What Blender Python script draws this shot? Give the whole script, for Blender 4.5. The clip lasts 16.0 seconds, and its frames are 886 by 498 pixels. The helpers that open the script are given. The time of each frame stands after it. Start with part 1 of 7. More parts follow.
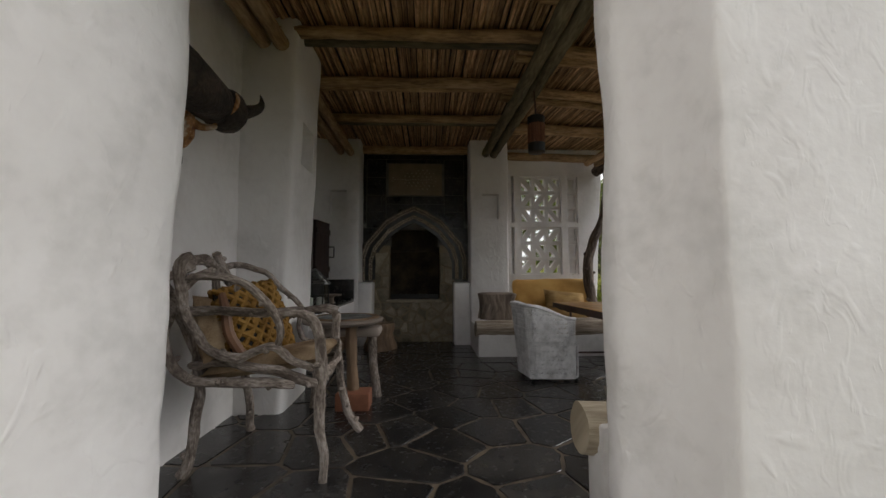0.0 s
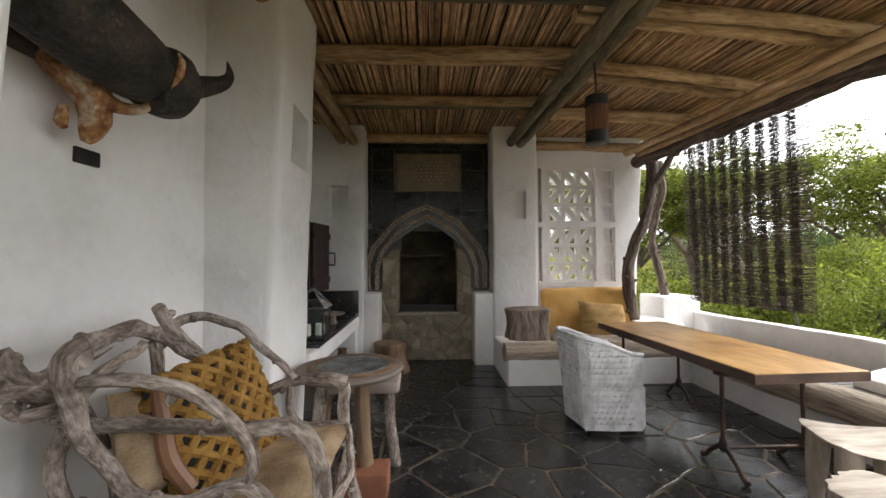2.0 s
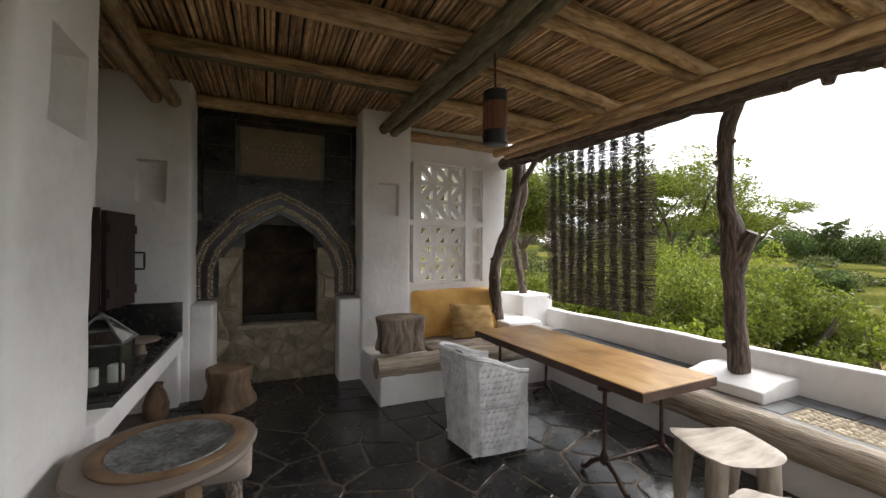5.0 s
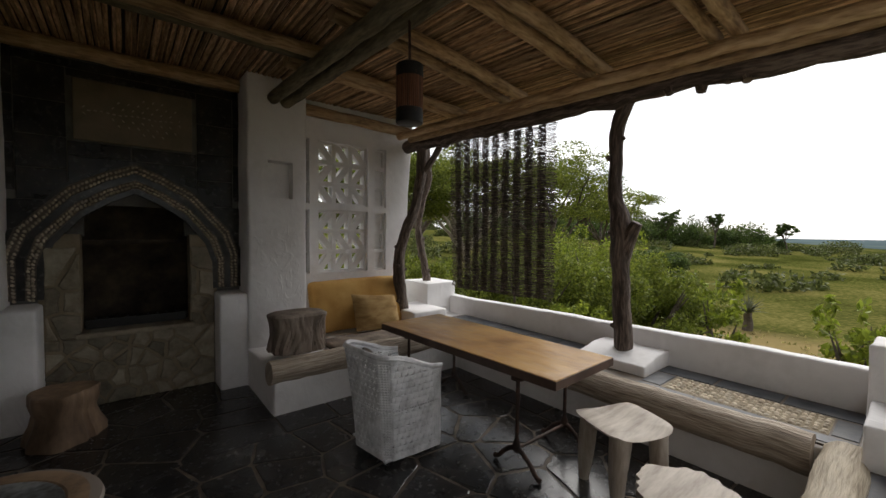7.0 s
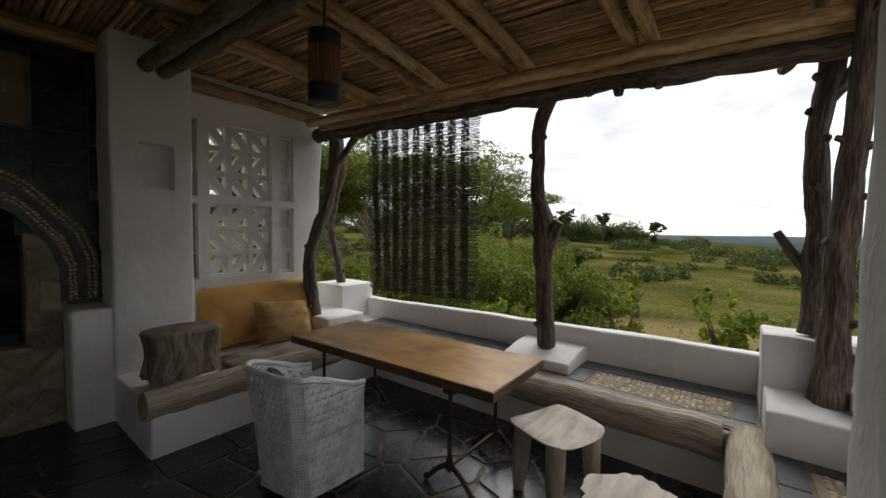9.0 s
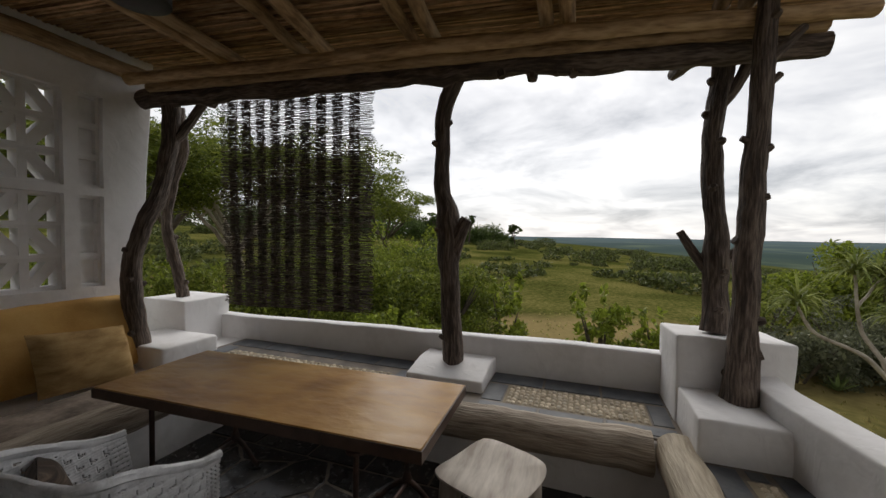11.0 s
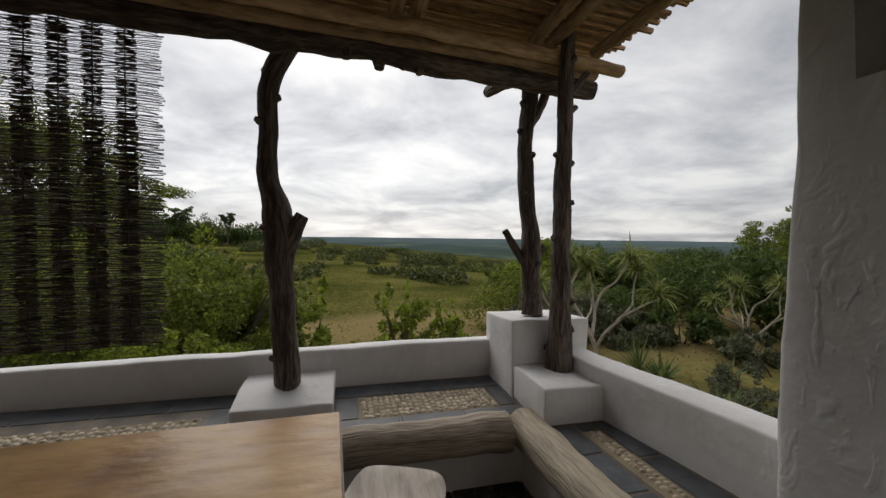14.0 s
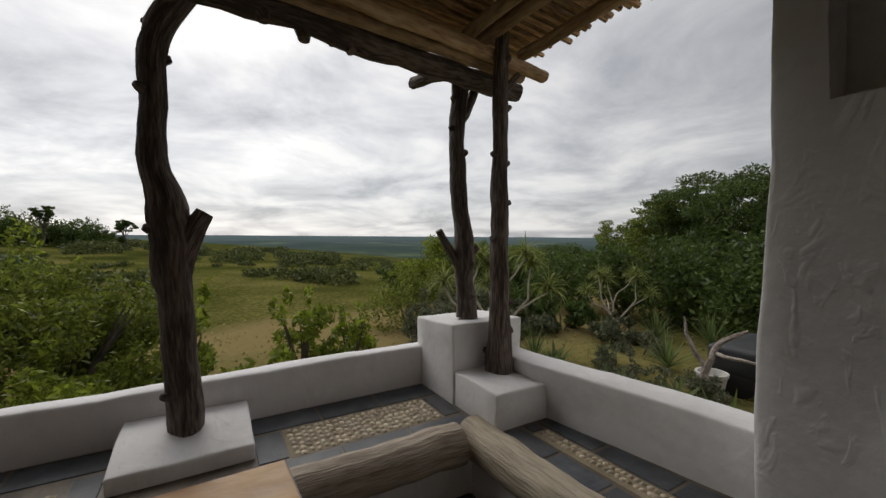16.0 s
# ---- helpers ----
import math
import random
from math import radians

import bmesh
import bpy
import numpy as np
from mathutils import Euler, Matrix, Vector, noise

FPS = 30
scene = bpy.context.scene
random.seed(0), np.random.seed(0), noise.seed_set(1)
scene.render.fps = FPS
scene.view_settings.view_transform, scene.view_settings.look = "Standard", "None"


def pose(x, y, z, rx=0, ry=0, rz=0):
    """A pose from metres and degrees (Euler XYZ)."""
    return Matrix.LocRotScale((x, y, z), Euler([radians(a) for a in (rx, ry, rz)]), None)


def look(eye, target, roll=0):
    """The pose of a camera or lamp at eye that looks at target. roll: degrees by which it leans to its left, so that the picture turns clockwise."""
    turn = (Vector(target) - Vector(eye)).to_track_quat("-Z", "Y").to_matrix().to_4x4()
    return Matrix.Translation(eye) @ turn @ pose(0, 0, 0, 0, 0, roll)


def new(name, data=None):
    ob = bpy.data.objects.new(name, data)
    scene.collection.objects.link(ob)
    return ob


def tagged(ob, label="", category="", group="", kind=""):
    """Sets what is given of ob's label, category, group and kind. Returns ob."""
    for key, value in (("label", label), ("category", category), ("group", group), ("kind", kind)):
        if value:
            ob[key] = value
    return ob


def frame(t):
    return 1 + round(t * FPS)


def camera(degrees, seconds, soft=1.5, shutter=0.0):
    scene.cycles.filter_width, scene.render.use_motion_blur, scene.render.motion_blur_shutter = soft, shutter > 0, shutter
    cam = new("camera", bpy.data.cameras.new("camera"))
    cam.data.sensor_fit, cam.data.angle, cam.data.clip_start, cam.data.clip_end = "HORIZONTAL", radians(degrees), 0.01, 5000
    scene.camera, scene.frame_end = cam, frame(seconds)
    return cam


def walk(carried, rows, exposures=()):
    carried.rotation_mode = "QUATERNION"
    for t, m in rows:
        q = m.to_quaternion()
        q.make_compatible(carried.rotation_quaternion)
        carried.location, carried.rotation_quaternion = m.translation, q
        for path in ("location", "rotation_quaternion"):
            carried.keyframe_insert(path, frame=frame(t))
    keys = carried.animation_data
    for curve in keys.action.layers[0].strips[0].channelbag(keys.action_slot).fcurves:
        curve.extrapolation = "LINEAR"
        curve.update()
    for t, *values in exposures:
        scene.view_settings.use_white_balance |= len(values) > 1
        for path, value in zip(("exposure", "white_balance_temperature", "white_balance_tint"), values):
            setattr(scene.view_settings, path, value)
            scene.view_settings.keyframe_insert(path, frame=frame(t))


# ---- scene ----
cam = camera(97.1, 16.0)
PATH = [
    (0, (0.266, 1.824, 1.129), (0.344, 3.819, 1.258), -0.1),
    (0.5, (0.226, 2.068, 1.215), (0.309, 4.065, 1.292), -0.4),
    (1, (0.166, 2.292, 1.274), (0.247, 4.289, 1.348), -0.6),
    (1.5, (0.082, 2.501, 1.404), (0.162, 4.499, 1.454), 0.1),
    (2, (0.023, 2.707, 1.45), (0.108, 4.704, 1.51), -0.3),
    (2.5, (-0.022, 2.889, 1.557), (0.119, 4.884, 1.595), 0.0),
    (3, (-0.025, 2.999, 1.62), (0.218, 4.984, 1.657), -0.1),
    (3.5, (-0.036, 3.083, 1.616), (0.329, 5.049, 1.658), 0.0),
    (4, (-0.074, 3.174, 1.611), (0.453, 5.103, 1.645), 0.2),
    (6.5, (-0.092, 3.521, 1.684), (1.06, 5.154, 1.608), 0.7),
    (7, (-0.068, 3.598, 1.671), (1.196, 5.146, 1.589), 0.7),
    (7.5, (-0.096, 3.671, 1.679), (1.284, 5.116, 1.596), 0.9),
    (8, (-0.095, 3.746, 1.671), (1.385, 5.089, 1.588), 0.9),
    (8.2, (-0.084, 3.775, 1.677), (1.423, 5.088, 1.59), 1.0),
    (10.3, (0.39, 4.231, 1.691), (2.16, 5.159, 1.605), 0.7),
    (10.5, (0.42, 4.32, 1.682), (2.236, 5.153, 1.598), 1.0),
    (11, (0.513, 4.405, 1.663), (2.4, 5.063, 1.585), 1.0),
    (11.5, (0.57, 4.497, 1.66), (2.513, 4.967, 1.59), 1.0),
    (12, (0.592, 4.574, 1.659), (2.575, 4.826, 1.594), 0.9),
    (12.5, (0.591, 4.667, 1.67), (2.59, 4.72, 1.602), 0.8),
    (13, (0.599, 4.799, 1.663), (2.592, 4.644, 1.598), 0.8),
    (13.5, (0.63, 4.904, 1.654), (2.604, 4.584, 1.592), 0.7),
    (14, (0.729, 5.001, 1.647), (2.67, 4.521, 1.586), 0.7),
    (14.5, (0.833, 5.069, 1.654), (2.732, 4.446, 1.587), 0.6),
    (15, (0.932, 5.135, 1.651), (2.779, 4.37, 1.585), 0.5),
    (15.5, (1.024, 5.229, 1.675), (2.804, 4.32, 1.597), 0.7),
    (16, (1.087, 5.283, 1.67), (2.804, 4.258, 1.601), 0.4),
]
walk(cam, [(t, look(eye, target, roll)) for t, eye, target, roll in PATH],
     [(0, 0.38), (0.5, 0.68), (1.0, 0.98), (1.5, 1.32), (2.0, 1.68), (2.5, 1.78), (3.5, 1.81), (4.0, 1.71), (6.5, 0.55), (7.0, 0.32), (8.2, 0.12), (10.5, -0.24), (12.5, -0.45), (16.0, -0.52)])
# ---------------------------------------------------------------- light
world = bpy.data.worlds.new("overcast_sky")
scene.world = world
world.use_nodes = True
SUN_EL, SUN_ROT = radians(39), radians(83)


def sky_nodes(tree):
    n, l = tree.nodes, tree.links
    n.clear()
    out = n.new("ShaderNodeOutputWorld")
    bg = n.new("ShaderNodeBackground")
    sky = n.new("ShaderNodeTexSky")
    sky.sky_type, sky.sun_disc, sky.sun_elevation, sky.sun_rotation = "NISHITA", False, SUN_EL, SUN_ROT
    co = n.new("ShaderNodeTexCoord")
    sep = n.new("ShaderNodeSeparateXYZ")
    l.new(co.outputs["Generated"], sep.inputs[0])
    up = n.new("ShaderNodeMath"); up.operation = "MAXIMUM"; up.inputs[1].default_value = 0.0
    l.new(sep.outputs["Z"], up.inputs[0])
    lift = n.new("ShaderNodeMath"); lift.operation = "ADD"; lift.inputs[1].default_value = 0.16
    l.new(up.outputs[0], lift.inputs[0])
    flat = n.new("ShaderNodeCombineXYZ")
    for i, ax in enumerate("XY"):
        d = n.new("ShaderNodeMath"); d.operation = "DIVIDE"
        l.new(sep.outputs[ax], d.inputs[0]); l.new(lift.outputs[0], d.inputs[1])
        l.new(d.outputs[0], flat.inputs[i])
    big = n.new("ShaderNodeTexNoise")
    big.inputs["Scale"].default_value, big.inputs["Detail"].default_value, big.inputs["Roughness"].default_value = 1.0, 9, 0.60
    big.inputs["Distortion"].default_value = 0.4
    l.new(flat.outputs[0], big.inputs["Vector"])
    ramp = n.new("ShaderNodeValToRGB")
    e = ramp.color_ramp.elements
    e[0].position, e[0].color = 0.36, (0.50, 0.51, 0.535, 1)
    e[1].position, e[1].color = 0.64, (1.0, 0.985, 0.965, 1)
    mid = ramp.color_ramp.elements.new(0.5); mid.color = (0.74, 0.74, 0.755, 1)
    l.new(big.outputs["Fac"], ramp.inputs[0])
    gain = n.new("ShaderNodeVectorMath"); gain.operation = "SCALE"; gain.inputs["Scale"].default_value = CLOUD
    l.new(ramp.outputs[0], gain.inputs[0])
    mix = n.new("ShaderNodeMix"); mix.data_type = "RGBA"
    mix.inputs["Factor"].default_value = 0.88
    l.new(sky.outputs[0], mix.inputs["A"]); l.new(gain.outputs[0], mix.inputs["B"])
    l.new(mix.outputs["Result"], bg.inputs["Color"])
    # the cloud is brightest round the hidden sun
    dot = n.new("ShaderNodeVectorMath"); dot.operation = "DOT_PRODUCT"; dot.inputs[1].default_value = Vector((0.82, 0.34, 0.46)).normalized()
    l.new(co.outputs["Generated"], dot.inputs[0])
    glow = n.new("ShaderNodeMapRange"); glow.inputs["From Min"].default_value, glow.inputs["From Max"].default_value = -0.1, 1.0
    glow.inputs["To Min"].default_value, glow.inputs["To Max"].default_value = 0.72 * CLOUD, 1.34 * CLOUD
    l.new(dot.outputs["Value"], glow.inputs["Value"]); l.new(glow.outputs[0], gain.inputs["Scale"])
    bg.inputs["Strength"].default_value = 0.10
    l.new(bg.outputs[0], out.inputs["Surface"])


CLOUD = 12.5
sky_nodes(world.node_tree)
sun_data = bpy.data.lights.new("sun", "SUN")
sun_data.energy, sun_data.angle, sun_data.color = 1.9, radians(50), (1.0, 0.965, 0.92)
sun = new("sun", sun_data)
sun.matrix_world = look((12, 1.5, 10), (0, 0, 0))

# ---------------------------------------------------------------- materials
MATS = {}


def surface(name, cols, scale=4.0, rough=0.8, bump=0.2, fine=40.0, depth=0.01, stretch=None, uv=False, vary=0.0,
            metal=0.0, island=False, fine_mix=0.35, rough_vary=0.1, spec=0.5, detail=5):
    """Two scales of noise over two or three colours, with relief; stretch follows the object or, with uv, the length of a pole."""
    m = bpy.data.materials.new(name)
    m.use_nodes = True
    n, l = m.node_tree.nodes, m.node_tree.links
    b = n["Principled BSDF"]
    co = n.new("ShaderNodeTexCoord")
    mp = n.new("ShaderNodeMapping")
    if stretch:
        mp.inputs["Scale"].default_value = stretch
    l.new(co.outputs["UV" if uv else "Object"], mp.inputs[0])
    src = mp.outputs[0]
    rnd = None
    if vary:
        if island:
            g = n.new("ShaderNodeNewGeometry"); rnd = g.outputs["Random Per Island"]
        else:
            g = n.new("ShaderNodeObjectInfo"); rnd = g.outputs["Random"]
        sc = n.new("ShaderNodeMath"); sc.operation = "MULTIPLY"; sc.inputs[1].default_value = 37.0
        l.new(rnd, sc.inputs[0])
        ad = n.new("ShaderNodeVectorMath"); ad.operation = "ADD"
        l.new(src, ad.inputs[0]); l.new(sc.outputs[0], ad.inputs[1])
        src = ad.outputs[0]
    a = n.new("ShaderNodeTexNoise"); a.inputs["Scale"].default_value, a.inputs["Detail"].default_value = scale, detail
    f = n.new("ShaderNodeTexNoise"); f.inputs["Scale"].default_value, f.inputs["Detail"].default_value = fine, 4
    l.new(src, a.inputs["Vector"]); l.new(src, f.inputs["Vector"])
    mx = n.new("ShaderNodeMath"); mx.operation = "MULTIPLY_ADD"
    mx.inputs[1].default_value = fine_mix
    sub = n.new("ShaderNodeMath"); sub.operation = "SUBTRACT"; sub.inputs[1].default_value = 0.5
    l.new(f.outputs["Fac"], sub.inputs[0]); l.new(sub.outputs[0], mx.inputs[0]); l.new(a.outputs["Fac"], mx.inputs[2])
    r = n.new("ShaderNodeValToRGB")
    el = r.color_ramp.elements
    while len(el) < len(cols):
        el.new(0.5)
    for i, c in enumerate(cols):
        el[i].position = 0.3 + 0.4 * i / (len(cols) - 1)
        el[i].color = (*c, 1)
    l.new(mx.outputs[0], r.inputs[0])
    colour = r.outputs[0]
    if vary:
        hsv = n.new("ShaderNodeHueSaturation")
        mr = n.new("ShaderNodeMapRange")
        mr.inputs["To Min"].default_value, mr.inputs["To Max"].default_value = 1 - vary, 1 + vary
        l.new(rnd, mr.inputs["Value"]); l.new(mr.outputs[0], hsv.inputs["Value"]); l.new(colour, hsv.inputs["Color"])
        colour = hsv.outputs[0]
    l.new(colour, b.inputs["Base Color"])
    rr = n.new("ShaderNodeMapRange")
    rr.inputs["To Min"].default_value, rr.inputs["To Max"].default_value = max(rough - rough_vary, 0.02), min(rough + rough_vary, 1)
    l.new(f.outputs["Fac"], rr.inputs["Value"]); l.new(rr.outputs[0], b.inputs["Roughness"])
    b.inputs["Metallic"].default_value = metal
    b.inputs["Specular IOR Level"].default_value = spec
    if bump:
        bp = n.new("ShaderNodeBump"); bp.inputs["Strength"].default_value, bp.inputs["Distance"].default_value = bump, depth
        l.new(mx.outputs[0], bp.inputs["Height"]); l.new(bp.outputs[0], b.inputs["Normal"])
    MATS[name] = m
    return m


PLASTER = surface("white_plaster", [(0.72, 0.70, 0.685), (0.825, 0.805, 0.795), (0.865, 0.85, 0.84)], 1.6, 0.85, 0.4, 13, 0.02, spec=0.25)


def trowel(m, strength):
    """Lumps and smears left by the trowel at three sizes."""
    n, l = m.node_tree.nodes, m.node_tree.links
    b = n["Principled BSDF"]
    co = n.new("ShaderNodeTexCoord")
    heights = []
    for sc, dis, lo, hi, st in ((2.4, 0.6, 0.42, 0.66, (1, 1, 0.7)), (7.0, 1.6, 0.52, 0.70, (1, 1, 0.6)), (17.0, 1.0, 0.60, 0.72, (1, 1, 0.5))):
        mp = n.new("ShaderNodeMapping"); mp.inputs["Scale"].default_value = st; mp.inputs["Rotation"].default_value = (0.5, 0.35, 0.2)
        l.new(co.outputs["Object"], mp.inputs[0])
        t = n.new("ShaderNodeTexNoise"); t.inputs["Scale"].default_value, t.inputs["Detail"].default_value, t.inputs["Distortion"].default_value = sc, 2.0, dis
        l.new(mp.outputs[0], t.inputs["Vector"])
        r = n.new("ShaderNodeMapRange"); r.interpolation_type = "SMOOTHSTEP"
        r.inputs["From Min"].default_value, r.inputs["From Max"].default_value = lo, hi
        l.new(t.outputs["Fac"], r.inputs["Value"])
        heights.append(r.outputs[0])
    low = n.new("ShaderNodeMath"); low.operation = "MULTIPLY_ADD"; low.inputs[1].default_value = 0.55
    l.new(heights[1], low.inputs[0]); l.new(heights[0], low.inputs[2])
    tot = n.new("ShaderNodeMath"); tot.operation = "MULTIPLY_ADD"; tot.inputs[1].default_value = 0.22
    l.new(heights[2], tot.inputs[0]); l.new(low.outputs[0], tot.inputs[2])
    bp = n.new("ShaderNodeBump"); bp.inputs["Strength"].default_value, bp.inputs["Distance"].default_value = strength, 0.012
    old = b.inputs["Normal"].links[0].from_socket
    l.new(tot.outputs[0], bp.inputs["Height"]); l.new(old, bp.inputs["Normal"]); l.new(bp.outputs[0], b.inputs["Normal"])


trowel(PLASTER, 0.24)
ROUGHCAST = surface("rough_white_plaster", [(0.70, 0.685, 0.67), (0.825, 0.805, 0.795), (0.865, 0.85, 0.84)], 2.1, 0.88, 0.5, 15, 0.02, spec=0.2)
trowel(ROUGHCAST, 0.34)
SLATE = surface("dark_slate", [(0.013, 0.013, 0.014), (0.029, 0.028, 0.028), (0.052, 0.048, 0.043)], 4, 0.25, 0.12, 22, 0.008, vary=0.35, rough_vary=0.10)
SLATE_BENCH = surface("bench_slate", [(0.03, 0.034, 0.04), (0.06, 0.066, 0.075), (0.10, 0.10, 0.10)], 6, 0.5, 0.4, 40, 0.008, vary=0.3)
GROUT = surface("grout", [(0.055, 0.042, 0.030), (0.115, 0.088, 0.062), (0.18, 0.14, 0.098)], 6, 0.52, 0.4, 60, 0.006)
POLE = surface("peeled_pole_wood", [(0.20, 0.12, 0.058), (0.40, 0.26, 0.13), (0.55, 0.39, 0.22)], 2.2, 0.7, 0.4, 9, 0.01, (6, 1.0, 1), True, 0.22, fine_mix=0.8)
POLE_DARK = surface("weathered_pole_wood", [(0.06, 0.05, 0.03), (0.125, 0.105, 0.058), (0.20, 0.165, 0.10)], 2.2, 0.8, 0.5, 9, 0.01, (6, 1.0, 1), True, 0.25, fine_mix=0.8)
LATH = surface("reed_lath", [(0.20, 0.115, 0.055), (0.43, 0.27, 0.14), (0.60, 0.42, 0.24)], 1.6, 0.75, 0.4, 8, 0.006, (8, 1.2, 1), True, 0.5, island=True, fine_mix=0.9)
POST = surface("dark_gnarled_wood", [(0.042, 0.028, 0.021), (0.10, 0.072, 0.055), (0.19, 0.145, 0.115)], 2.5, 0.8, 0.9, 10, 0.02, (7, 1.0, 1), True, 0.15, fine_mix=0.9)
DRIFT = surface("grey_driftwood", [(0.12, 0.092, 0.075), (0.28, 0.232, 0.198), (0.47, 0.41, 0.365)], 4, 0.85, 1.0, 20, 0.016, (4, 1.6, 1), True, 0.18, fine_mix=0.8)
LOG = surface("bench_log_wood", [(0.20, 0.155, 0.115), (0.39, 0.32, 0.245), (0.50, 0.43, 0.34)], 1.5, 0.75, 1.0, 9, 0.02, (11, 0.8, 1), True, 0.12, fine_mix=0.7)
LOG_PALE = surface("pale_log_wood", [(0.34, 0.28, 0.20), (0.46, 0.39, 0.285), (0.56, 0.485, 0.365)], 1.6, 0.7, 0.7, 8, 0.015, (9, 0.9, 1), True, 0.1, fine_mix=0.9)
STOOL = surface("pale_stool_wood", [(0.26, 0.21, 0.165), (0.40, 0.345, 0.285), (0.52, 0.46, 0.39)], 3, 0.6, 0.3, 14, 0.006, (1, 6, 1), vary=0.1)
STUMPW = surface("brown_stump_wood", [(0.09, 0.055, 0.03), (0.19, 0.12, 0.07), (0.30, 0.20, 0.12)], 5, 0.7, 0.7, 25, 0.02, (1, 1, 0.35))
CARVED = surface("carved_grey_brown_wood", [(0.10, 0.075, 0.055), (0.20, 0.155, 0.12), (0.31, 0.25, 0.2)], 6, 0.8, 0.8, 30, 0.02, (1, 1, 0.3))
TABLETOP = surface("tan_polished_tabletop", [(0.30, 0.15, 0.05), (0.48, 0.27, 0.095), (0.60, 0.365, 0.14)], 2.6, 0.36, 0.9, 9, 0.03, (1.4, 0.7, 1), rough_vary=0.16, fine_mix=0.3, spec=0.26, detail=3)
TABLE_EDGE = surface("dark_table_edge", [(0.04, 0.022, 0.014), (0.075, 0.042, 0.028), (0.11, 0.065, 0.045)], 6, 0.5, 0.2, 30, 0.004)
IRON = surface("rusty_cast_iron", [(0.02, 0.013, 0.010), (0.05, 0.028, 0.02), (0.10, 0.05, 0.035)], 10, 0.6, 0.3, 60, 0.004, metal=0.4)
WICKER = surface("white_painted_wicker", [(0.46, 0.46, 0.47), (0.66, 0.66, 0.67), (0.78, 0.78, 0.79)], 12, 0.55, 0.4, 120, 0.004)
YELLOW = surface("ochre_canvas", [(0.44, 0.24, 0.07), (0.58, 0.345, 0.11), (0.66, 0.42, 0.16)], 3, 0.9, 0.3, 160, 0.004, spec=0.2)
SAND = surface("sand_woven_fabric", [(0.22, 0.13, 0.05), (0.33, 0.21, 0.085), (0.43, 0.29, 0.13)], 6, 0.95, 0.6, 110, 0.006, (1, 1, 3), spec=0.2)
STRAW = surface("beige_straw_weave", [(0.20, 0.135, 0.08), (0.33, 0.235, 0.145), (0.45, 0.34, 0.225)], 8, 0.9, 0.7, 130, 0.006, spec=0.2)
MUSTARD = surface("mustard_knotted_fabric", [(0.15, 0.078, 0.020), (0.24, 0.132, 0.034), (0.32, 0.185, 0.052)], 10, 0.95, 0.7, 90, 0.006, spec=0.2)
BLACKFAB = surface("black_fabric", [(0.008, 0.007, 0.006), (0.018, 0.015, 0.013)], 10, 0.95, 0.3, 90, 0.004)
STRIPED = surface("dark_striped_fabric", [(0.02, 0.014, 0.010), (0.06, 0.04, 0.028), (0.14, 0.10, 0.07)], 3, 0.9, 0.3, 40, 0.004, (0.5, 1, 22))
LEATHER = surface("brown_leather", [(0.13, 0.06, 0.03), (0.21, 0.10, 0.05)], 8, 0.5, 0.3, 60, 0.004)
TERRA = surface("terracotta", [(0.20, 0.075, 0.04), (0.30, 0.12, 0.065)], 8, 0.8, 0.4, 60, 0.006)
STONE = surface("buff_fieldstone", [(0.17, 0.14, 0.095), (0.27, 0.235, 0.17), (0.36, 0.31, 0.23)], 6, 0.8, 0.6, 35, 0.015, vary=0.35)
STONE_MORTAR = surface("stone_mortar", [(0.22, 0.175, 0.11), (0.32, 0.265, 0.18)], 8, 0.9, 0.5, 60, 0.01)
SOOT = surface("sooty_firebrick", [(0.016, 0.012, 0.008), (0.055, 0.040, 0.026), (0.10, 0.075, 0.048)], 4, 0.9, 0.5, 25, 0.01)
PEBBLE = surface("buff_pebbles", [(0.36, 0.29, 0.20), (0.54, 0.46, 0.34), (0.68, 0.60, 0.47)], 14, 0.7, 0.3, 70, 0.004, vary=0.3, island=True)
PLAQUE = surface("sandstone_plaque", [(0.19, 0.15, 0.10), (0.27, 0.215, 0.15)], 7, 0.85, 0.4, 70, 0.004)
METAL = surface("grey_pewter", [(0.085, 0.082, 0.075), (0.19, 0.20, 0.20), (0.33, 0.34, 0.34)], 9, 0.5, 0.4, 45, 0.004, metal=0.4, fine_mix=0.8)
HORN = surface("dark_horn", [(0.010, 0.007, 0.005), (0.032, 0.023, 0.017), (0.070, 0.050, 0.036)], 7, 0.65, 1.0, 45, 0.03, fine_mix=0.6)
BONE = surface("weathered_bone", [(0.12, 0.04, 0.012), (0.33, 0.16, 0.055), (0.55, 0.45, 0.33)], 11, 0.7, 0.8, 45, 0.02, fine_mix=0.6)
TWIG = surface("dark_twigs", [(0.03, 0.021, 0.016), (0.075, 0.054, 0.042), (0.135, 0.10, 0.082)], 8, 0.85, 0.2, 50, 0.004, vary=0.4, island=True)
LAMPWOOD = surface("lantern_reeds", [(0.10, 0.035, 0.015), (0.20, 0.08, 0.035)], 8, 0.6, 0.2, 40, 0.004, vary=0.4, island=True)
BLACKMET = surface("black_metal", [(0.010, 0.010, 0.010), (0.022, 0.021, 0.02)], 8, 0.45, 0.1, 40, 0.004, metal=0.3)
SHUTTER = surface("dark_red_brown_shutter", [(0.025, 0.014, 0.011), (0.05, 0.028, 0.022)], 3, 0.6, 0.3, 30, 0.006, (4, 4, 0.6))
CANDLE = surface("white_candle_wax", [(0.70, 0.68, 0.62), (0.80, 0.78, 0.73)], 8, 0.6, 0.1, 40, 0.002)
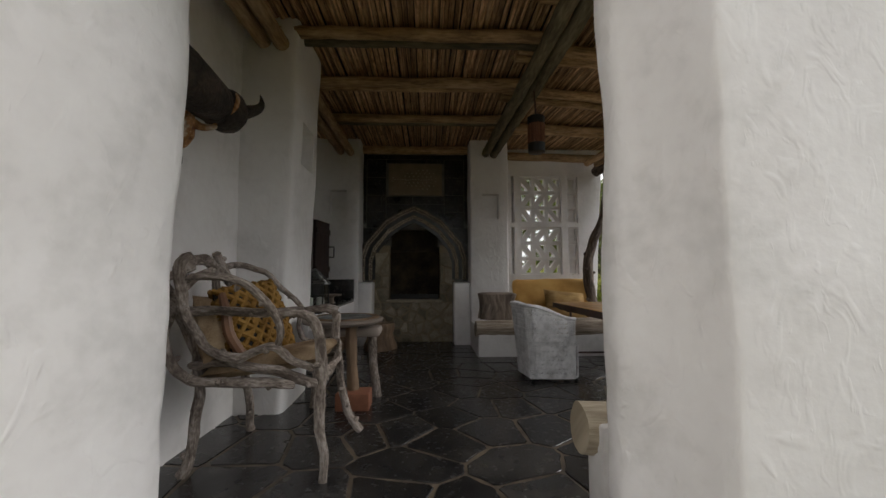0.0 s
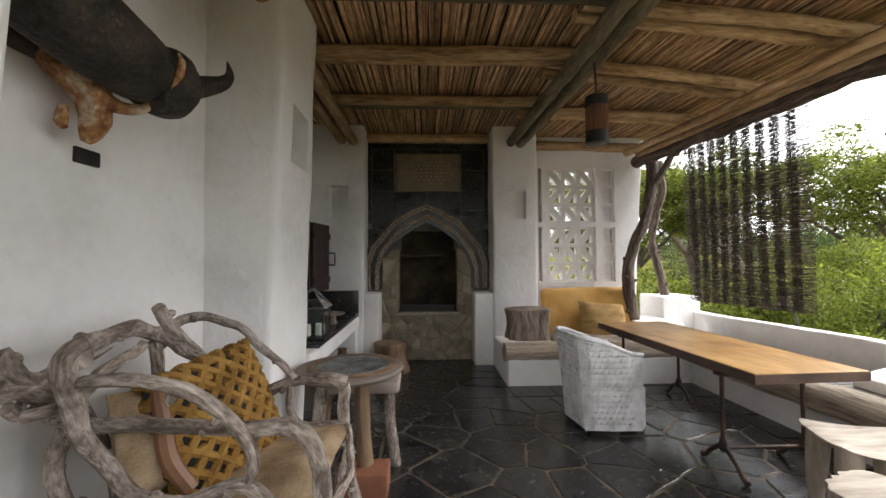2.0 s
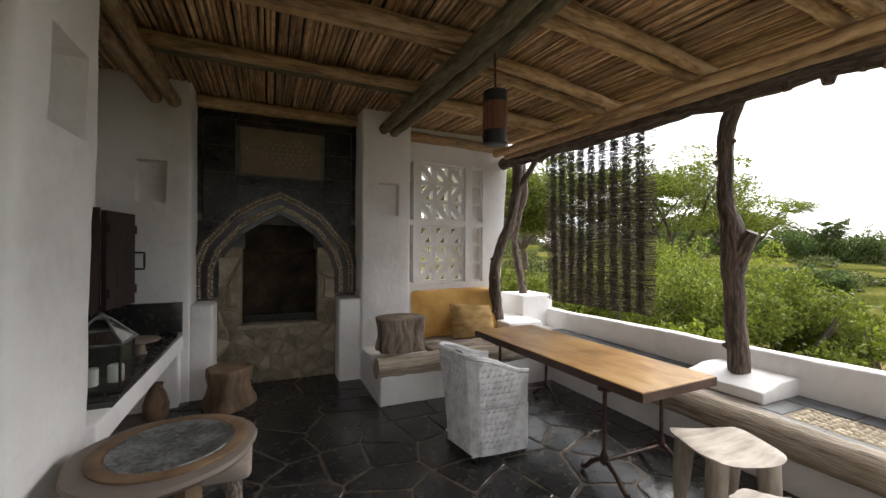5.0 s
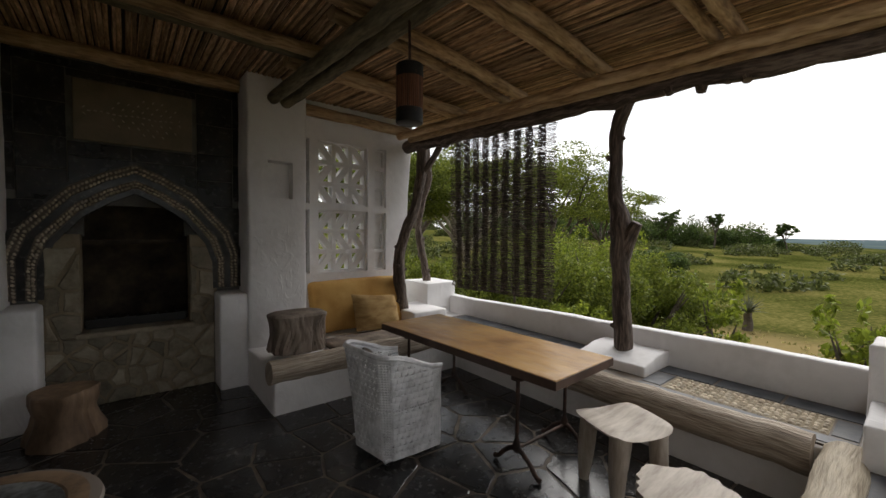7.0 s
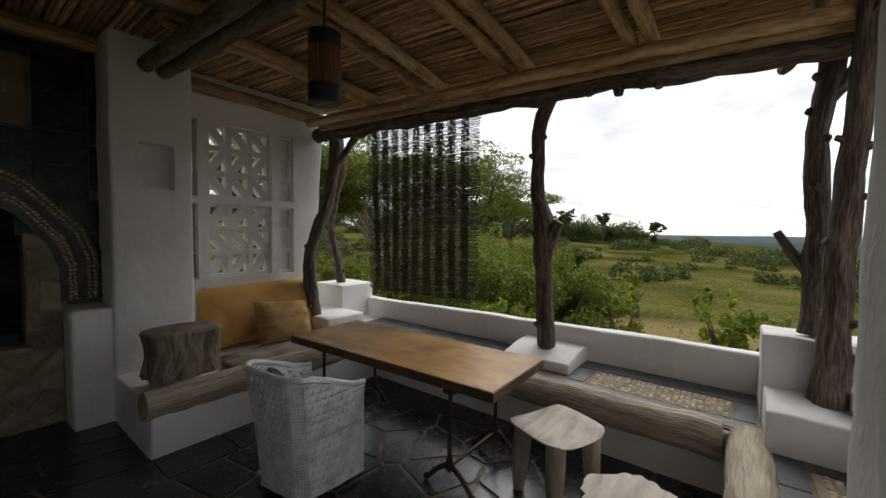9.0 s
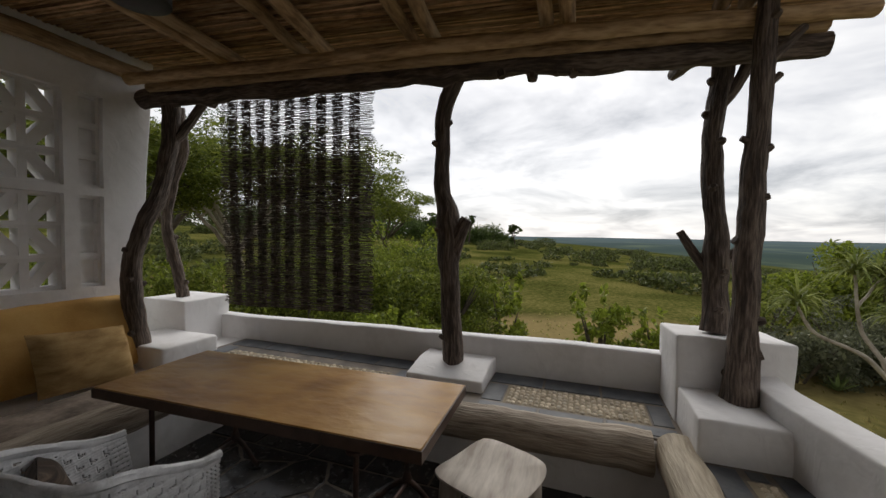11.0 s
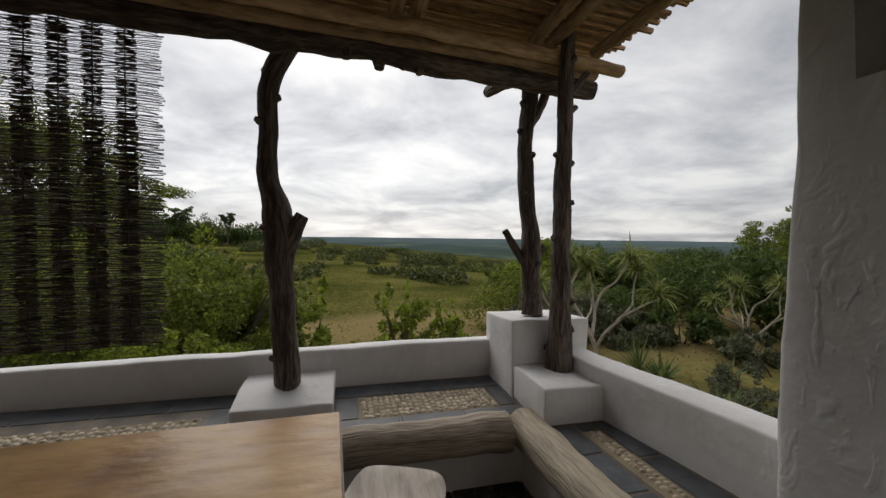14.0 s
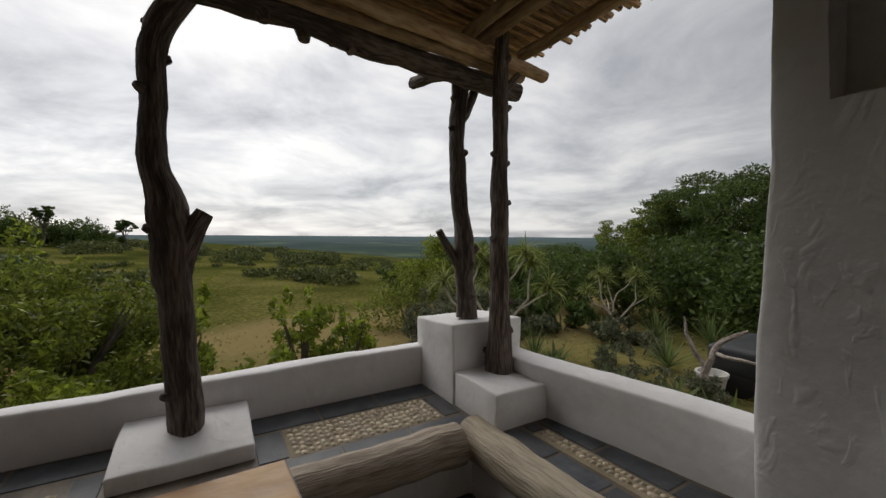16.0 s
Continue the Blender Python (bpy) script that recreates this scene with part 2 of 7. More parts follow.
BARKP = surface("pale_bark", [(0.26, 0.22, 0.17), (0.42, 0.37, 0.30), (0.54, 0.49, 0.41)], 4, 0.85, 0.5, 25, 0.01)
BARKD = surface("brown_bark", [(0.05, 0.04, 0.03), (0.10, 0.08, 0.06), (0.16, 0.13, 0.10)], 6, 0.9, 0.6, 30, 0.02)
TARP = surface("black_trailer_cover", [(0.012, 0.013, 0.014), (0.03, 0.031, 0.033)], 3, 0.5, 0.3, 20, 0.01)
POT = surface("white_clay_pot", [(0.5, 0.48, 0.44), (0.66, 0.64, 0.6)], 8, 0.8, 0.3, 40, 0.005)
ROOFING = surface("dark_roofing", [(0.02, 0.018, 0.015), (0.05, 0.042, 0.035)], 4, 0.9, 0.3, 30, 0.01)


def leaf_material(name, dark, light, through_=0.42):
    m = surface(name, [dark, tuple((a + b) / 2 for a, b in zip(dark, light)), light], 0.9, 0.55, 0, 6, vary=0.45, island=True, fine_mix=0.5, spec=0.3)
    n, l = m.node_tree.nodes, m.node_tree.links
    b = n["Principled BSDF"]
    t = n.new("ShaderNodeBsdfTranslucent")
    l.new(b.inputs["Base Color"].links[0].from_socket, t.inputs["Color"])
    mix = n.new("ShaderNodeMixShader"); mix.inputs[0].default_value = through_
    l.new(b.outputs[0], mix.inputs[1]); l.new(t.outputs[0], mix.inputs[2])
    l.new(mix.outputs[0], n["Material Output"].inputs["Surface"])
    return m


LEAF_BRIGHT = leaf_material("bright_leaves", (0.105, 0.15, 0.016), (0.31, 0.36, 0.045))
LEAF_MID = leaf_material("mid_green_leaves", (0.078, 0.110, 0.015), (0.25, 0.285, 0.042))
LEAF_DARK = leaf_material("dark_green_leaves", (0.038, 0.066, 0.015), (0.120, 0.170, 0.038))
LEAF_SCRUB = leaf_material("scrub_leaves", (0.048, 0.064, 0.016), (0.140, 0.160, 0.046), 0.35)
LEAF_ALOE = leaf_material("aloe_leaves", (0.14, 0.18, 0.04), (0.36, 0.39, 0.12))
LEAF_AGAVE = leaf_material("agave_leaves", (0.075, 0.115, 0.035), (0.24, 0.30, 0.10))
LEAF_GREY = leaf_material("grey_green_leaves", (0.075, 0.085, 0.045), (0.21, 0.22, 0.13))

GLASS = bpy.data.materials.new("clear_glass")
GLASS.use_nodes = True
_g = GLASS.node_tree.nodes["Principled BSDF"]
_g.inputs["Transmission Weight"].default_value, _g.inputs["Roughness"].default_value, _g.inputs["IOR"].default_value = 1.0, 0.03, 1.45
_g.inputs["Base Color"].default_value = (0.9, 0.95, 0.93, 1)


def ground_material():
    m = surface("grass_ground", [(0.036, 0.043, 0.010), (0.080, 0.087, 0.020), (0.165, 0.146, 0.046)], 0.22, 0.95, 0.5, 7, 0.05, fine_mix=0.8, spec=0.0)
    n, l = m.node_tree.nodes, m.node_tree.links
    b = n["Principled BSDF"]
    grass = b.inputs["Base Color"].links[0].from_socket
    co = n.new("ShaderNodeTexCoord")
    sep = n.new("ShaderNodeSeparateXYZ"); l.new(co.outputs["Object"], sep.inputs[0])
    # dry mown strip of lawn and track round the house
    wob = n.new("ShaderNodeTexNoise"); wob.inputs["Scale"].default_value = 0.16; wob.inputs["Detail"].default_value = 5
    l.new(co.outputs["Object"], wob.inputs["Vector"])
    ma = n.new("ShaderNodeMath"); ma.operation = "MULTIPLY_ADD"; ma.inputs[1].default_value = 9.0
    l.new(wob.outputs["Fac"], ma.inputs[0]); l.new(sep.outputs["X"], ma.inputs[2])
    dry = n.new("ShaderNodeValToRGB")
    e = dry.color_ramp.elements
    e[0].position, e[0].color = 0.0, (0.45, 0.45, 0.45, 1)
    e[1].position, e[1].color = 1.0, (0, 0, 0, 1)
    for p, v in ((0.34, 0.22), (0.42, 0.70), (0.50, 0.78), (0.545, 0.06)):
        x = e.new(p); x.color = (v, v, v, 1)
    mr = n.new("ShaderNodeMapRange"); mr.inputs["From Min"].default_value, mr.inputs["From Max"].default_value = -2, 36
    l.new(ma.outputs[0], mr.inputs["Value"]); l.new(mr.outputs[0], dry.inputs[0])
    tan = n.new("ShaderNodeRGB"); tan.outputs[0].default_value = (0.275, 0.205, 0.095, 1)
    mix = n.new("ShaderNodeMix"); mix.data_type = "RGBA"
    l.new(dry.outputs[0], mix.inputs["Factor"]); l.new(grass, mix.inputs["A"]); l.new(tan.outputs[0], mix.inputs["B"])
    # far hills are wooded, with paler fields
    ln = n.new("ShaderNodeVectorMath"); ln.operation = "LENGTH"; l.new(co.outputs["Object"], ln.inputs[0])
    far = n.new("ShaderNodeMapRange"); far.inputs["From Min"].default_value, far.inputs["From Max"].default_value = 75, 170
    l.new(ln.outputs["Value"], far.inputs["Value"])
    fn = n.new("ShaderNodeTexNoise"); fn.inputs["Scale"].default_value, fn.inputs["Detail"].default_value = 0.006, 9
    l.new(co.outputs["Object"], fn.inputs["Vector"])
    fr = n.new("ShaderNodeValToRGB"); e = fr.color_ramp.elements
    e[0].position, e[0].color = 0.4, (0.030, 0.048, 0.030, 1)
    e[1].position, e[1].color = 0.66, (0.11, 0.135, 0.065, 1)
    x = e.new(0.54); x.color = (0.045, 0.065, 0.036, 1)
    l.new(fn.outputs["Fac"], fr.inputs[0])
    # aerial haze painted into the colour: blends to blue-grey with distance
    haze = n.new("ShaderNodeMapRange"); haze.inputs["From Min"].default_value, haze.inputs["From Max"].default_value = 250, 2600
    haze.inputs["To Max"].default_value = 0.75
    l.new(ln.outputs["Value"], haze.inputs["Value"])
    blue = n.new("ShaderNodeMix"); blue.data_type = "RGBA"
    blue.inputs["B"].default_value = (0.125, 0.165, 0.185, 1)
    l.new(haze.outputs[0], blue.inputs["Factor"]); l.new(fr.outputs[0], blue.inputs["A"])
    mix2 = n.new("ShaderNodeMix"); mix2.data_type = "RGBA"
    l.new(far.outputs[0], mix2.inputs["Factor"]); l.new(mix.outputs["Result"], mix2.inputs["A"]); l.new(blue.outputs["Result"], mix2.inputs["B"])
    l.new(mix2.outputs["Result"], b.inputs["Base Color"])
    return m


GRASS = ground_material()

# ---------------------------------------------------------------- builders


class Shape:
    """Collects points, faces and lengthwise texture places of one mesh."""

    def __init__(self):
        self.v, self.f, self.uv, self.mi = [], [], [], []

    def add(self, verts, faces, uvs=None, mi=0):
        o = len(self.v)
        self.v.extend(tuple(p) for p in verts)
        for i, fc in enumerate(faces):
            self.f.append(tuple(o + k for k in fc))
            self.uv.append(uvs[i] if uvs else [(0.0, 0.0)] * len(fc))
            self.mi.append(mi)

    def box(self, lo, hi, mi=0, m=None):
        (a, b, c), (d, e, g) = lo, hi
        p = [Vector(q) for q in ((a, b, c), (d, b, c), (d, e, c), (a, e, c), (a, b, g), (d, b, g), (d, e, g), (a, e, g))]
        if m:
            p = [m @ q for q in p]
        self.add(p, [(0, 3, 2, 1), (4, 5, 6, 7), (0, 1, 5, 4), (1, 2, 6, 5), (2, 3, 7, 6), (3, 0, 4, 7)], None, mi)

    def tube(self, pts, radii, segs=10, step=0.06, wob=0.0, bump=0.0, seed=0, caps=True, mi=0, straight=False):
        """A round limb through pts, with uneven thickness and a wandering line."""
        pts = [Vector(p) for p in pts]
        if isinstance(radii, (int, float)):
            radii = [radii] * len(pts)
        line, rad = [], []
        for i in range(len(pts) - 1):
            p0, p1, p2, p3 = pts[max(i - 1, 0)], pts[i], pts[i + 1], pts[min(i + 2, len(pts) - 1)]
            k = max(2, int((p2 - p1).length / step))
            for j in range(k):
                t = j / k
                if straight:
                    q = p1.lerp(p2, t)
                else:
                    q = 0.5 * ((2 * p1) + (p2 - p0) * t + (2 * p0 - 5 * p1 + 4 * p2 - p3) * t * t + (3 * p1 - p0 - 3 * p2 + p3) * t ** 3)
                line.append(q); rad.append(radii[i] * (1 - t) + radii[i + 1] * t)
        line.append(pts[-1]); rad.append(radii[-1])
        if wob:
            for i, q in enumerate(line):
                o = Vector((seed * 7.3, seed * 1.7, seed * 3.1))
                e = min(1, i / 3, (len(line) - 1 - i) / 3)
                line[i] = q + noise.noise_vector(q * 5 + o) * wob * e
        ref = Vector((0.31, 0.27, 0.91))
        rings, length = [], 0.0
        last = None
        for i, q in enumerate(line):
            d = (line[min(i + 1, len(line) - 1)] - line[max(i - 1, 0)]).normalized()
            if last is None:
                u = d.cross(ref)
                if u.length < 0.1:
                    u = d.cross(Vector((1, 0, 0)))
                u.normalize()
            else:
                u = (last - d * last.dot(d)).normalized()
            last = u
            w = d.cross(u)
            if i:
                length += (q - line[i - 1]).length
            ring = []
            for s in range(segs):
                a = 2 * math.pi * s / segs
                n_ = u * math.cos(a) + w * math.sin(a)
                r = rad[i]
                if bump:
                    r *= 1 + bump * (noise.noise(q * 3 + n_ * 0.7 + Vector((seed, 0, seed * 2.1))) + 0.45 * noise.noise(q * 13 + n_ * 1.3 + Vector((0, seed, 0))) + 0.6 * noise.noise(n_ * 2.2 + q * 1.1 + Vector((seed * 5, 3, 0))))
                ring.append(q + n_ * r)
            rings.append((ring, length))
        verts = [p for r, _ in rings for p in r]
        faces, uvs = [], []
        per = 2 * math.pi * max(rad)
        for i in range(len(rings) - 1):
            for s in range(segs):
                t = (s + 1) % segs
                faces.append((i * segs + s, i * segs + t, (i + 1) * segs + t, (i + 1) * segs + s))
                a, b = s / segs * per + seed, (s + 1) / segs * per + seed
                uvs.append([(a, rings[i][1]), (b, rings[i][1]), (b, rings[i + 1][1]), (a, rings[i + 1][1])])
        if caps:
            for k, rv in ((0, True), (len(rings) - 1, False)):
                idx = list(range(k * segs, (k + 1) * segs))
                faces.append(tuple(reversed(idx)) if rv else tuple(idx))
                uvs.append([(seed + verts[j].x * 0.3, verts[j].z + verts[j].y) for j in faces[-1]])
        self.add(verts, faces, uvs, mi)
        return self

    def lathe(self, prof, segs=24, centre=(0, 0, 0), mi=0, lobe=None):
        cx, cy, cz = centre
        vs, fs = [], []
        for r, z in prof:
            for s in range(segs):
                a = 2 * math.pi * s / segs
                q = r * (lobe(a, z) if lobe else 1)
                vs.append((cx + q * math.cos(a), cy + q * math.sin(a), cz + z))
        for i in range(len(prof) - 1):
            for s in range(segs):
                t = (s + 1) % segs
                fs.append((i * segs + s, i * segs + t, (i + 1) * segs + t, (i + 1) * segs + s))
        fs.append(tuple(reversed(range(segs))))
        fs.append(tuple(range((len(prof) - 1) * segs, len(prof) * segs)))
        self.add(vs, fs, None, mi)
        return self

    def mesh(self, name, mats, smooth=True, sharp=40):
        me = bpy.data.meshes.new(name)
        me.from_pydata(self.v, [], self.f)
        for m in (mats if isinstance(mats, (list, tuple)) else [mats]):
            me.materials.append(m)
        lay = me.uv_layers.new(name="UVMap")
        lay.data.foreach_set("uv", np.array([c for f in self.uv for p in f for c in p], dtype=np.float32))
        me.polygons.foreach_set("material_index", np.array(self.mi, dtype=np.int32))
        if smooth:
            me.shade_smooth()
            me.set_sharp_from_angle(angle=radians(sharp))
        me.update()
        return me


def part(name, shape, material, parent=None, label="", smooth=True, sharp=40):
    ob = new(name, shape.mesh(name, material, smooth, sharp))
    if parent:
        ob.parent = parent
        ob.matrix_parent_inverse = parent.matrix_basis.inverted()
    if label:
        tagged(ob, label)
    return ob


def thing(name, at, label, category, group="", kind=""):
    ob = new(name)
    ob.empty_display_size = 0.1
    ob.matrix_basis = pose(*at)
    return tagged(ob, label, category, group, kind)


def cuts(lo, hi, extra, step, r):
    c = {lo, hi}
    if r:
        c |= {lo + r * 0.3, lo + r, hi - r * 0.3, hi - r}
    c |= {e for e in extra if lo < e < hi}
    c = sorted(c)
    out = [c[0]]
    for a, b in zip(c, c[1:]):
        if b - a < 1e-4:
            continue
        k = max(1, round((b - a) / step))
        out += [a + (b - a) * i / k for i in range(1, k + 1)]
    return out


def plastered(lo, hi, holes=(), r=0.03, amp=0.008, step=0.12, lean=None, shape=None):
    """A plastered block from lo to hi with openings cut out of it, worn edges and an uneven face."""
    ex = [[h[0][i] for h in holes] + [h[1][i] for h in holes] for i in range(3)]
    ax = [cuts(lo[i], hi[i], ex[i], step, r) for i in range(3)]
    n = [len(a) - 1 for a in ax]
    mid = [[(a[i] + a[i + 1]) / 2 for i in range(len(a) - 1)] for a in ax]

    def full(i, j, k):
        if not (0 <= i < n[0] and 0 <= j < n[1] and 0 <= k < n[2]):
            return False
        p = (mid[0][i], mid[1][j], mid[2][k])
        return not any(all(h[0][q] < p[q] < h[1][q] for q in range(3)) for h in holes)

    sh = shape or Shape()
    index, vs, fs = {}, [], []

    def vid(i, j, k):
        if (i, j, k) not in index:
            p = Vector((ax[0][i], ax[1][j], ax[2][k]))
            if r:
                c = Vector([min(max(p[q], lo[q] + r), hi[q] - r) for q in range(3)])
                d = p - c
                if d.length > 1e-6:
                    m = max(abs(x) for x in d)
                    p = c + d.normalized() * m
            if amp:
                p += noise.noise_vector(p * 1.6) * amp * 1.2 + noise.noise_vector(p * 6 + Vector((9, 2, 4))) * amp * 0.5
            if lean:
                p = lean(p)
            index[(i, j, k)] = len(vs)
            vs.append(p)
        return index[(i, j, k)]

    for i in range(n[0]):
        for j in range(n[1]):
            for k in range(n[2]):
                if not full(i, j, k):
                    continue
                for d, q in (((1, 0, 0), ((1, 0, 0), (1, 1, 0), (1, 1, 1), (1, 0, 1))), ((-1, 0, 0), ((0, 0, 0), (0, 0, 1), (0, 1, 1), (0, 1, 0))),
                             ((0, 1, 0), ((0, 1, 0), (0, 1, 1), (1, 1, 1), (1, 1, 0))), ((0, -1, 0), ((0, 0, 0), (1, 0, 0), (1, 0, 1), (0, 0, 1))),
                             ((0, 0, 1), ((0, 0, 1), (1, 0, 1), (1, 1, 1), (0, 1, 1))), ((0, 0, -1), ((0, 0, 0), (0, 1, 0), (1, 1, 0), (1, 0, 0)))):
                    if not full(i + d[0], j + d[1], k + d[2]):
                        fs.append(tuple(vid(i + a, j + b, k + c) for a, b, c in q))
    sh.add(vs, fs)
    return sh


def cushion(size, puff=0.5, n=14, m=None, mi=0, shape=None):
    """A stuffed cushion: thick in the middle, thin at its seams, with pinched corners. size: width x, thickness y, height z."""
    w, t, h = size
    sh = shape or Shape()
    for side in (1, -1):
        vs, fs = [], []
        for i in range(n + 1):
            for j in range(n + 1):
                a, b = 2 * i / n - 1, 2 * j / n - 1
                k = ((1 - abs(a) ** 3.0) * (1 - abs(b) ** 3.0)) ** puff
                pinch = 1 - 0.05 * (1 - abs(b)) ** 0.7 * abs(a) ** 3
                pinch2 = 1 - 0.05 * (1 - abs(a)) ** 0.7 * abs(b) ** 3
                p = Vector((a * w / 2 * pinch, side * (t / 2 * k + 0.001), b * h / 2 * pinch2))
                p += noise.noise_vector(p * 7 + Vector((w * 9, h * 5, 1))) * 0.012 * k
                vs.append(m @ p if m else p)
        for i in range(n):
            for j in range(n):
                q = (i * (n + 1) + j, (i + 1) * (n + 1) + j, (i + 1) * (n + 1) + j + 1, i * (n + 1) + j + 1)
                fs.append(q if side < 0 else tuple(reversed(q)))
        sh.add(vs, fs, None, mi)
    return sh


def cells(x0, x1, y0, y1, size, seed, gap=0.02, skip=None, keep=None):
    """Irregular crazy-paving pieces: the plane split round scattered seeds, each piece shrunk by the joint."""
    rng = random.Random(seed)
    seeds, tries = [], 0
    want = int((x1 - x0) * (y1 - y0) / size ** 2 * 1.25)
    while len(seeds) < want and tries < want * 60:
        tries += 1
        p = (rng.uniform(x0, x1), rng.uniform(y0, y1))
        if all(math.dist(p, q) > size * rng.uniform(0.38, 0.95) for q in seeds):
            seeds.append(p)
    out = []
    for a in seeds:
        if skip and skip(*a):
            continue
        poly = [(x0, y0), (x1, y0), (x1, y1), (x0, y1)]
        g = gap * rng.uniform(0.55, 1.5)
        for b in seeds:
            if b is a or abs(b[0] - a[0]) > 3 * size or abs(b[1] - a[1]) > 3 * size:
                continue
            dx, dy = b[0] - a[0], b[1] - a[1]
            d = math.hypot(dx, dy)
            dx, dy = dx / d, dy / d
            lim = d / 2 - g / 2
            res = []
            for p, q in zip(poly, poly[1:] + poly[:1]):
                sp = (p[0] - a[0]) * dx + (p[1] - a[1]) * dy - lim
                sq = (q[0] - a[0]) * dx + (q[1] - a[1]) * dy - lim
                if sp <= 0:
                    res.append(p)
                if (sp < 0 < sq) or (sq < 0 < sp):
                    t = sp / (sp - sq)
                    res.append((p[0] + (q[0] - p[0]) * t, p[1] + (q[1] - p[1]) * t))
            poly = res
            if len(poly) < 3:
                break
        if len(poly) >= 3:
            # chip the corners and let the edges waver
            soft = []
            for p, q in zip(poly, poly[1:] + poly[:1]):
                L = math.dist(p, q)
                if L < 0.02:
                    soft.append(p)
                    continue
                nx, ny = (q[1] - p[1]) / L, (p[0] - q[0]) / L
                for f, k in ((0.07, 0.0), (0.36, 1.0), (0.68, 1.0), (0.93, 0.0)):
                    o = -gap * (0.1 + 0.35 * rng.random()) * k * min(1, L / 0.2)
                    soft.append((p[0] + (q[0] - p[0]) * f + nx * o, p[1] + (q[1] - p[1]) * f + ny * o))
            out.append((a, soft))
    return out


def slab(poly, z0, z1, to=None, chamfer=0.006):
    """A flat stone over a polygon; to maps (u, v, height) to the place."""
    sh = Shape()
    cx, cy = sum(p[0] for p in poly) / len(poly), sum(p[1] for p in poly) / len(poly)
    to = to or (lambda u, v, h: (u, v, h))
    n = len(poly)
    ins = [(cx + (x - cx) * (1 - chamfer / max(math.hypot(x - cx, y - cy), 0.03)), cy + (y - cy) * (1 - chamfer / max(math.hypot(x - cx, y - cy), 0.03))) for x, y in poly]
    vs = [to(x, y, z0) for x, y in poly] + [to(x, y, z1 - chamfer * 0.6) for x, y in poly] + [to(x, y, z1) for x, y in ins]
    fs = [tuple(range(2 * n, 3 * n))]
    for i in range(n):
        j = (i + 1) % n
        fs += [(i, j, n + j, n + i), (n + i, n + j, 2 * n + j, 2 * n + i)]
    sh.add(vs, fs)
    return sh


def leaves(sh, centres, count, size, seed, flat=0.0, hollow=0.45, mi=0):
    """Small leaves scattered through the clumps (x, y, z, rx, ry, rz), thickest near their outsides."""
    rng = np.random.default_rng(seed)
    c = np.array(centres, dtype=float)
    wgt = c[:, 3] * c[:, 4] + c[:, 4] * c[:, 5]
    pick = rng.choice(len(c), size=count, p=wgt / wgt.sum())
    d = rng.normal(size=(count, 3)); d /= np.linalg.norm(d, axis=1)[:, None]
    rad = hollow + (1 - hollow) * rng.random(count) ** 0.6
    rad *= 1 + 0.25 * rng.normal(size=count) * 0.4
    p = c[pick, :3] + d * rad[:, None] * c[pick, 3:6]
    a = rng.normal(size=(count, 3)) + d * 0.4; a[:, 2] *= (1 - flat)
    a /= np.linalg.norm(a, axis=1)[:, None]
    b = np.cross(a, rng.normal(size=(count, 3))); b /= np.linalg.norm(b, axis=1)[:, None]
    s = size * (0.6 + 0.8 * rng.random(count))[:, None]
    q = np.stack([p - a * s, p + b * s * 0.42, p + a * s, p - b * s * 0.42], axis=1).reshape(-1, 3)
    o = len(sh.v)
    sh.v.extend(map(tuple, q.tolist()))
    for i in range(count):
        k = o + 4 * i
        sh.f.append((k, k + 1, k + 2, k + 3))
        sh.uv.append([(0, 0)] * 4)
        sh.mi.append(mi)
    return sh

# ---------------------------------------------------------------- ground and distance
EYE_H = 1.66


def crest(th):
    """Rise of the far edge of the field, in degrees above level, by direction."""
    tab = [(-180, -3.0), (-60, -4.2), (-25, -4.0), (-17, -3.0), (-7, -1.8), (0, -1.3), (12, -0.5), (25, 0.1), (40, 0.6), (70, 0.6), (120, -1.0), (180, -3.0)]
    for (a, u), (b, v) in zip(tab, tab[1:]):
        if a <= th <= b:
            return u + (v - u) * (th - a) / (b - a)
    return -3.0


def sstep(a, b, x):
    t = min(max((x - a) / (b - a), 0), 1)
    return t * t * (3 - 2 * t)


def ground_z(x, y):
    dx, dy = x - 0.8, y - 4.8
    r, th = math.hypot(dx, dy), math.degrees(math.atan2(dy, dx))
    zc = EYE_H + 85 * math.tan(radians(crest(th)))
    z = -0.62 - 0.35 * sstep(5, 16, r)
    z += (zc - z) * sstep(14, 85, r)
    z += (-42 - z) * sstep(85, 420, r)
    z += (-11 - z) * sstep(700, 3200, r)
    z += noise.noise(Vector((x, y, 0)) * 0.12) * 0.12 * sstep(6, 20, r) + noise.noise(Vector((x, y, 5)) * 0.02) * 0.8 * sstep(25, 70, r)
    z += noise.noise(Vector((x, y, 9)) * 0.0022) * 16 * sstep(300, 900, r) * (1 - 0.85 * sstep(1500, 3200, r))
    return z


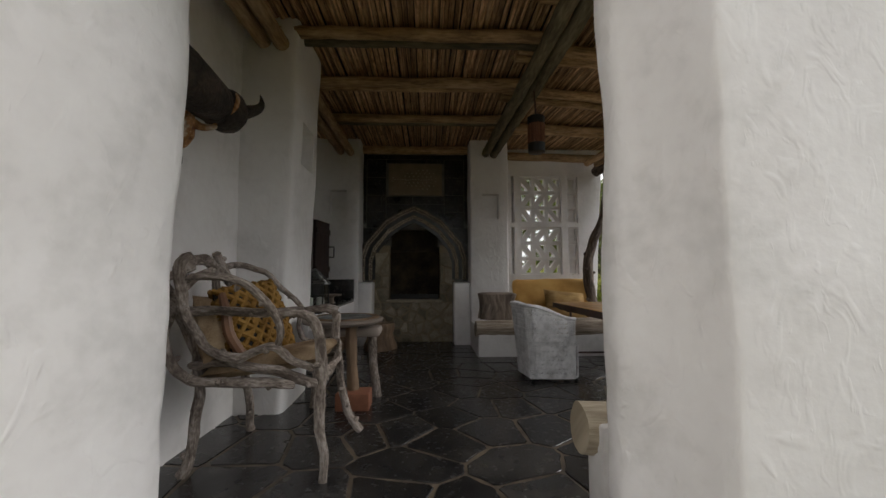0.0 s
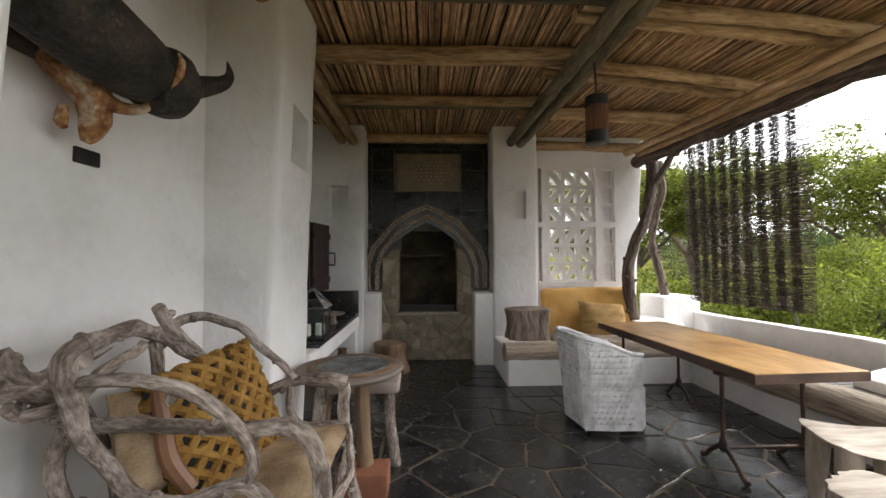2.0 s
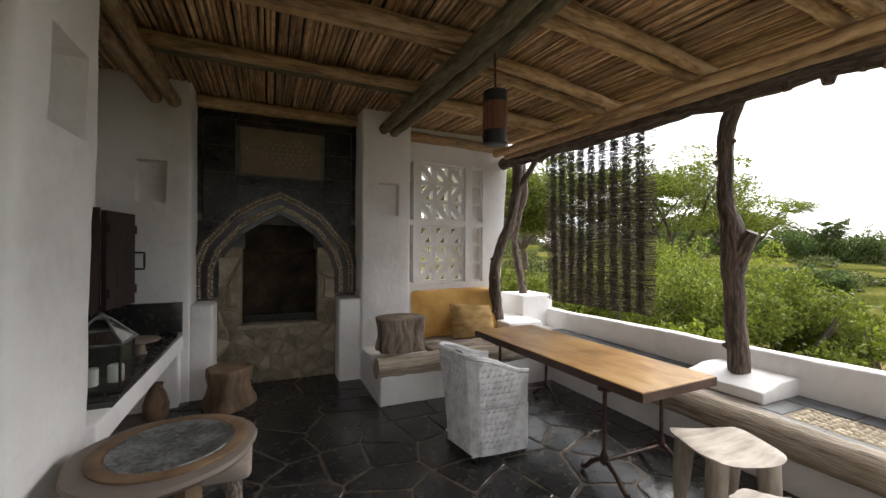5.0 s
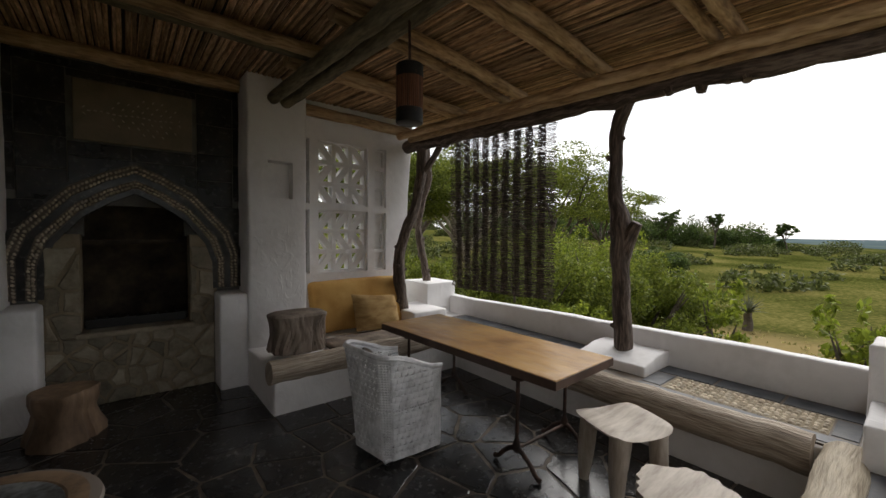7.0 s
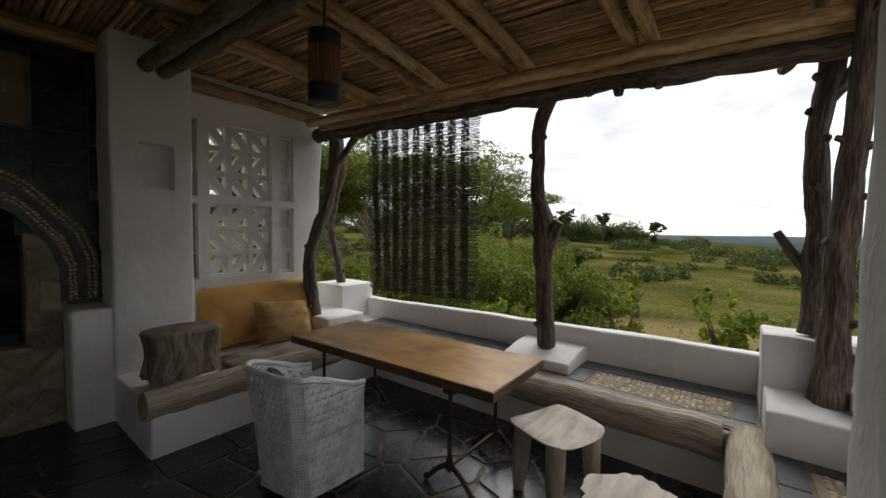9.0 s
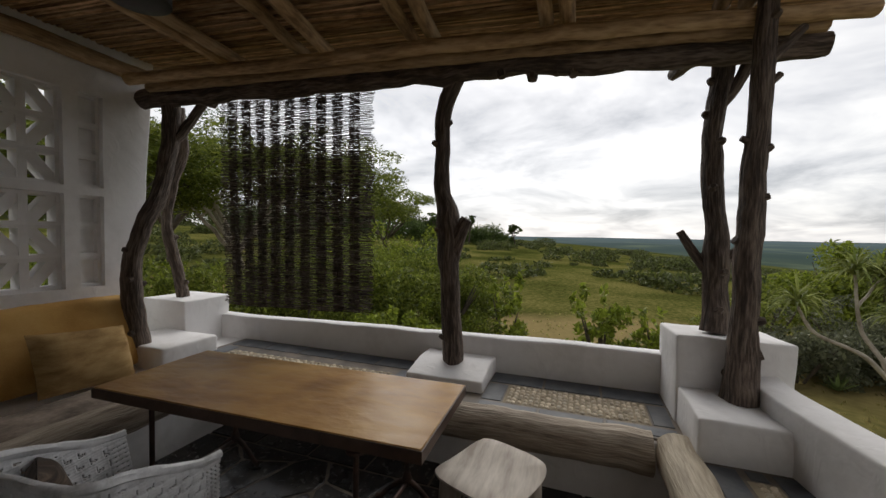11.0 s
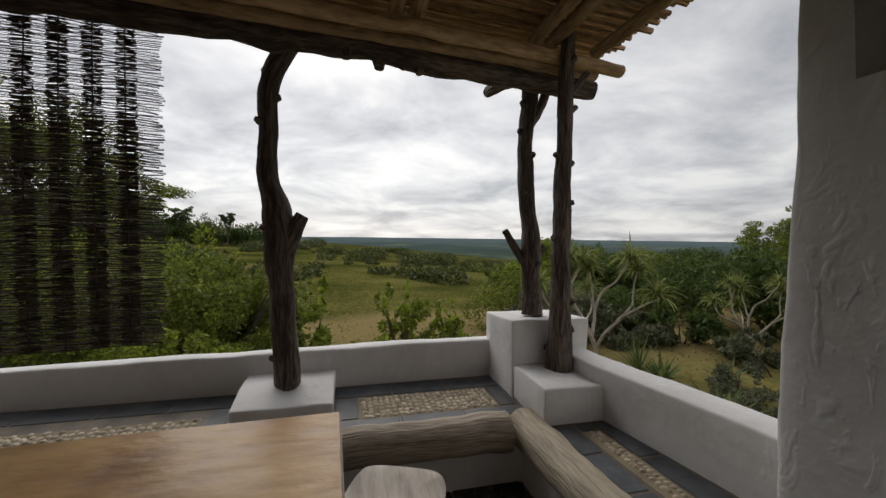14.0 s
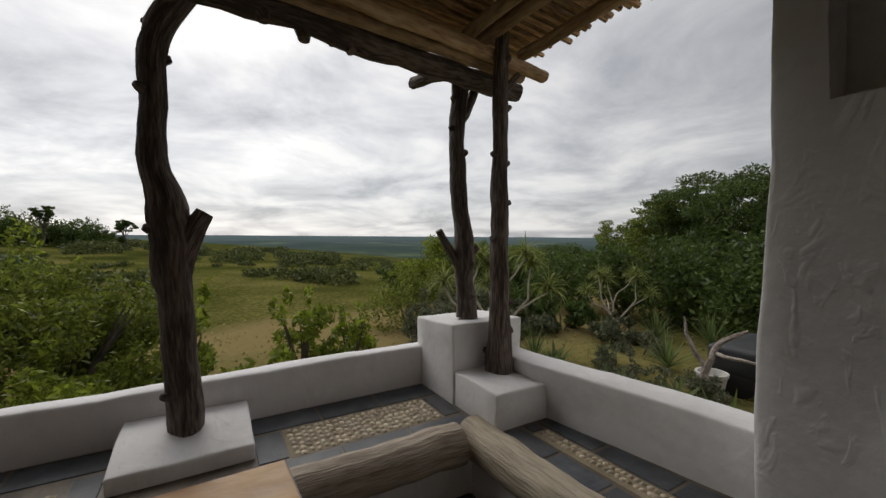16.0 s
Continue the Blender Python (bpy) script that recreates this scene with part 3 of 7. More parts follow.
def build_ground():
    rs = [0.0] + [1.2 * 1.105 ** i for i in range(83)]
    seg = 150
    sh = Shape()
    vs = [(0.8, 4.8, ground_z(0.8, 4.8))]
    for r in rs[1:]:
        for s in range(seg):
            a = 2 * math.pi * s / seg
            x, y = 0.8 + r * math.cos(a), 4.8 + r * math.sin(a)
            vs.append((x, y, ground_z(x, y)))
    fs = [(0, 1 + s, 1 + (s + 1) % seg) for s in range(seg)]
    for i in range(len(rs) - 2):
        for s in range(seg):
            t = (s + 1) % seg
            fs.append((1 + i * seg + s, 1 + (i + 1) * seg + s, 1 + (i + 1) * seg + t, 1 + i * seg + t))
    sh.add(vs, fs)
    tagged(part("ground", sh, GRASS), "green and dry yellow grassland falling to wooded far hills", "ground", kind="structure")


build_ground()

# ---------------------------------------------------------------- walls, piers, benches
NORTH, ROOF = 8.59, 3.36


def structure(name, sh, mat, label, category, sharp=40):
    return tagged(part(name, sh, mat, sharp=sharp), label, category, kind="structure")


floor = structure("floor", plastered((-1.7, 2.7, -0.9), (3.6, 8.8, -0.006), r=0, amp=0), GROUT, "crazy-paved floor of dark polished slate in brown grout", "floor")

# west wall, the pilaster that stands out of it and the cupboard recess
structure("wall_west", plastered((-1.9, 3.40, -0.7), (-1.31, 5.13, ROOF), r=0, amp=0.01), PLASTER, "hand-plastered white wall with an uneven surface", "wall")
pil = plastered((-1.9, 5.11, -0.7), (-0.885, 6.13, ROOF), [((-1.04, 5.32, 2.11), (-0.8, 5.66, 2.50))], 0.05, 0.014, lean=lambda p: Vector((p.x - (0.04 * (1 - p.z / 1.6) + 0.125 * sstep(5.75, 6.13, p.y)) * sstep(-1.3, -0.9, p.x), p.y, p.z)))
structure("wall_pilaster", pil, PLASTER, "rough white plastered pilaster with a small niche", "wall")
structure("wall_recess", plastered((-2.1, 6.13, -0.7), (-1.62, 8.3, ROOF), r=0, amp=0.008), PLASTER, "white plastered wall of the cupboard recess", "wall")
leftpier = plastered((-1.66, 8.13, -0.7), (-0.84, 8.9, ROOF), [((-1.31, 8.0, 2.07), (-1.05, 8.26, 2.50))], 0.03, 0.008)
structure("wall_pier_west", leftpier, PLASTER, "white plastered pier with a small square niche", "wall")
structure("wall_pier_east", plastered((0.955, 8.13, -0.7), (1.585, 8.9, ROOF), [((1.16, 8.0, 2.035), (1.425, 8.28, 2.44))], 0.035, 0.008), PLASTER, "white plastered pier with a small square niche", "wall")

# north wall with its openings for the pierced blocks
LATT = [(1.735, 1.79), (1.90, 2.62), (2.73, 2.92)]
holes = [((a, 8.0, z0), (b, 9.5, z1)) for a, b in LATT for z0, z1 in ((1.125, 1.955), (2.03, 2.855))]
nlean = lambda p: Vector((p.x + (0.06 * (p.z - 2.0) + 0.05 * noise.noise(Vector((0, 0, p.z * 1.3)))) * sstep(2.95, 3.3, p.x), p.y, p.z))
wall_n = structure("wall_north", plastered((1.585, NORTH, -0.7), (3.30, 8.83, 3.36), holes, 0.02, 0.006, lean=nlean), PLASTER, "white plastered end wall pierced by a breeze-block lattice", "wall")

# south wall: doorway with thick jambs
structure("wall_south", plastered((-3.4, 2.80, -0.7), (-0.705, 3.45, 4.0), r=0.05, amp=0.018, step=0.08,
          lean=lambda p: Vector((p.x + (-0.12 * sstep(3.42, 2.85, p.y) - 0.012 - 0.045 * sstep(1.9, 0.9, p.z) + 0.018 * noise.noise(Vector((1, 0, p.z * 1.6)))) * sstep(-1.3, -0.8, p.x), p.y, p.z))), ROUGHCAST, "thick rough white plastered wall beside the doorway", "wall")
structure("wall_column", plastered((1.005, 2.95, -0.7), (1.69, 3.62, 4.0), [((1.22, 3.42, 2.10), (1.54, 3.8, 2.6))], 0.022, 0.016, 0.08,
          lean=lambda p: Vector((p.x + 0.16 * sstep(3.5, 2.95, p.y) + 0.02 * noise.noise(Vector((4, 0, p.z * 1.1))), p.y - 0.17 * sstep(1.25, 1.02, p.x) * sstep(3.2, 3.6, p.y), p.z))), ROUGHCAST, "rough white plastered column with a high niche", "wall")
# added wall, out of view: keeps western sky light off the jambs
structure("wall_outer", plastered((-2.6, -3.4, -0.9), (-2.2, 2.8, 5.2), r=0.03, amp=0.01, step=0.3), PLASTER, "plain white screen wall added out of view to shade the door jambs", "wall")
structure("lintel", plastered((-0.78, 2.92, 2.72), (1.20, 3.42, 4.0), r=0.04, amp=0.01), PLASTER, "white plastered lintel over the doorway", "wall")

# built-in benches
structure("bench_north", plastered((0.955, 7.22, -0.05), (3.20, 8.60, 0.40), r=0.02, amp=0.006), PLASTER, "white plastered built-in bench below the lattice", "bench")
structure("bench_east", plastered((3.13, 3.3, -0.05), (3.98, 8.55, 0.425), r=0.02, amp=0.006), PLASTER, "white plastered built-in bench along the low wall", "bench")
structure("bench_south", plastered((1.07, 3.02, -0.05), (3.2, 3.84, 0.425), [((1.0, 3.70, 0.28), (3.13, 3.9, 0.6)), ((1.0, 2.9, -0.1), (1.16, 3.64, 0.6))], r=0.02, amp=0.006), PLASTER, "white plastered built-in bench beside the doorway column", "bench")
structure("low_wall_east", plastered((3.94, 3.5, -0.9), (4.09, 8.4, 0.757), r=0.024, amp=0.012, lean=lambda p: Vector((p.x, p.y, p.z - (0.0165 * max(0.0, p.y - 4.3) if p.z > 0.5 else 0.0)))), PLASTER, "low white plastered parapet wall round the terrace", "wall")
slean = lambda p: Vector((p.x, p.y - 0.165 * max(0.0, 3.3 - p.x), p.z - (0.16 * (p.y - 3.21) if p.z > 0.7 else 0.0)))
structure("low_wall_south", plastered((1.80, 3.21, -0.9), (3.6, 3.39, 0.812), r=0.018, amp=0.012, lean=slean), PLASTER, "low white plastered parapet wall with worn paint", "wall")
structure("post_plinth_corner", plastered((3.46, 3.12, -0.9), (4.03, 3.78, 1.016), r=0.018, amp=0.012, lean=lambda p: Vector((p.x, p.y, p.z - (0.05 * (p.x - 3.46) if p.z > 0.9 else 0.0)))), PLASTER, "white plastered corner plinth under the posts", "plinth")
structure("post_plinth_step", plastered((2.975, 3.30, 0.40), (3.48, 3.765, 0.675), r=0.018, amp=0.01), PLASTER, "white plastered step of the corner plinth", "plinth")
structure("post_plinth_middle", plastered((3.42, 5.08, 0.40), (3.97, 5.72, 0.522), r=0.018, amp=0.008, lean=lambda p: Vector((p.x, p.y, p.z + (0.06 * sstep(3.42, 3.75, p.x) if p.z > 0.48 else 0.0)))), PLASTER, "white plastered pad under the middle post", "plinth")
structure("post_plinth_north", plastered((3.48, 8.30, 0.3), (4.04, 8.95, 0.90), r=0.018, amp=0.012), PLASTER, "white plastered plinth at the end of the parapet", "plinth")
structure("bench_arm", plastered((2.93, 7.86, 0.35), (3.50, 8.60, 0.60), r=0.03, amp=0.01), PLASTER, "white plastered ledge beside the bench", "ledge")

# ---------------------------------------------------------------- fireplace
fire = thing("fireplace", (0.03, 8.5, 0), "pointed-arch stone fireplace set in dark slate with pebble bands", "fireplace")
part("pedestal", plastered((-0.86, 8.14, -0.05), (-0.63, 8.60, 1.0), r=0.03, amp=0.006), PLASTER, fire, "white plastered side pedestal")
part("pedestal", plastered((0.69, 8.16, -0.05), (0.965, 8.60, 1.0), r=0.03, amp=0.006), PLASTER, fire, "white plastered side pedestal")
core = plastered((-0.66, 8.49, -0.05), (0.72, 8.72, 1.62), [((-0.38, 8.3, 0.70), (0.47, 9, 1.7))], 0, 0.004)
part("mortar_core", core, STONE_MORTAR, fire, "buff mortar between the stones")
for nm, lo, hi in (("firebox_back", (-0.72, 9.1, 0.45), (0.8, 9.16, 2.3)), ("firebox_side", (-0.72, 8.73, 0.45), (-0.5, 9.1, 2.3)), ("firebox_side", (0.6, 8.73, 0.45), (0.8, 9.1, 2.3)),
                   ("firebox_hearth", (-0.5, 8.62, 0.5), (0.6, 9.1, 0.66)), ("firebox_hood", (-0.5, 8.73, 2.2), (0.6, 9.1, 2.3)), ("lintel_bar", (-0.5, 8.74, 1.52), (0.6, 8.80, 1.56))):
    part(nm, plastered(lo, hi, r=0, amp=0.006, step=0.15), SOOT, fire, "soot-black firebox masonry")
grate = Shape()
for i in range(9):
    grate.tube([(-0.30 + i * 0.085, 8.64, 0.75), (-0.30 + i * 0.085, 8.95, 0.75)], 0.008, 6)
grate.box((-0.36, 8.62, 0.70), (0.44, 8.65, 0.79))
part("grate", grate, BLACKMET, fire, "black iron grate")
part("sill", plastered((-0.42, 8.40, 0.655), (0.51, 8.66, 0.705), r=0.015, amp=0.006), STONE, fire, "buff stone sill")

INNER = [(-0.62, 1.04), (-0.615, 1.32), (-0.55, 1.53), (-0.37, 1.77), (-0.16, 1.92), (0.03, 2.02)]
OUTER = [(-0.90, 1.04), (-0.90, 1.45), (-0.82, 1.68), (-0.46, 2.09), (-0.2, 2.24), (0.03, 2.335)]


def arch_line(t):
    """The arch between its inner (t 0) and outer (t 1) edge, from one foot over the point to the other."""
    half = [(a[0] + (b[0] - a[0]) * t, a[1] + (b[1] - a[1]) * t) for a, b in zip(INNER, OUTER)]
    return half + [(0.06 - x, z) for x, z in reversed(half[:-1])]


def band(t0, t1, y0, y1):
    sh = Shape()
    a, b = arch_line(t0), arch_line(t1)
    n = len(a)
    vs = [(x, y0, z) for x, z in a] + [(x, y0, z) for x, z in b] + [(x, y1, z) for x, z in a] + [(x, y1, z) for x, z in b]
    fs = []
    for i in range(n - 1):
        fs += [(i, i + 1, n + i + 1, n + i), (i, 2 * n + i, 2 * n + i + 1, i + 1), (n + i, n + i + 1, 3 * n + i + 1, 3 * n + i)]
    fs += [(0, n, 3 * n, 2 * n), (n - 1, 3 * n - 1, 4 * n - 1, 2 * n - 1)]
    sh.add(vs, fs)
    return sh


def along(line, step):
    out, carry = [], 0.0
    for (x, z), (u, w) in zip(line, line[1:]):
        d = math.hypot(u - x, w - z)
        s = carry
        while s < d:
            out.append((x + (u - x) * s / d, z + (w - z) * s / d, math.atan2(w - z, u - x)))
            s += step
        carry = s - d
    return out


part("arch_band", band(0.0, 0.16, 8.47, 8.60), SLATE, fire, "slate inner edge of the arch", sharp=20)
part("arch_band", band(0.16, 0.42, 8.49, 8.60), GROUT, fire, "mortar course set with pebbles", sharp=20)
part("arch_band", band(0.42, 0.60, 8.478, 8.60), SLATE, fire, "slate middle course of the arch", sharp=20)
part("arch_band", band(0.60, 0.90, 8.49, 8.60), GROUT, fire, "mortar course set with pebbles", sharp=20)
part("arch_band", band(0.90, 1.0, 8.475, 8.60), SLATE, fire, "slate outer edge of the arch", sharp=20)


def pebble(sh, c, sx, sy, sz, ang, plane="xz", seg=6):
    """A flattened pebble lying in the wall or in the bench."""
    ca, sa = math.cos(ang), math.sin(ang)
    prof = [(1.0, 0.0), (0.82, 0.6), (0.4, 0.95)]
    vs, fs = [], []
    for r, hh in prof:
        for s in range(seg):
            a = 2 * math.pi * s / seg
            u, v = r * math.cos(a) * sx, r * math.sin(a) * sz
            u, v = u * ca - v * sa, u * sa + v * ca
            vs.append((c[0] + u, c[1] - hh * sy, c[2] + v) if plane == "xz" else (c[0] + u, c[1] + v, c[2] + hh * sy))
    for i in range(2):
        for s in range(seg):
            t = (s + 1) % seg
            q = (i * seg + s, i * seg + t, (i + 1) * seg + t, (i + 1) * seg + s)
            fs.append(q)
    fs.append(tuple(range(2 * seg, 3 * seg)))
    sh.add(vs, fs)


rng = random.Random(4)
peb = Shape()
for t in (0.24, 0.345, 0.67, 0.81):
    for x, z, a in along(arch_line(t), 0.031 if t < 0.5 else 0.034):
        pebble(peb, (x + rng.uniform(-.004, .004), 8.492, z + rng.uniform(-.004, .004)), rng.uniform(.015, .020), 0.013, rng.uniform(.011, .015), a + 0.6 + rng.uniform(-.4, .4))
tagged(part("pebble_course", peb, PEBBLE, fire, "buff pebbles pressed into the arch"), kind="stuff")

# slate slabs over the arch, with the plaque
JOINT = surface("slate_joint", [(0.09, 0.085, 0.075), (0.19, 0.18, 0.16)], 6, 0.8, 0.2, 40, 0.004)
for lo, hi in (((-0.86, 8.556, 2.05), (0.97, 8.70, 3.37)), ((-0.86, 8.557, 0.99), (-0.60, 8.70, 2.05)), ((0.68, 8.557, 0.99), (0.97, 8.70, 2.05)), ((-0.60, 8.62, 1.6), (-0.36, 8.70, 2.05)), ((0.44, 8.62, 1.6), (0.68, 8.70, 2.05)), ((-0.36, 8.62, 1.9), (0.44, 8.70, 2.05))):
    back = Shape(); back.box(lo, hi)
    part("backing", back, JOINT, fire, "pale mortar behind the slate")
tile_rects = []
for x0, x1 in ((-0.85, -0.79), (0.90, 0.96)):
    tile_rects += [(x0, x1, z, z + 0.40) for z in (2.0, 2.41, 2.82)]
for x0, x1 in ((-0.78, -0.46), (0.555, 0.89)):
    tile_rects += [(x0, x1, z0, z1) for z0, z1 in ((1.93, 2.20), (2.21, 2.49), (2.50, 2.80), (2.81, 3.12))]
tile_rects += [(-0.85, -0.47, 1.64, 1.92), (0.565, 0.96, 1.64, 1.92), (-0.85, -0.64, 1.30, 1.63), (0.72, 0.96, 1.30, 1.63), (-0.45, 0.04, 2.06, 2.335), (0.05, 0.545, 2.06, 2.335)]
tile_rects += [(-0.45, 0.0, 2.345, 2.47), (0.01, 0.545, 2.345, 2.47), (-0.45, 0.545, 3.06, 3.12), (-0.85, 0.96, 3.13, 3.20)]
for x0, x1, z0, z1 in tile_rects:
    part("slate_tile", slab([(x0, z0), (x1, z0), (x1, z1), (x0, z1)], 0, 0.02, lambda u, v, h: (u, 8.56 - h, v), 0.004), SLATE, fire, smooth=False)
plq = thing("wall_plaque", (0.05, 8.53, 2.49), "pale sandstone plaque with an inlaid pebble leaf pattern", "plaque")
part("slab", plastered((-0.41, 8.525, 2.49), (0.51, 8.57, 3.045), r=0.008, amp=0.002), PLAQUE, plq)
inlay = []


def inset(*a):
    sh = Shape()
    pebble(sh, *a)
    inlay.append(sh)


for i in range(15):
    inset( (-0.30 + i * 0.045, 8.527, 2.765 + 0.006 * math.sin(i)), .016, .006, .009, 0)
for i in range(7):
    for k in range(1, 4 - abs(i - 3) // 2):
        for s in (1, -1):
            inset((-0.17 + i * 0.075 + k * 0.042, 8.527, 2.765 + s * k * 0.055), .017, .006, .007, s * 0.9)
for s in (1, -1):
    inset((-0.335, 8.527, 2.765 + s * 0.03), .02, .006, .008, s * 0.8); inset((0.40, 8.527, 2.765 + s * 0.025), .015, .006, .008, s)
for sh in inlay:
    part("pebble", sh, PEBBLE, plq, "pale inlaid pebble")

# cupboard recess: counter, slate upstand, shutter
structure("counter_base", plastered((-1.64, 5.9, 0.55), (-0.90, 8.14, 0.70), r=0.02, amp=0.005), PLASTER, "white plastered counter in the recess", "counter")
structure("counter_leg", plastered((-1.64, 8.0, -0.05), (-0.92, 8.14, 0.56), r=0.02, amp=0.005), PLASTER, "white plastered support of the counter", "counter")
ct = thing("counter_top", (-1.2, 7.1, 0.70), "dark slate counter top with a slate upstand", "worktop")
part("slab", plastered((-1.62, 6.14, 0.695), (-0.905, 8.125, 0.735), r=0.008, amp=0.002), SLATE, ct)
part("upstand", plastered((-1.62, 8.06, 0.735), (-0.90, 8.125, 1.05), r=0.008, amp=0.002), SLATE, ct)
part("upstand", plastered((-1.62, 6.14, 0.735), (-1.56, 8.06, 1.05), r=0.008, amp=0.002), SLATE, ct)
part("upstand", plastered((-0.97, 7.86, 0.735), (-0.905, 8.06, 0.76), r=0.004, amp=0.001), SLATE, ct)

# ---------------------------------------------------------------- roof
ceiling = Shape()
rng = random.Random(11)
x, i = -1.75, 0
while x < 1.33:
    r = rng.uniform(0.017, 0.027)
    x += r
    sag = rng.uniform(-0.006, 0.006)
    ya = 2.70 + rng.uniform(-0.09, 0.09)
    ceiling.tube([(x, ya, 3.355 + sag), (x + rng.uniform(-.01, .01), 5.6, 3.355 - sag), (x + rng.uniform(-.01, .01), 8.75, 3.355 + sag)], [r, r * rng.uniform(.85, 1.1), r * .95], 7, 0.45, 0.012, 0.12, i)
    x += r + rng.uniform(0.0, 0.006)
    i += 1
SLANT = -0.098
while x < 4.25:
    r = rng.uniform(0.017, 0.027)
    x += r
    sag = rng.uniform(-0.006, 0.006)
    ya = 2.66 + rng.uniform(-0.09, 0.09)
    f = lambda y: x + SLANT * (y - 2.8) * min(1.0, (x - 1.33) / 1.2)
    ceiling.tube([(f(ya), ya, 3.355 + sag), (f(5.6) + rng.uniform(-.012, .012), 5.6, 3.355 - sag), (f(8.75), 8.75, 3.355 + sag)], [r, r * rng.uniform(.85, 1.1), r * .95], 7, 0.45, 0.014, 0.12, i)
    x += r + rng.uniform(0.0, 0.008)
    i += 1
structure("ceiling", ceiling, LATH, "ceiling of close-laid brown reed laths", "ceiling")
cover = Shape()
cover.add([(-2.2, 2.98, 3.385), (4.1, 2.98, 3.385), (3.6, 8.9, 3.385), (-2.2, 8.9, 3.385), (-2.2, 2.98, 3.47), (4.1, 2.98, 3.47), (3.6, 8.9, 3.47), (-2.2, 8.9, 3.47)],
          [(0, 3, 2, 1), (4, 5, 6, 7), (0, 1, 5, 4), (1, 2, 6, 5), (2, 3, 7, 6), (3, 0, 4, 7)])
structure("roof", cover, ROOFING, "dark roof covering over the laths", "roof", sharp=30)


def pole(name, pts, r, mat, label, seed, category="beam", wob=0.012, bump=0.10, segs=12, group=""):
    at = pts[0]
    t = thing(name, at, label, category, group)
    part("pole", Shape().tube(pts, r, segs, 0.12, wob, bump, seed), mat, t)
    return t


for k, (xx, zz, r) in enumerate(((1.27, 3.085, 0.066), (1.40, 3.06, 0.062))):
    pole("main_beam", [(xx + 0.03, 2.75, zz + .02), (xx, 5.4, zz), (xx - 0.055, 8.12, zz + 0.03)], r, POLE_DARK, "heavy weathered round timber beam under the ceiling", k + 1, group="main beams")
for k, (xx, zz) in enumerate(((-1.14, 3.12), (-0.98, 3.10))):
    pole("side_beam", [(xx, 4.3, zz), (xx, 6.2, zz), (xx, 8.10, zz)], 0.062, POLE, "round brown timber beam beside the pilaster", k + 5, group="side beams")
seed = 20
for y0, y1, two in ((4.12, 4.12, True), (5.16, 5.16, True), (6.02, 6.02, True), (7.03, 7.03, True)):
    pole("ceiling_joist", [(-1.35, y0, 3.245), (0.1, (y0 + y1) / 2, 3.24), (1.52, y1, 3.245)], 0.056, POLE, "peeled round ceiling joist, golden brown", seed, group="ceiling joists")
    if two:
        pole("ceiling_joist", [(-1.35, y0 + 0.125, 3.25), (0.1, y0 + 0.13, 3.245), (1.55, y1 + 0.12, 3.25)], 0.05, POLE_DARK if seed % 2 else POLE, "peeled round ceiling joist, darker brown", seed + 1, group="ceiling joists")
    seed += 3
for ya, yb, r in ((2.98, 2.98, 0.052), (3.42, 3.42, 0.052), (3.56, 3.57, 0.05), (4.50, 4.53, 0.055), (4.66, 4.68, 0.05), (5.34, 5.54, 0.056), (5.50, 5.71, 0.052), (6.16, 6.50, 0.056), (6.36, 6.73, 0.052), (7.26, 7.40, 0.05), (7.40, 7.54, 0.055)):
    pole("ceiling_joist", [(1.12, ya, 3.25), (2.3, (ya + yb) / 2, 3.24), (3.66 - (yb - 3) * 0.06, yb, 3.205)], r, POLE, "peeled round ceiling joist, golden brown", seed, group="ceiling joists")
    seed += 1
pole("wall_plate", [(-0.84, 8.47, 3.27), (0.96, 8.47, 3.27)], 0.07, POLE, "brown round timber over the fireplace", 61)
pole("wall_plate", [(1.6, 8.53, 3.20), (3.25, 8.53, 3.16)], 0.07, POLE, "round brown timber plate over the lattice wall", 62)
pole("eave_beam", [(3.03, 8.42, 3.05), (3.22, 6.6, 3.06), (3.40, 4.6, 3.07), (3.60, 2.78, 3.05)], 0.055, POLE, "long peeled eave pole, golden brown", 63, group="eave beams")
pole("eave_beam", [(3.14, 8.30, 3.00), (3.33, 6.6, 3.02), (3.50, 4.6, 3.02), (3.66, 2.98, 3.02)], 0.048, POLE, "long peeled eave pole, golden brown", 64, group="eave beams")
eave = pole("eave_log", [(3.25, 8.55, 2.94), (3.42, 6.9, 2.955), (3.57, 5.0, 2.965), (3.70, 3.8, 2.945), (3.78, 2.92, 2.94)], [0.09, 0.088, 0.09, 0.088, 0.08], POST, "heavy dark irregular log under the eave", 65, wob=0.03, bump=0.22)
for pts, r in (([(3.62, 4.50, 2.92), (3.60, 4.48, 2.85)], [0.045, 0.035]), ([(3.61, 4.60, 2.92), (3.60, 4.61, 2.865)], [0.035, 0.025]), ([(3.70, 3.62, 2.96), (3.98, 3.66, 3.0), (4.28, 3.705, 3.03)], [0.062, 0.056, 0.048]), ([(3.60, 4.78, 2.92), (3.58, 4.78, 2.84)], [0.05, 0.034]), ([(3.55, 5.02, 2.93), (3.54, 5.0, 2.87)], [0.05, 0.03]),
               ([(3.33, 7.9, 2.92), (3.38, 7.74, 2.86)], [0.05, 0.035])):
    part("knot", Shape().tube(pts, r, 10, 0.03, 0.01, 0.25, 66), POST, eave)

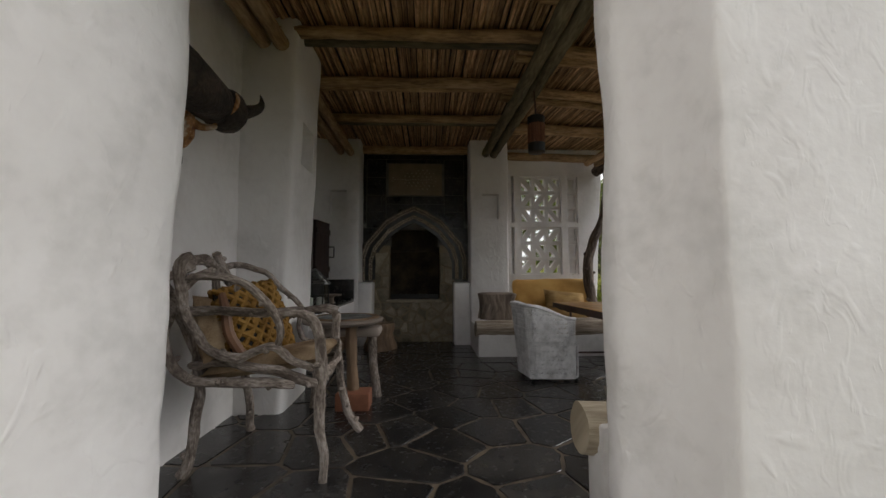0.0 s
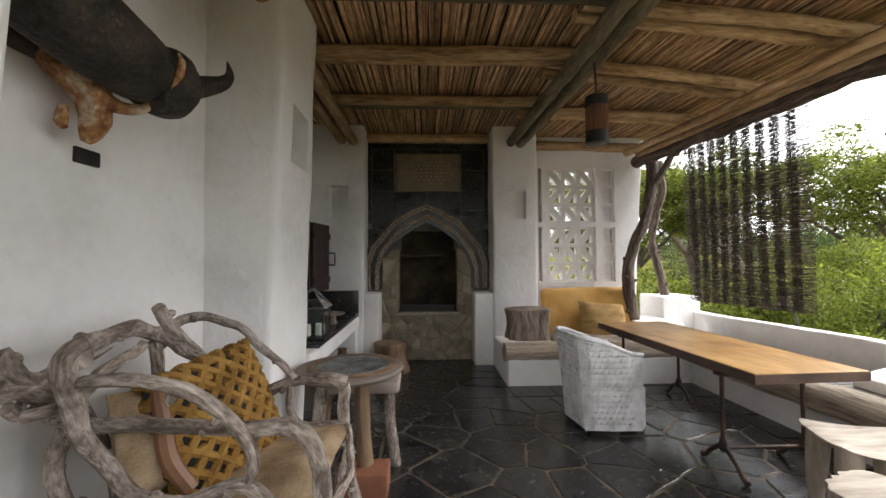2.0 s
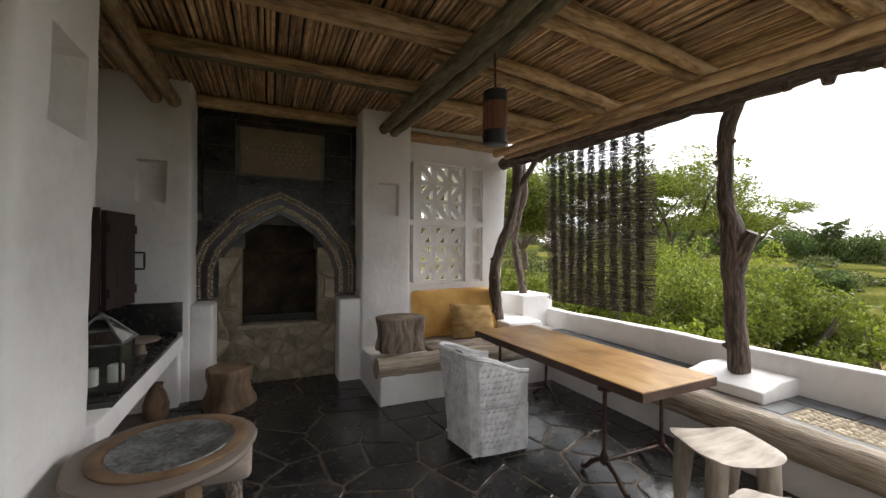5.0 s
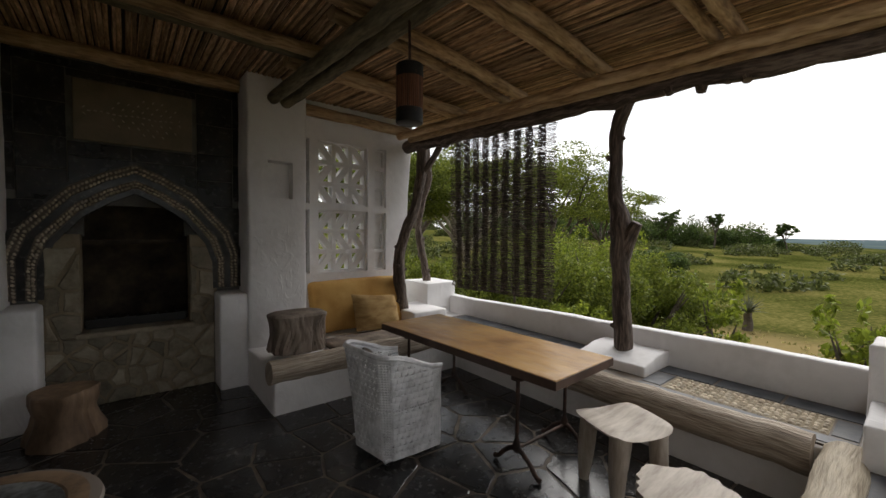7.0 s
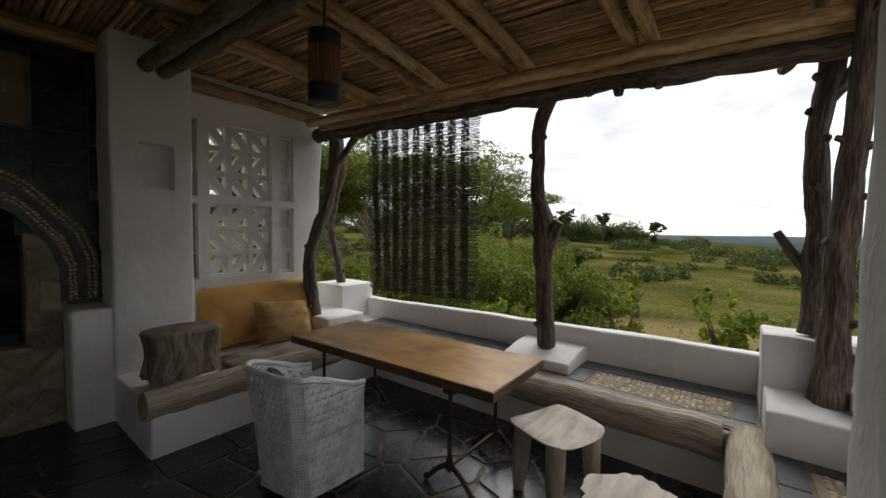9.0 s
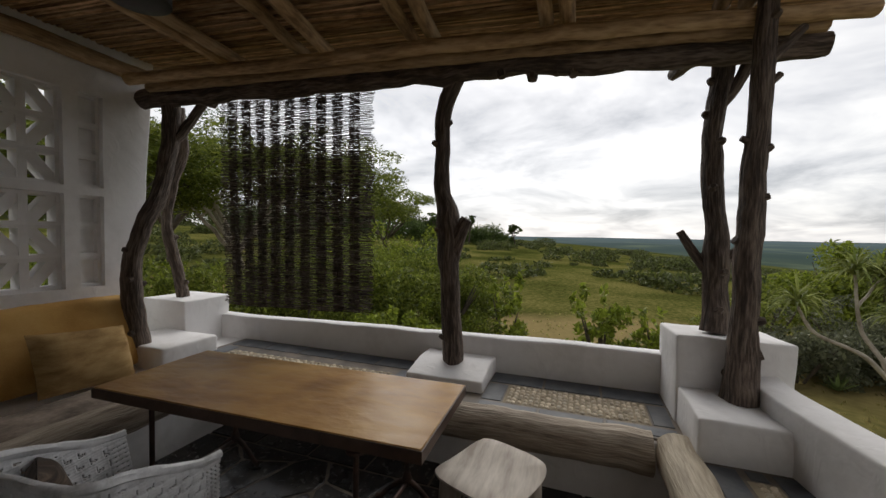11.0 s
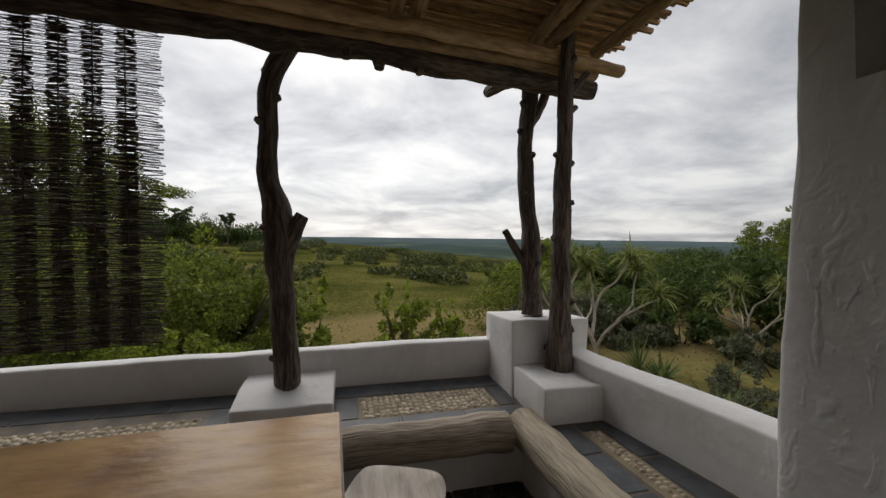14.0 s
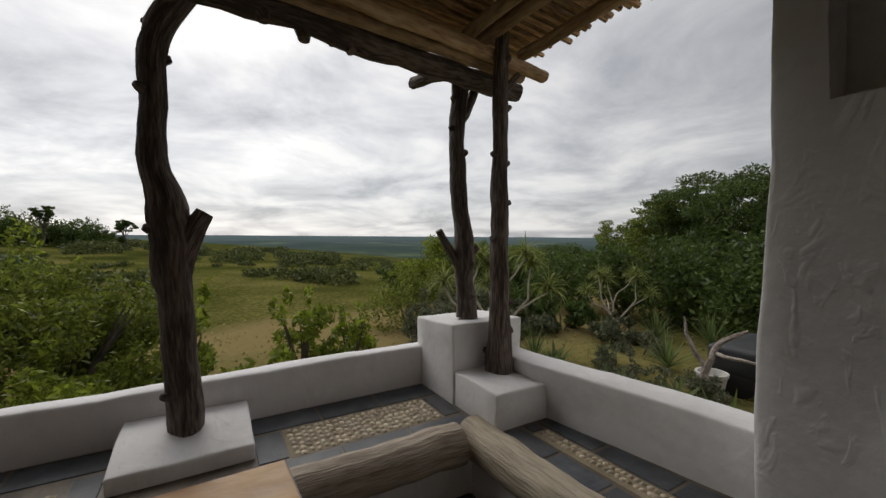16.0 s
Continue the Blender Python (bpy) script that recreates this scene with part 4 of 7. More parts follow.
# ---------------------------------------------------------------- posts


def post(name, limbs, label, seed):
    t = thing(name, limbs[0][1][0], label, "post", "veranda posts")
    for k, (nm, pts, r) in enumerate(limbs):
        limb = part(nm, Shape().tube(pts, r, 14, 0.045, 0.014, 0.20, seed + k), POST, t)
        trunk = limb if k == 0 else trunk
    # small knots left by lost twigs
    kr = random.Random(seed)
    pts, r = limbs[0][1], limbs[0][2]
    for k in range(len(pts) - 1):
        p, q, a = Vector(pts[k]), Vector(pts[k + 1]), kr.uniform(0, 6.28)
        c, d = p.lerp(q, kr.uniform(0.2, 0.8)), Vector((math.cos(a), math.sin(a), 0.35))
        part("knot", Shape().tube([c, c + d * r[k] * 0.9, c + d * (r[k] + 0.022)], [0.034, 0.030, 0.016], 9, 0.015, 0, 0.25, seed + 20 + k), POST, trunk)
    return t


post("veranda_post", [
    ("trunk", [(3.70, 5.41, 0.555), (3.695, 5.427, 0.9), (3.685, 5.446, 1.3), (3.69, 5.463, 1.6), (3.705, 5.49, 1.8), (3.715, 5.526, 2.0), (3.705, 5.538, 2.2), (3.685, 5.54, 2.5), (3.68, 5.527, 2.7), (3.64, 5.45, 2.85), (3.57, 5.35, 2.98)], [0.088, 0.085, 0.086, 0.095, 0.098, 0.075, 0.066, 0.064, 0.068, 0.07, 0.07]),
    ("branch_stub", [(3.69, 5.45, 1.40), (3.69, 5.375, 1.66), (3.69, 5.305, 1.79)], [0.075, 0.064, 0.050]),
    ("branch_stub", [(3.70, 5.52, 2.62), (3.69, 5.56, 2.68)], [0.03, 0.022]),
    ("knot", [(3.72, 5.50, 1.75), (3.715, 5.565, 1.77)], [0.035, 0.025])], "dark gnarled tree-trunk post on a white pad", 71)
post("veranda_post", [
    ("trunk", [(3.70, 3.505, 1.01), (3.736, 3.49, 1.3), (3.737, 3.505, 1.55), (3.769, 3.508, 1.8), (3.789, 3.523, 2.1), (3.815, 3.531, 2.4), (3.86, 3.49, 2.7), (3.88, 3.457, 2.95)], [0.088, 0.075, 0.085, 0.072, 0.066, 0.066, 0.07, 0.075]),
    ("branch_stub", [(3.745, 3.52, 1.42), (3.76, 3.62, 1.55), (3.779, 3.72, 1.71)], [0.05, 0.035, 0.03]),
    ("branch_fork", [(3.84, 3.51, 2.58), (3.87, 3.38, 2.78), (3.86, 3.31, 2.95)], [0.05, 0.04, 0.04]),
    ("branch_stub", [(3.75, 3.50, 1.45), (3.73, 3.38, 1.58)], [0.045, 0.03])], "dark gnarled forked tree-trunk post on the corner plinth", 81)
post("veranda_post", [
    ("trunk", [(3.33, 3.455, 0.68), (3.343, 3.45, 1.0), (3.362, 3.444, 1.5), (3.388, 3.423, 2.0), (3.424, 3.40, 2.4), (3.455, 3.374, 2.8), (3.46, 3.366, 3.25)], [0.10, 0.082, 0.075, 0.066, 0.062, 0.058, 0.055]),
    ("branch_fork", [(3.45, 3.38, 2.72), (3.47, 3.27, 2.85), (3.50, 3.16, 2.95)], [0.04, 0.03, 0.024]),
    ("branch_stub", [(3.43, 3.39, 2.58), (3.44, 3.29, 2.66)], [0.03, 0.02]),
    ("knot", [(3.36, 3.45, 1.62), (3.34, 3.52, 1.66)], [0.035, 0.025]), ("knot", [(3.41, 3.42, 2.25), (3.40, 3.49, 2.28)], [0.028, 0.018]),
    ("knot", [(3.33, 3.44, 0.95), (3.31, 3.36, 0.98)], [0.05, 0.03]), ("knot", [(3.37, 3.41, 1.9), (3.36, 3.345, 1.92)], [0.03, 0.018])], "grey-brown knotty trunk post on the plinth step", 91)
post("veranda_post", [
    ("trunk", [(2.99, 8.25, 0.58), (2.95, 8.25, 0.9), (2.935, 8.25, 1.2), (3.00, 8.25, 1.6), (3.19, 8.25, 2.015), (3.30, 8.25, 2.45), (3.32, 8.25, 2.95)], [0.10, 0.085, 0.082, 0.075, 0.072, 0.075, 0.085]),
    ("branch_fork", [(3.30, 8.25, 2.5), (3.42, 8.12, 2.75), (3.46, 8.0, 2.92)], [0.05, 0.045, 0.045]),
    ("knot", [(2.94, 8.23, 1.22), (2.86, 8.18, 1.20)], [0.05, 0.02])], "leaning gnarled tree-trunk post beside the lattice wall", 101)
post("veranda_post", [
    ("trunk", [(3.69, 8.60, 0.90), (3.585, 8.60, 1.37), (3.51, 8.60, 1.74), (3.565, 8.58, 2.14), (3.62, 8.5, 2.5), (3.50, 8.42, 2.93)], [0.06, 0.055, 0.05, 0.05, 0.055, 0.07])], "slender grey trunk post on the parapet plinth", 111)

# ---------------------------------------------------------------- seating logs
def log(name, pts, r, mat, label, seed, group="bench logs"):
    t = thing(name, pts[0], label, "log", group)
    part("log", Shape().tube(pts, r, 22, 0.06, 0.012, 0.10, seed), mat, t)
    return t


log("bench_log", [(0.93, 7.29, 0.375), (1.6, 7.30, 0.38), (2.4, 7.29, 0.38), (3.05, 7.31, 0.38)], [0.11, 0.115, 0.112, 0.11], LOG, "weathered grey-brown log edging the lattice bench", 201)
log("bench_log", [(3.13, 7.20, 0.36), (3.10, 6.2, 0.365), (3.10, 5.0, 0.37), (3.09, 3.96, 0.375)], [0.115, 0.12, 0.118, 0.125], LOG, "long weathered log edging the parapet bench", 202)
log("bench_log", [(1.02, 3.80, 0.37), (1.8, 3.80, 0.37), (2.6, 3.81, 0.37), (3.17, 3.82, 0.37)], [0.12, 0.118, 0.12, 0.12], LOG_PALE, "pale sawn-end log edging the column bench", 203)

# carved block on the bench
cb = thing("carved_block", (1.27, 7.56, 0.48), "deeply grooved grey-brown wooden block on the bench log", "wood block")


def grooved(a, z):
    """Outline of the block: a rounded rectangle cut by wandering upright grooves."""
    c, d = abs(math.cos(a)), abs(math.sin(a))
    r = 1 / ((c ** 3.2 + d ** 3.2) ** (1 / 3.2))
    w = a + 0.10 * math.sin(z * 13 + a * 2) + 0.16 * noise.noise(Vector((math.cos(a) * 2, math.sin(a) * 2, z * 4)))
    g = abs(noise.noise(Vector((math.cos(w) * 4.2, math.sin(w) * 4.2, z * 1.3)))) + 0.6 * abs(noise.noise(Vector((math.cos(w) * 9, math.sin(w) * 9, z * 2.5 + 3))))
    return r * (0.90 + 0.26 * min(g, 0.45)) * (1 + 0.04 * noise.noise(Vector((math.cos(a), math.sin(a), z * 7))))


blk = Shape().lathe([(0.20, 0.0), (0.262, 0.006)] + [(0.268 - 0.02 * math.sin(z * 8.2), z) for z in [0.38 * i / 22 for i in range(1, 22)]] + [(0.25, 0.374), (0.22, 0.380), (0.10, 0.384), (0.02, 0.38)], 150, (0, 0, 0), 0, grooved)
blk.v = [(1.28 + p[0] * 1.03, 7.56 + p[1] * 0.78, 0.478 + p[2]) for p in blk.v]
part("block", blk, CARVED, cb)

# cushions on the bench
big = thing("bench_cushion", (2.33, 8.4, 0.42), "large ochre canvas back cushion leaning on the lattice wall", "cushion")
part("cover", plastered((1.69, 8.31, 0.42), (2.99, 8.50, 1.045), r=0.075, amp=0.02, step=0.06, lean=lambda p: Vector((p.x, p.y - 0.26 * (1.045 - p.z) - 0.03 * math.cos((p.x - 2.34) * 2.2) * math.sin((p.z - 0.42) * 5.5), p.z))), YELLOW, big)
pil_ = thing("throw_pillow", (2.5, 8.1, 0.45), "sand-coloured woven throw pillow against the ochre cushion", "pillow")
part("cover", cushion((0.68, 0.22, 0.48), 0.55, 18, pose(2.46, 8.04, 0.635, -26, 6, 4)), SAND, pil_)
pad = thing("seat_pad", (2.5, 7.75, 0.42), "flat brown wooden seat slab on the bench", "seat slab")
part("slab", plastered((1.62, 7.40, 0.40), (2.92, 7.82, 0.465), r=0.03, amp=0.012), CARVED, pad)

# ---------------------------------------------------------------- dining table
tab = thing("dining_table", (2.33, 5.98, 0), "long table with a tan polished top on rusty iron trestles", "table")
m_ = pose(2.342, 6.013, 0, 0, 0, 2.0)
top = Shape(); top.box((-0.375, -0.995, 0.705), (0.375, 0.995, 0.758), 0, m_)
topob = part("tabletop", top, TABLETOP, tab, "tan polished wooden top")
bev = topob.modifiers.new("worn_edge", "BEVEL"); bev.width, bev.segments = 0.004, 2
edge = Shape()
for a, b in (((-0.381, -1.001, 0.695), (0.381, -0.9955, 0.752)), ((-0.381, 0.9955, 0.695), (0.381, 1.001, 0.752)), ((-0.381, -0.9955, 0.695), (-0.3755, 0.9955, 0.752)), ((0.3755, -0.9955, 0.695), (0.381, 0.9955, 0.752))):
    edge.box(a, b, 0, m_)
part("edge_band", edge, TABLE_EDGE, tab, "dark brown edge band")
und = Shape(); und.box((-0.33, -0.93, 0.670), (0.33, 0.93, 0.704), 0, m_)
part("under_frame", und, TABLE_EDGE, tab, "dark under-frame")
for y in (5.35, 6.70):
    for x in (2.055, 2.635):
        sh = Shape()
        sh.tube([(x, y, 0.16), (x, y, 0.68)], 0.014, 10)
        sh.lathe([(0.014, 0), (0.026, 0.015), (0.03, 0.05), (0.02, 0.085), (0.014, 0.1)], 14, (x, y, 0.13))
        sh.lathe([(0.05, 0), (0.05, 0.012), (0.02, 0.03)], 12, (x, y, 0.655))
        sh.tube([(x, y + 0.205, 0.022), (x, y + 0.17, 0.035), (x, y + 0.10, 0.11), (x, y, 0.165), (x, y - 0.10, 0.11), (x, y - 0.17, 0.035), (x, y - 0.205, 0.022)], [0.02, 0.016, 0.016, 0.02, 0.016, 0.016, 0.02], 10, 0.03)
        part("trestle_leg", sh, IRON, tab, "rusty iron leg with an arched foot")
    part("stretcher", Shape().tube([(2.055, y, 0.155), (2.635, y, 0.155)], 0.012, 10), IRON, tab)

# ---------------------------------------------------------------- wicker chair
wc = thing("wicker_chair", (1.6, 6.17, 0), "white painted wicker tub chair with a dark cushion, beside the table", "chair")


def tub():
    """Plan of the tub at height v (0 floor, 1 rim): from one front edge round the back to the other."""
    NU, NV = 400, 160
    path = [(0.50, 0.02), (0.25, 0.0), (0.06, 0.0), (0.0, 0.06), (0.0, 0.25), (0.0, 0.44), (0.06, 0.50), (0.25, 0.50), (0.50, 0.48)]
    seg = [math.dist(a, b) for a, b in zip(path, path[1:])]
    tot = sum(seg)
    sh, vs, fs = Shape(), [], []
    rim, holes = [], set()
    for i in range(NU + 1):
        s, k = tot * i / NU, 0
        while k < len(seg) - 1 and s > seg[k]:
            s -= seg[k]; k += 1
        p, q = path[k], path[k + 1]
        u, w = p[0] + (q[0] - p[0]) * s / seg[k], p[1] + (q[1] - p[1]) * s / seg[k]
        hgt = 0.80 - 0.145 * sstep(0.02, 0.50, u)
        for j in range(NV + 1):
            v = j / NV
            z = 0.045 + (hgt - 0.045) * v
            # plan at the foot and at the rim, spread by the flare
            a, b = u / 0.5, w / 0.5
            f = v ** 1.4
            foot = Vector((1.343, 5.92)).lerp(Vector((1.80, 5.875)), a).lerp(Vector((1.28, 6.325)).lerp(Vector((1.74, 6.285)), a), b)
            lip = Vector((1.285, 5.90)).lerp(Vector((1.815, 5.88)), a).lerp(Vector((1.225, 6.43)).lerp(Vector((1.785, 6.52)), a), b)
            x, y = foot.lerp(lip, f)
            nx, ny = (-1, 0) if 0.08 < w < 0.42 else (0, -1 if w <= 0.08 else 1)
            run = tot * i / NU
            row = int(z / 0.046)
            fx, fz = (run / 0.052 + 0.5 * (row % 2) + 0.12 * math.sin(row * 2.3)) % 1, z / 0.046 % 1
            bump = 0.0042 * (math.sin(fx * math.pi) ** 0.5 + math.sin(fz * math.pi) ** 0.5 - 1.0) + 0.0012 * math.sin(z / 0.0115 * 2 * math.pi)
            gap = (fz < 0.20 and fx < 0.56) or (fx < 0.12 and fz < 0.55)
            if min(abs(run - c) for c in (0.035, 0.49, 0.95, tot - 0.035)) < 0.042:
                bump = 0.0025 * math.sin(z / 0.019 * 2 * math.pi)
                gap = z / 0.019 % 1 < 0.36 and run / 0.021 % 1 < 0.5
            if abs(z - 0.40) < 0.012:
                bump, gap = 0.0, abs(z - 0.40) < 0.008 and run / 0.024 % 1 < 0.66
            bump *= sstep(0.05, 0.09, z) * sstep(hgt, hgt - 0.04, z)
            if gap and 0.075 < z < hgt - 0.04:
                holes.add((i, j))
            vs.append((x + nx * bump, y + ny * bump, z))
            if j == NV:
                rim.append((x, y, z))
    for i in range(NU):
        for j in range(NV):
            q = i * (NV + 1) + j
            if (i, j) not in holes:
                fs.append((q, q + 1, q + NV + 2, q + NV + 1))
    sh.add(vs, fs)
    return sh, rim


sh, rim = tub()
body = part("woven_body", sh, WICKER, wc, sharp=80)
sol = body.modifiers.new("thickness", "SOLIDIFY"); sol.thickness, sol.offset = 0.010, 0
rope = Shape().tube(rim[::8] + [rim[-1]], 0.018, 10, 0.009, 0, 0.5, 5)
part("rolled_rim", rope, WICKER, wc)
foot = Shape().tube([(1.84, 5.95, 0.05), (1.38, 5.935, 0.05), (1.345, 5.97, 0.05), (1.345, 6.37, 0.05), (1.38, 6.40, 0.05), (1.84, 6.385, 0.05)], 0.013, 8, 0.02, 0, 0.2, 6)
part("bottom_rail", foot, WICKER, wc)
part("seat", plastered((1.38, 5.96, 0.36), (1.85, 6.38, 0.42), r=0.02, amp=0.003, step=0.04), WICKER, wc)
part("front_panel", plastered((1.83, 5.95, 0.05), (1.855, 6.39, 0.38), r=0.008, amp=0.003, step=0.04), WICKER, wc)
for x, y in ((1.37, 5.965), (1.37, 6.375), (1.83, 5.965), (1.83, 6.375)):
    part("foot", Shape().lathe([(0.016, 0), (0.02, 0.02), (0.016, 0.05)], 12, (x, y, 0)), BLACKMET, wc, "small black foot")
wcc = thing("chair_cushion", (1.42, 6.28, 0.42), "dark brown striped cushion in the wicker chair", "cushion")
part("cover", cushion((0.34, 0.13, 0.34), 0.5, 14, pose(1.405, 6.27, 0.60, -16, 10, 66)), STRIPED, wcc)

# ---------------------------------------------------------------- stools
st = thing("carved_stool", (2.45, 4.80, 0), "pale carved wooden stool with a dished square seat", "stool")


def stool_seat():
    sh, n = Shape(), 26
    vs, fs = [], []
    for side in (1, 0):
        for i in range(n + 1):
            for j in range(n + 1):
                a, b = 2 * i / n - 1, 2 * j / n - 1
                # a rounded square
                k = max(abs(a), abs(b))
                l_ = (abs(a) ** 4 + abs(b) ** 4) ** 0.25 or 1
                sc = k / l_
                x, y = a * sc * 0.25, b * sc * 0.235
                e = k ** 6
                z = (0.455 + 0.028 * abs(a) ** 2 - 0.016 * e) if side else (0.425 + 0.02 * abs(a) ** 2 + 0.012 * e)
                vs.append((x, y, z))
        for i in range(n):
            for j in range(n):
                o = 0 if side else (n + 1) ** 2
                q = (o + i * (n + 1) + j, o + (i + 1) * (n + 1) + j, o + (i + 1) * (n + 1) + j + 1, o + i * (n + 1) + j + 1)
                fs.append(q if side else tuple(reversed(q)))
    o = (n + 1) ** 2
    ring = [(i, 0) for i in range(n)] + [(n, j) for j in range(n)] + [(n - i, n) for i in range(n)] + [(0, n - j) for j in range(n)]
    ids = [i * (n + 1) + j for i, j in ring]
    for a, b in zip(ids, ids[1:] + ids[:1]):
        fs.append((a, o + a, o + b, b))
    m = pose(2.455, 4.80, 0, 0, 0, -22)
    sh.add([m @ Vector(v) for v in vs], fs)
    return sh


part("seat", stool_seat(), STOOL, st)
for a, b in ((-0.15, -0.14), (0.15, -0.14), (0.15, 0.14), (-0.15, 0.14)):
    m = pose(2.455, 4.80, 0, 0, 0, -22)
    p = [m @ Vector((a * 1.12, b * 1.12, 0.0)), m @ Vector((a * 1.08, b * 1.08, 0.2)), m @ Vector((a, b, 0.44))]
    part("leg", Shape().tube(p, [0.032, 0.052, 0.06], 14, 0.05, 0, 0.08, int(a * 100)), STOOL, st)
sp = thing("stump_stool", (1.96, 4.24, 0), "pale fluted tree-stump stool with a ragged rim", "stool")
lob = lambda a, z: 1 + 0.030 * math.sin(a * 13 + math.sin(a * 3) * 3) + 0.025 * noise.noise(Vector((math.cos(a) * 6, math.sin(a) * 6, 2))) + 0.05 * math.sin(a * 5 + 1) + 0.03 * noise.noise(Vector((math.cos(a) * 3, math.sin(a) * 3, z * 4)))
part("stump", Shape().lathe([(0.24, 0), (0.225, 0.05), (0.205, 0.16), (0.205, 0.30), (0.222, 0.42), (0.232, 0.455), (0.226, 0.468), (0.20, 0.47)], 150, (1.96, 4.24, 0), 0, lob), STOOL, sp)

fs_ = thing("fireside_stump", (-0.45, 7.9, 0), "dark brown tree-stump seat before the fireplace", "stool")
lob2 = lambda a, z: 1 + 0.07 * math.sin(a * 3 + 0.6) + 0.05 * math.sin(a * 7) * (1 - z) + 0.05 * noise.noise(Vector((math.cos(a) * 2, math.sin(a) * 2, z * 5))) - 0.16 * math.exp(-((a - 5.6) / 0.12) ** 2) - 0.06 * math.exp(-((z - 0.2) / 0.04) ** 2)
part("stump", Shape().lathe([(0.24, 0), (0.235, 0.06), (0.20, 0.14), (0.19, 0.22), (0.205, 0.3), (0.205, 0.38), (0.195, 0.392)], 60, (-0.46, 7.86, 0), 0, lob2), STUMPW, fs_)

# ---------------------------------------------------------------- round table
rt = thing("round_table", (-0.50, 5.40, 0), "round wooden side table with a pewter dish top", "side table")
part("tabletop", Shape().lathe([(0.30, 0.690), (0.345, 0.703), (0.358, 0.722), (0.352, 0.738), (0.335, 0.742)], 64, (-0.495, 5.40, 0), 0, lambda a, z: 1 + 0.015 * math.sin(3 * a) + 0.01 * math.sin(7 * a)), DRIFT, rt, "pale worn wooden rim")
part("dish_rim", Shape().lathe([(0.30, 0.742), (0.302, 0.752), (0.29, 0.756), (0.245, 0.752), (0.24, 0.746)], 64, (-0.475, 5.41, 0)), STUMPW, rt, "brown dish rim")
part("dish", Shape().lathe([(0.24, 0.744), (0.235, 0.7535), (0.12, 0.7525), (0.02, 0.753)], 48, (-0.475, 5.41, 0)), METAL, rt, "scratched grey pewter dish")
part("apron", plastered((-0.66, 5.28, 0.58), (-0.16, 5.60, 0.66), r=0.03, amp=0.015, step=0.05), DRIFT, rt, "grey wooden slab below the top")
for p, q, r, mt in (((-0.36, 5.28, 0), (-0.40, 5.30, 0.69), 0.05, STUMPW), ((-0.20, 5.55, 0), (-0.25, 5.52, 0.66), 0.04, DRIFT), ((-0.72, 5.55, 0), (-0.66, 5.50, 0.69), 0.045, STUMPW), ((-0.70, 5.28, 0), (-0.64, 5.30, 0.69), 0.045, DRIFT)):
    part("leg", Shape().tube([p, ((p[0] + q[0]) / 2 - 0.01, (p[1] + q[1]) / 2, 0.35), q], [r, r * 0.9, r * 1.05], 10, 0.08, 0.01, 0.15, int(p[0] * 50)), mt, rt)
br = thing("terracotta_block", (-0.32, 5.2, 0), "red terracotta block on the floor by the side table", "block")
part("block", plastered((-0.50, 5.15, 0.0), (-0.22, 5.36, 0.145), r=0.012, amp=0.003, step=0.04), TERRA, br)

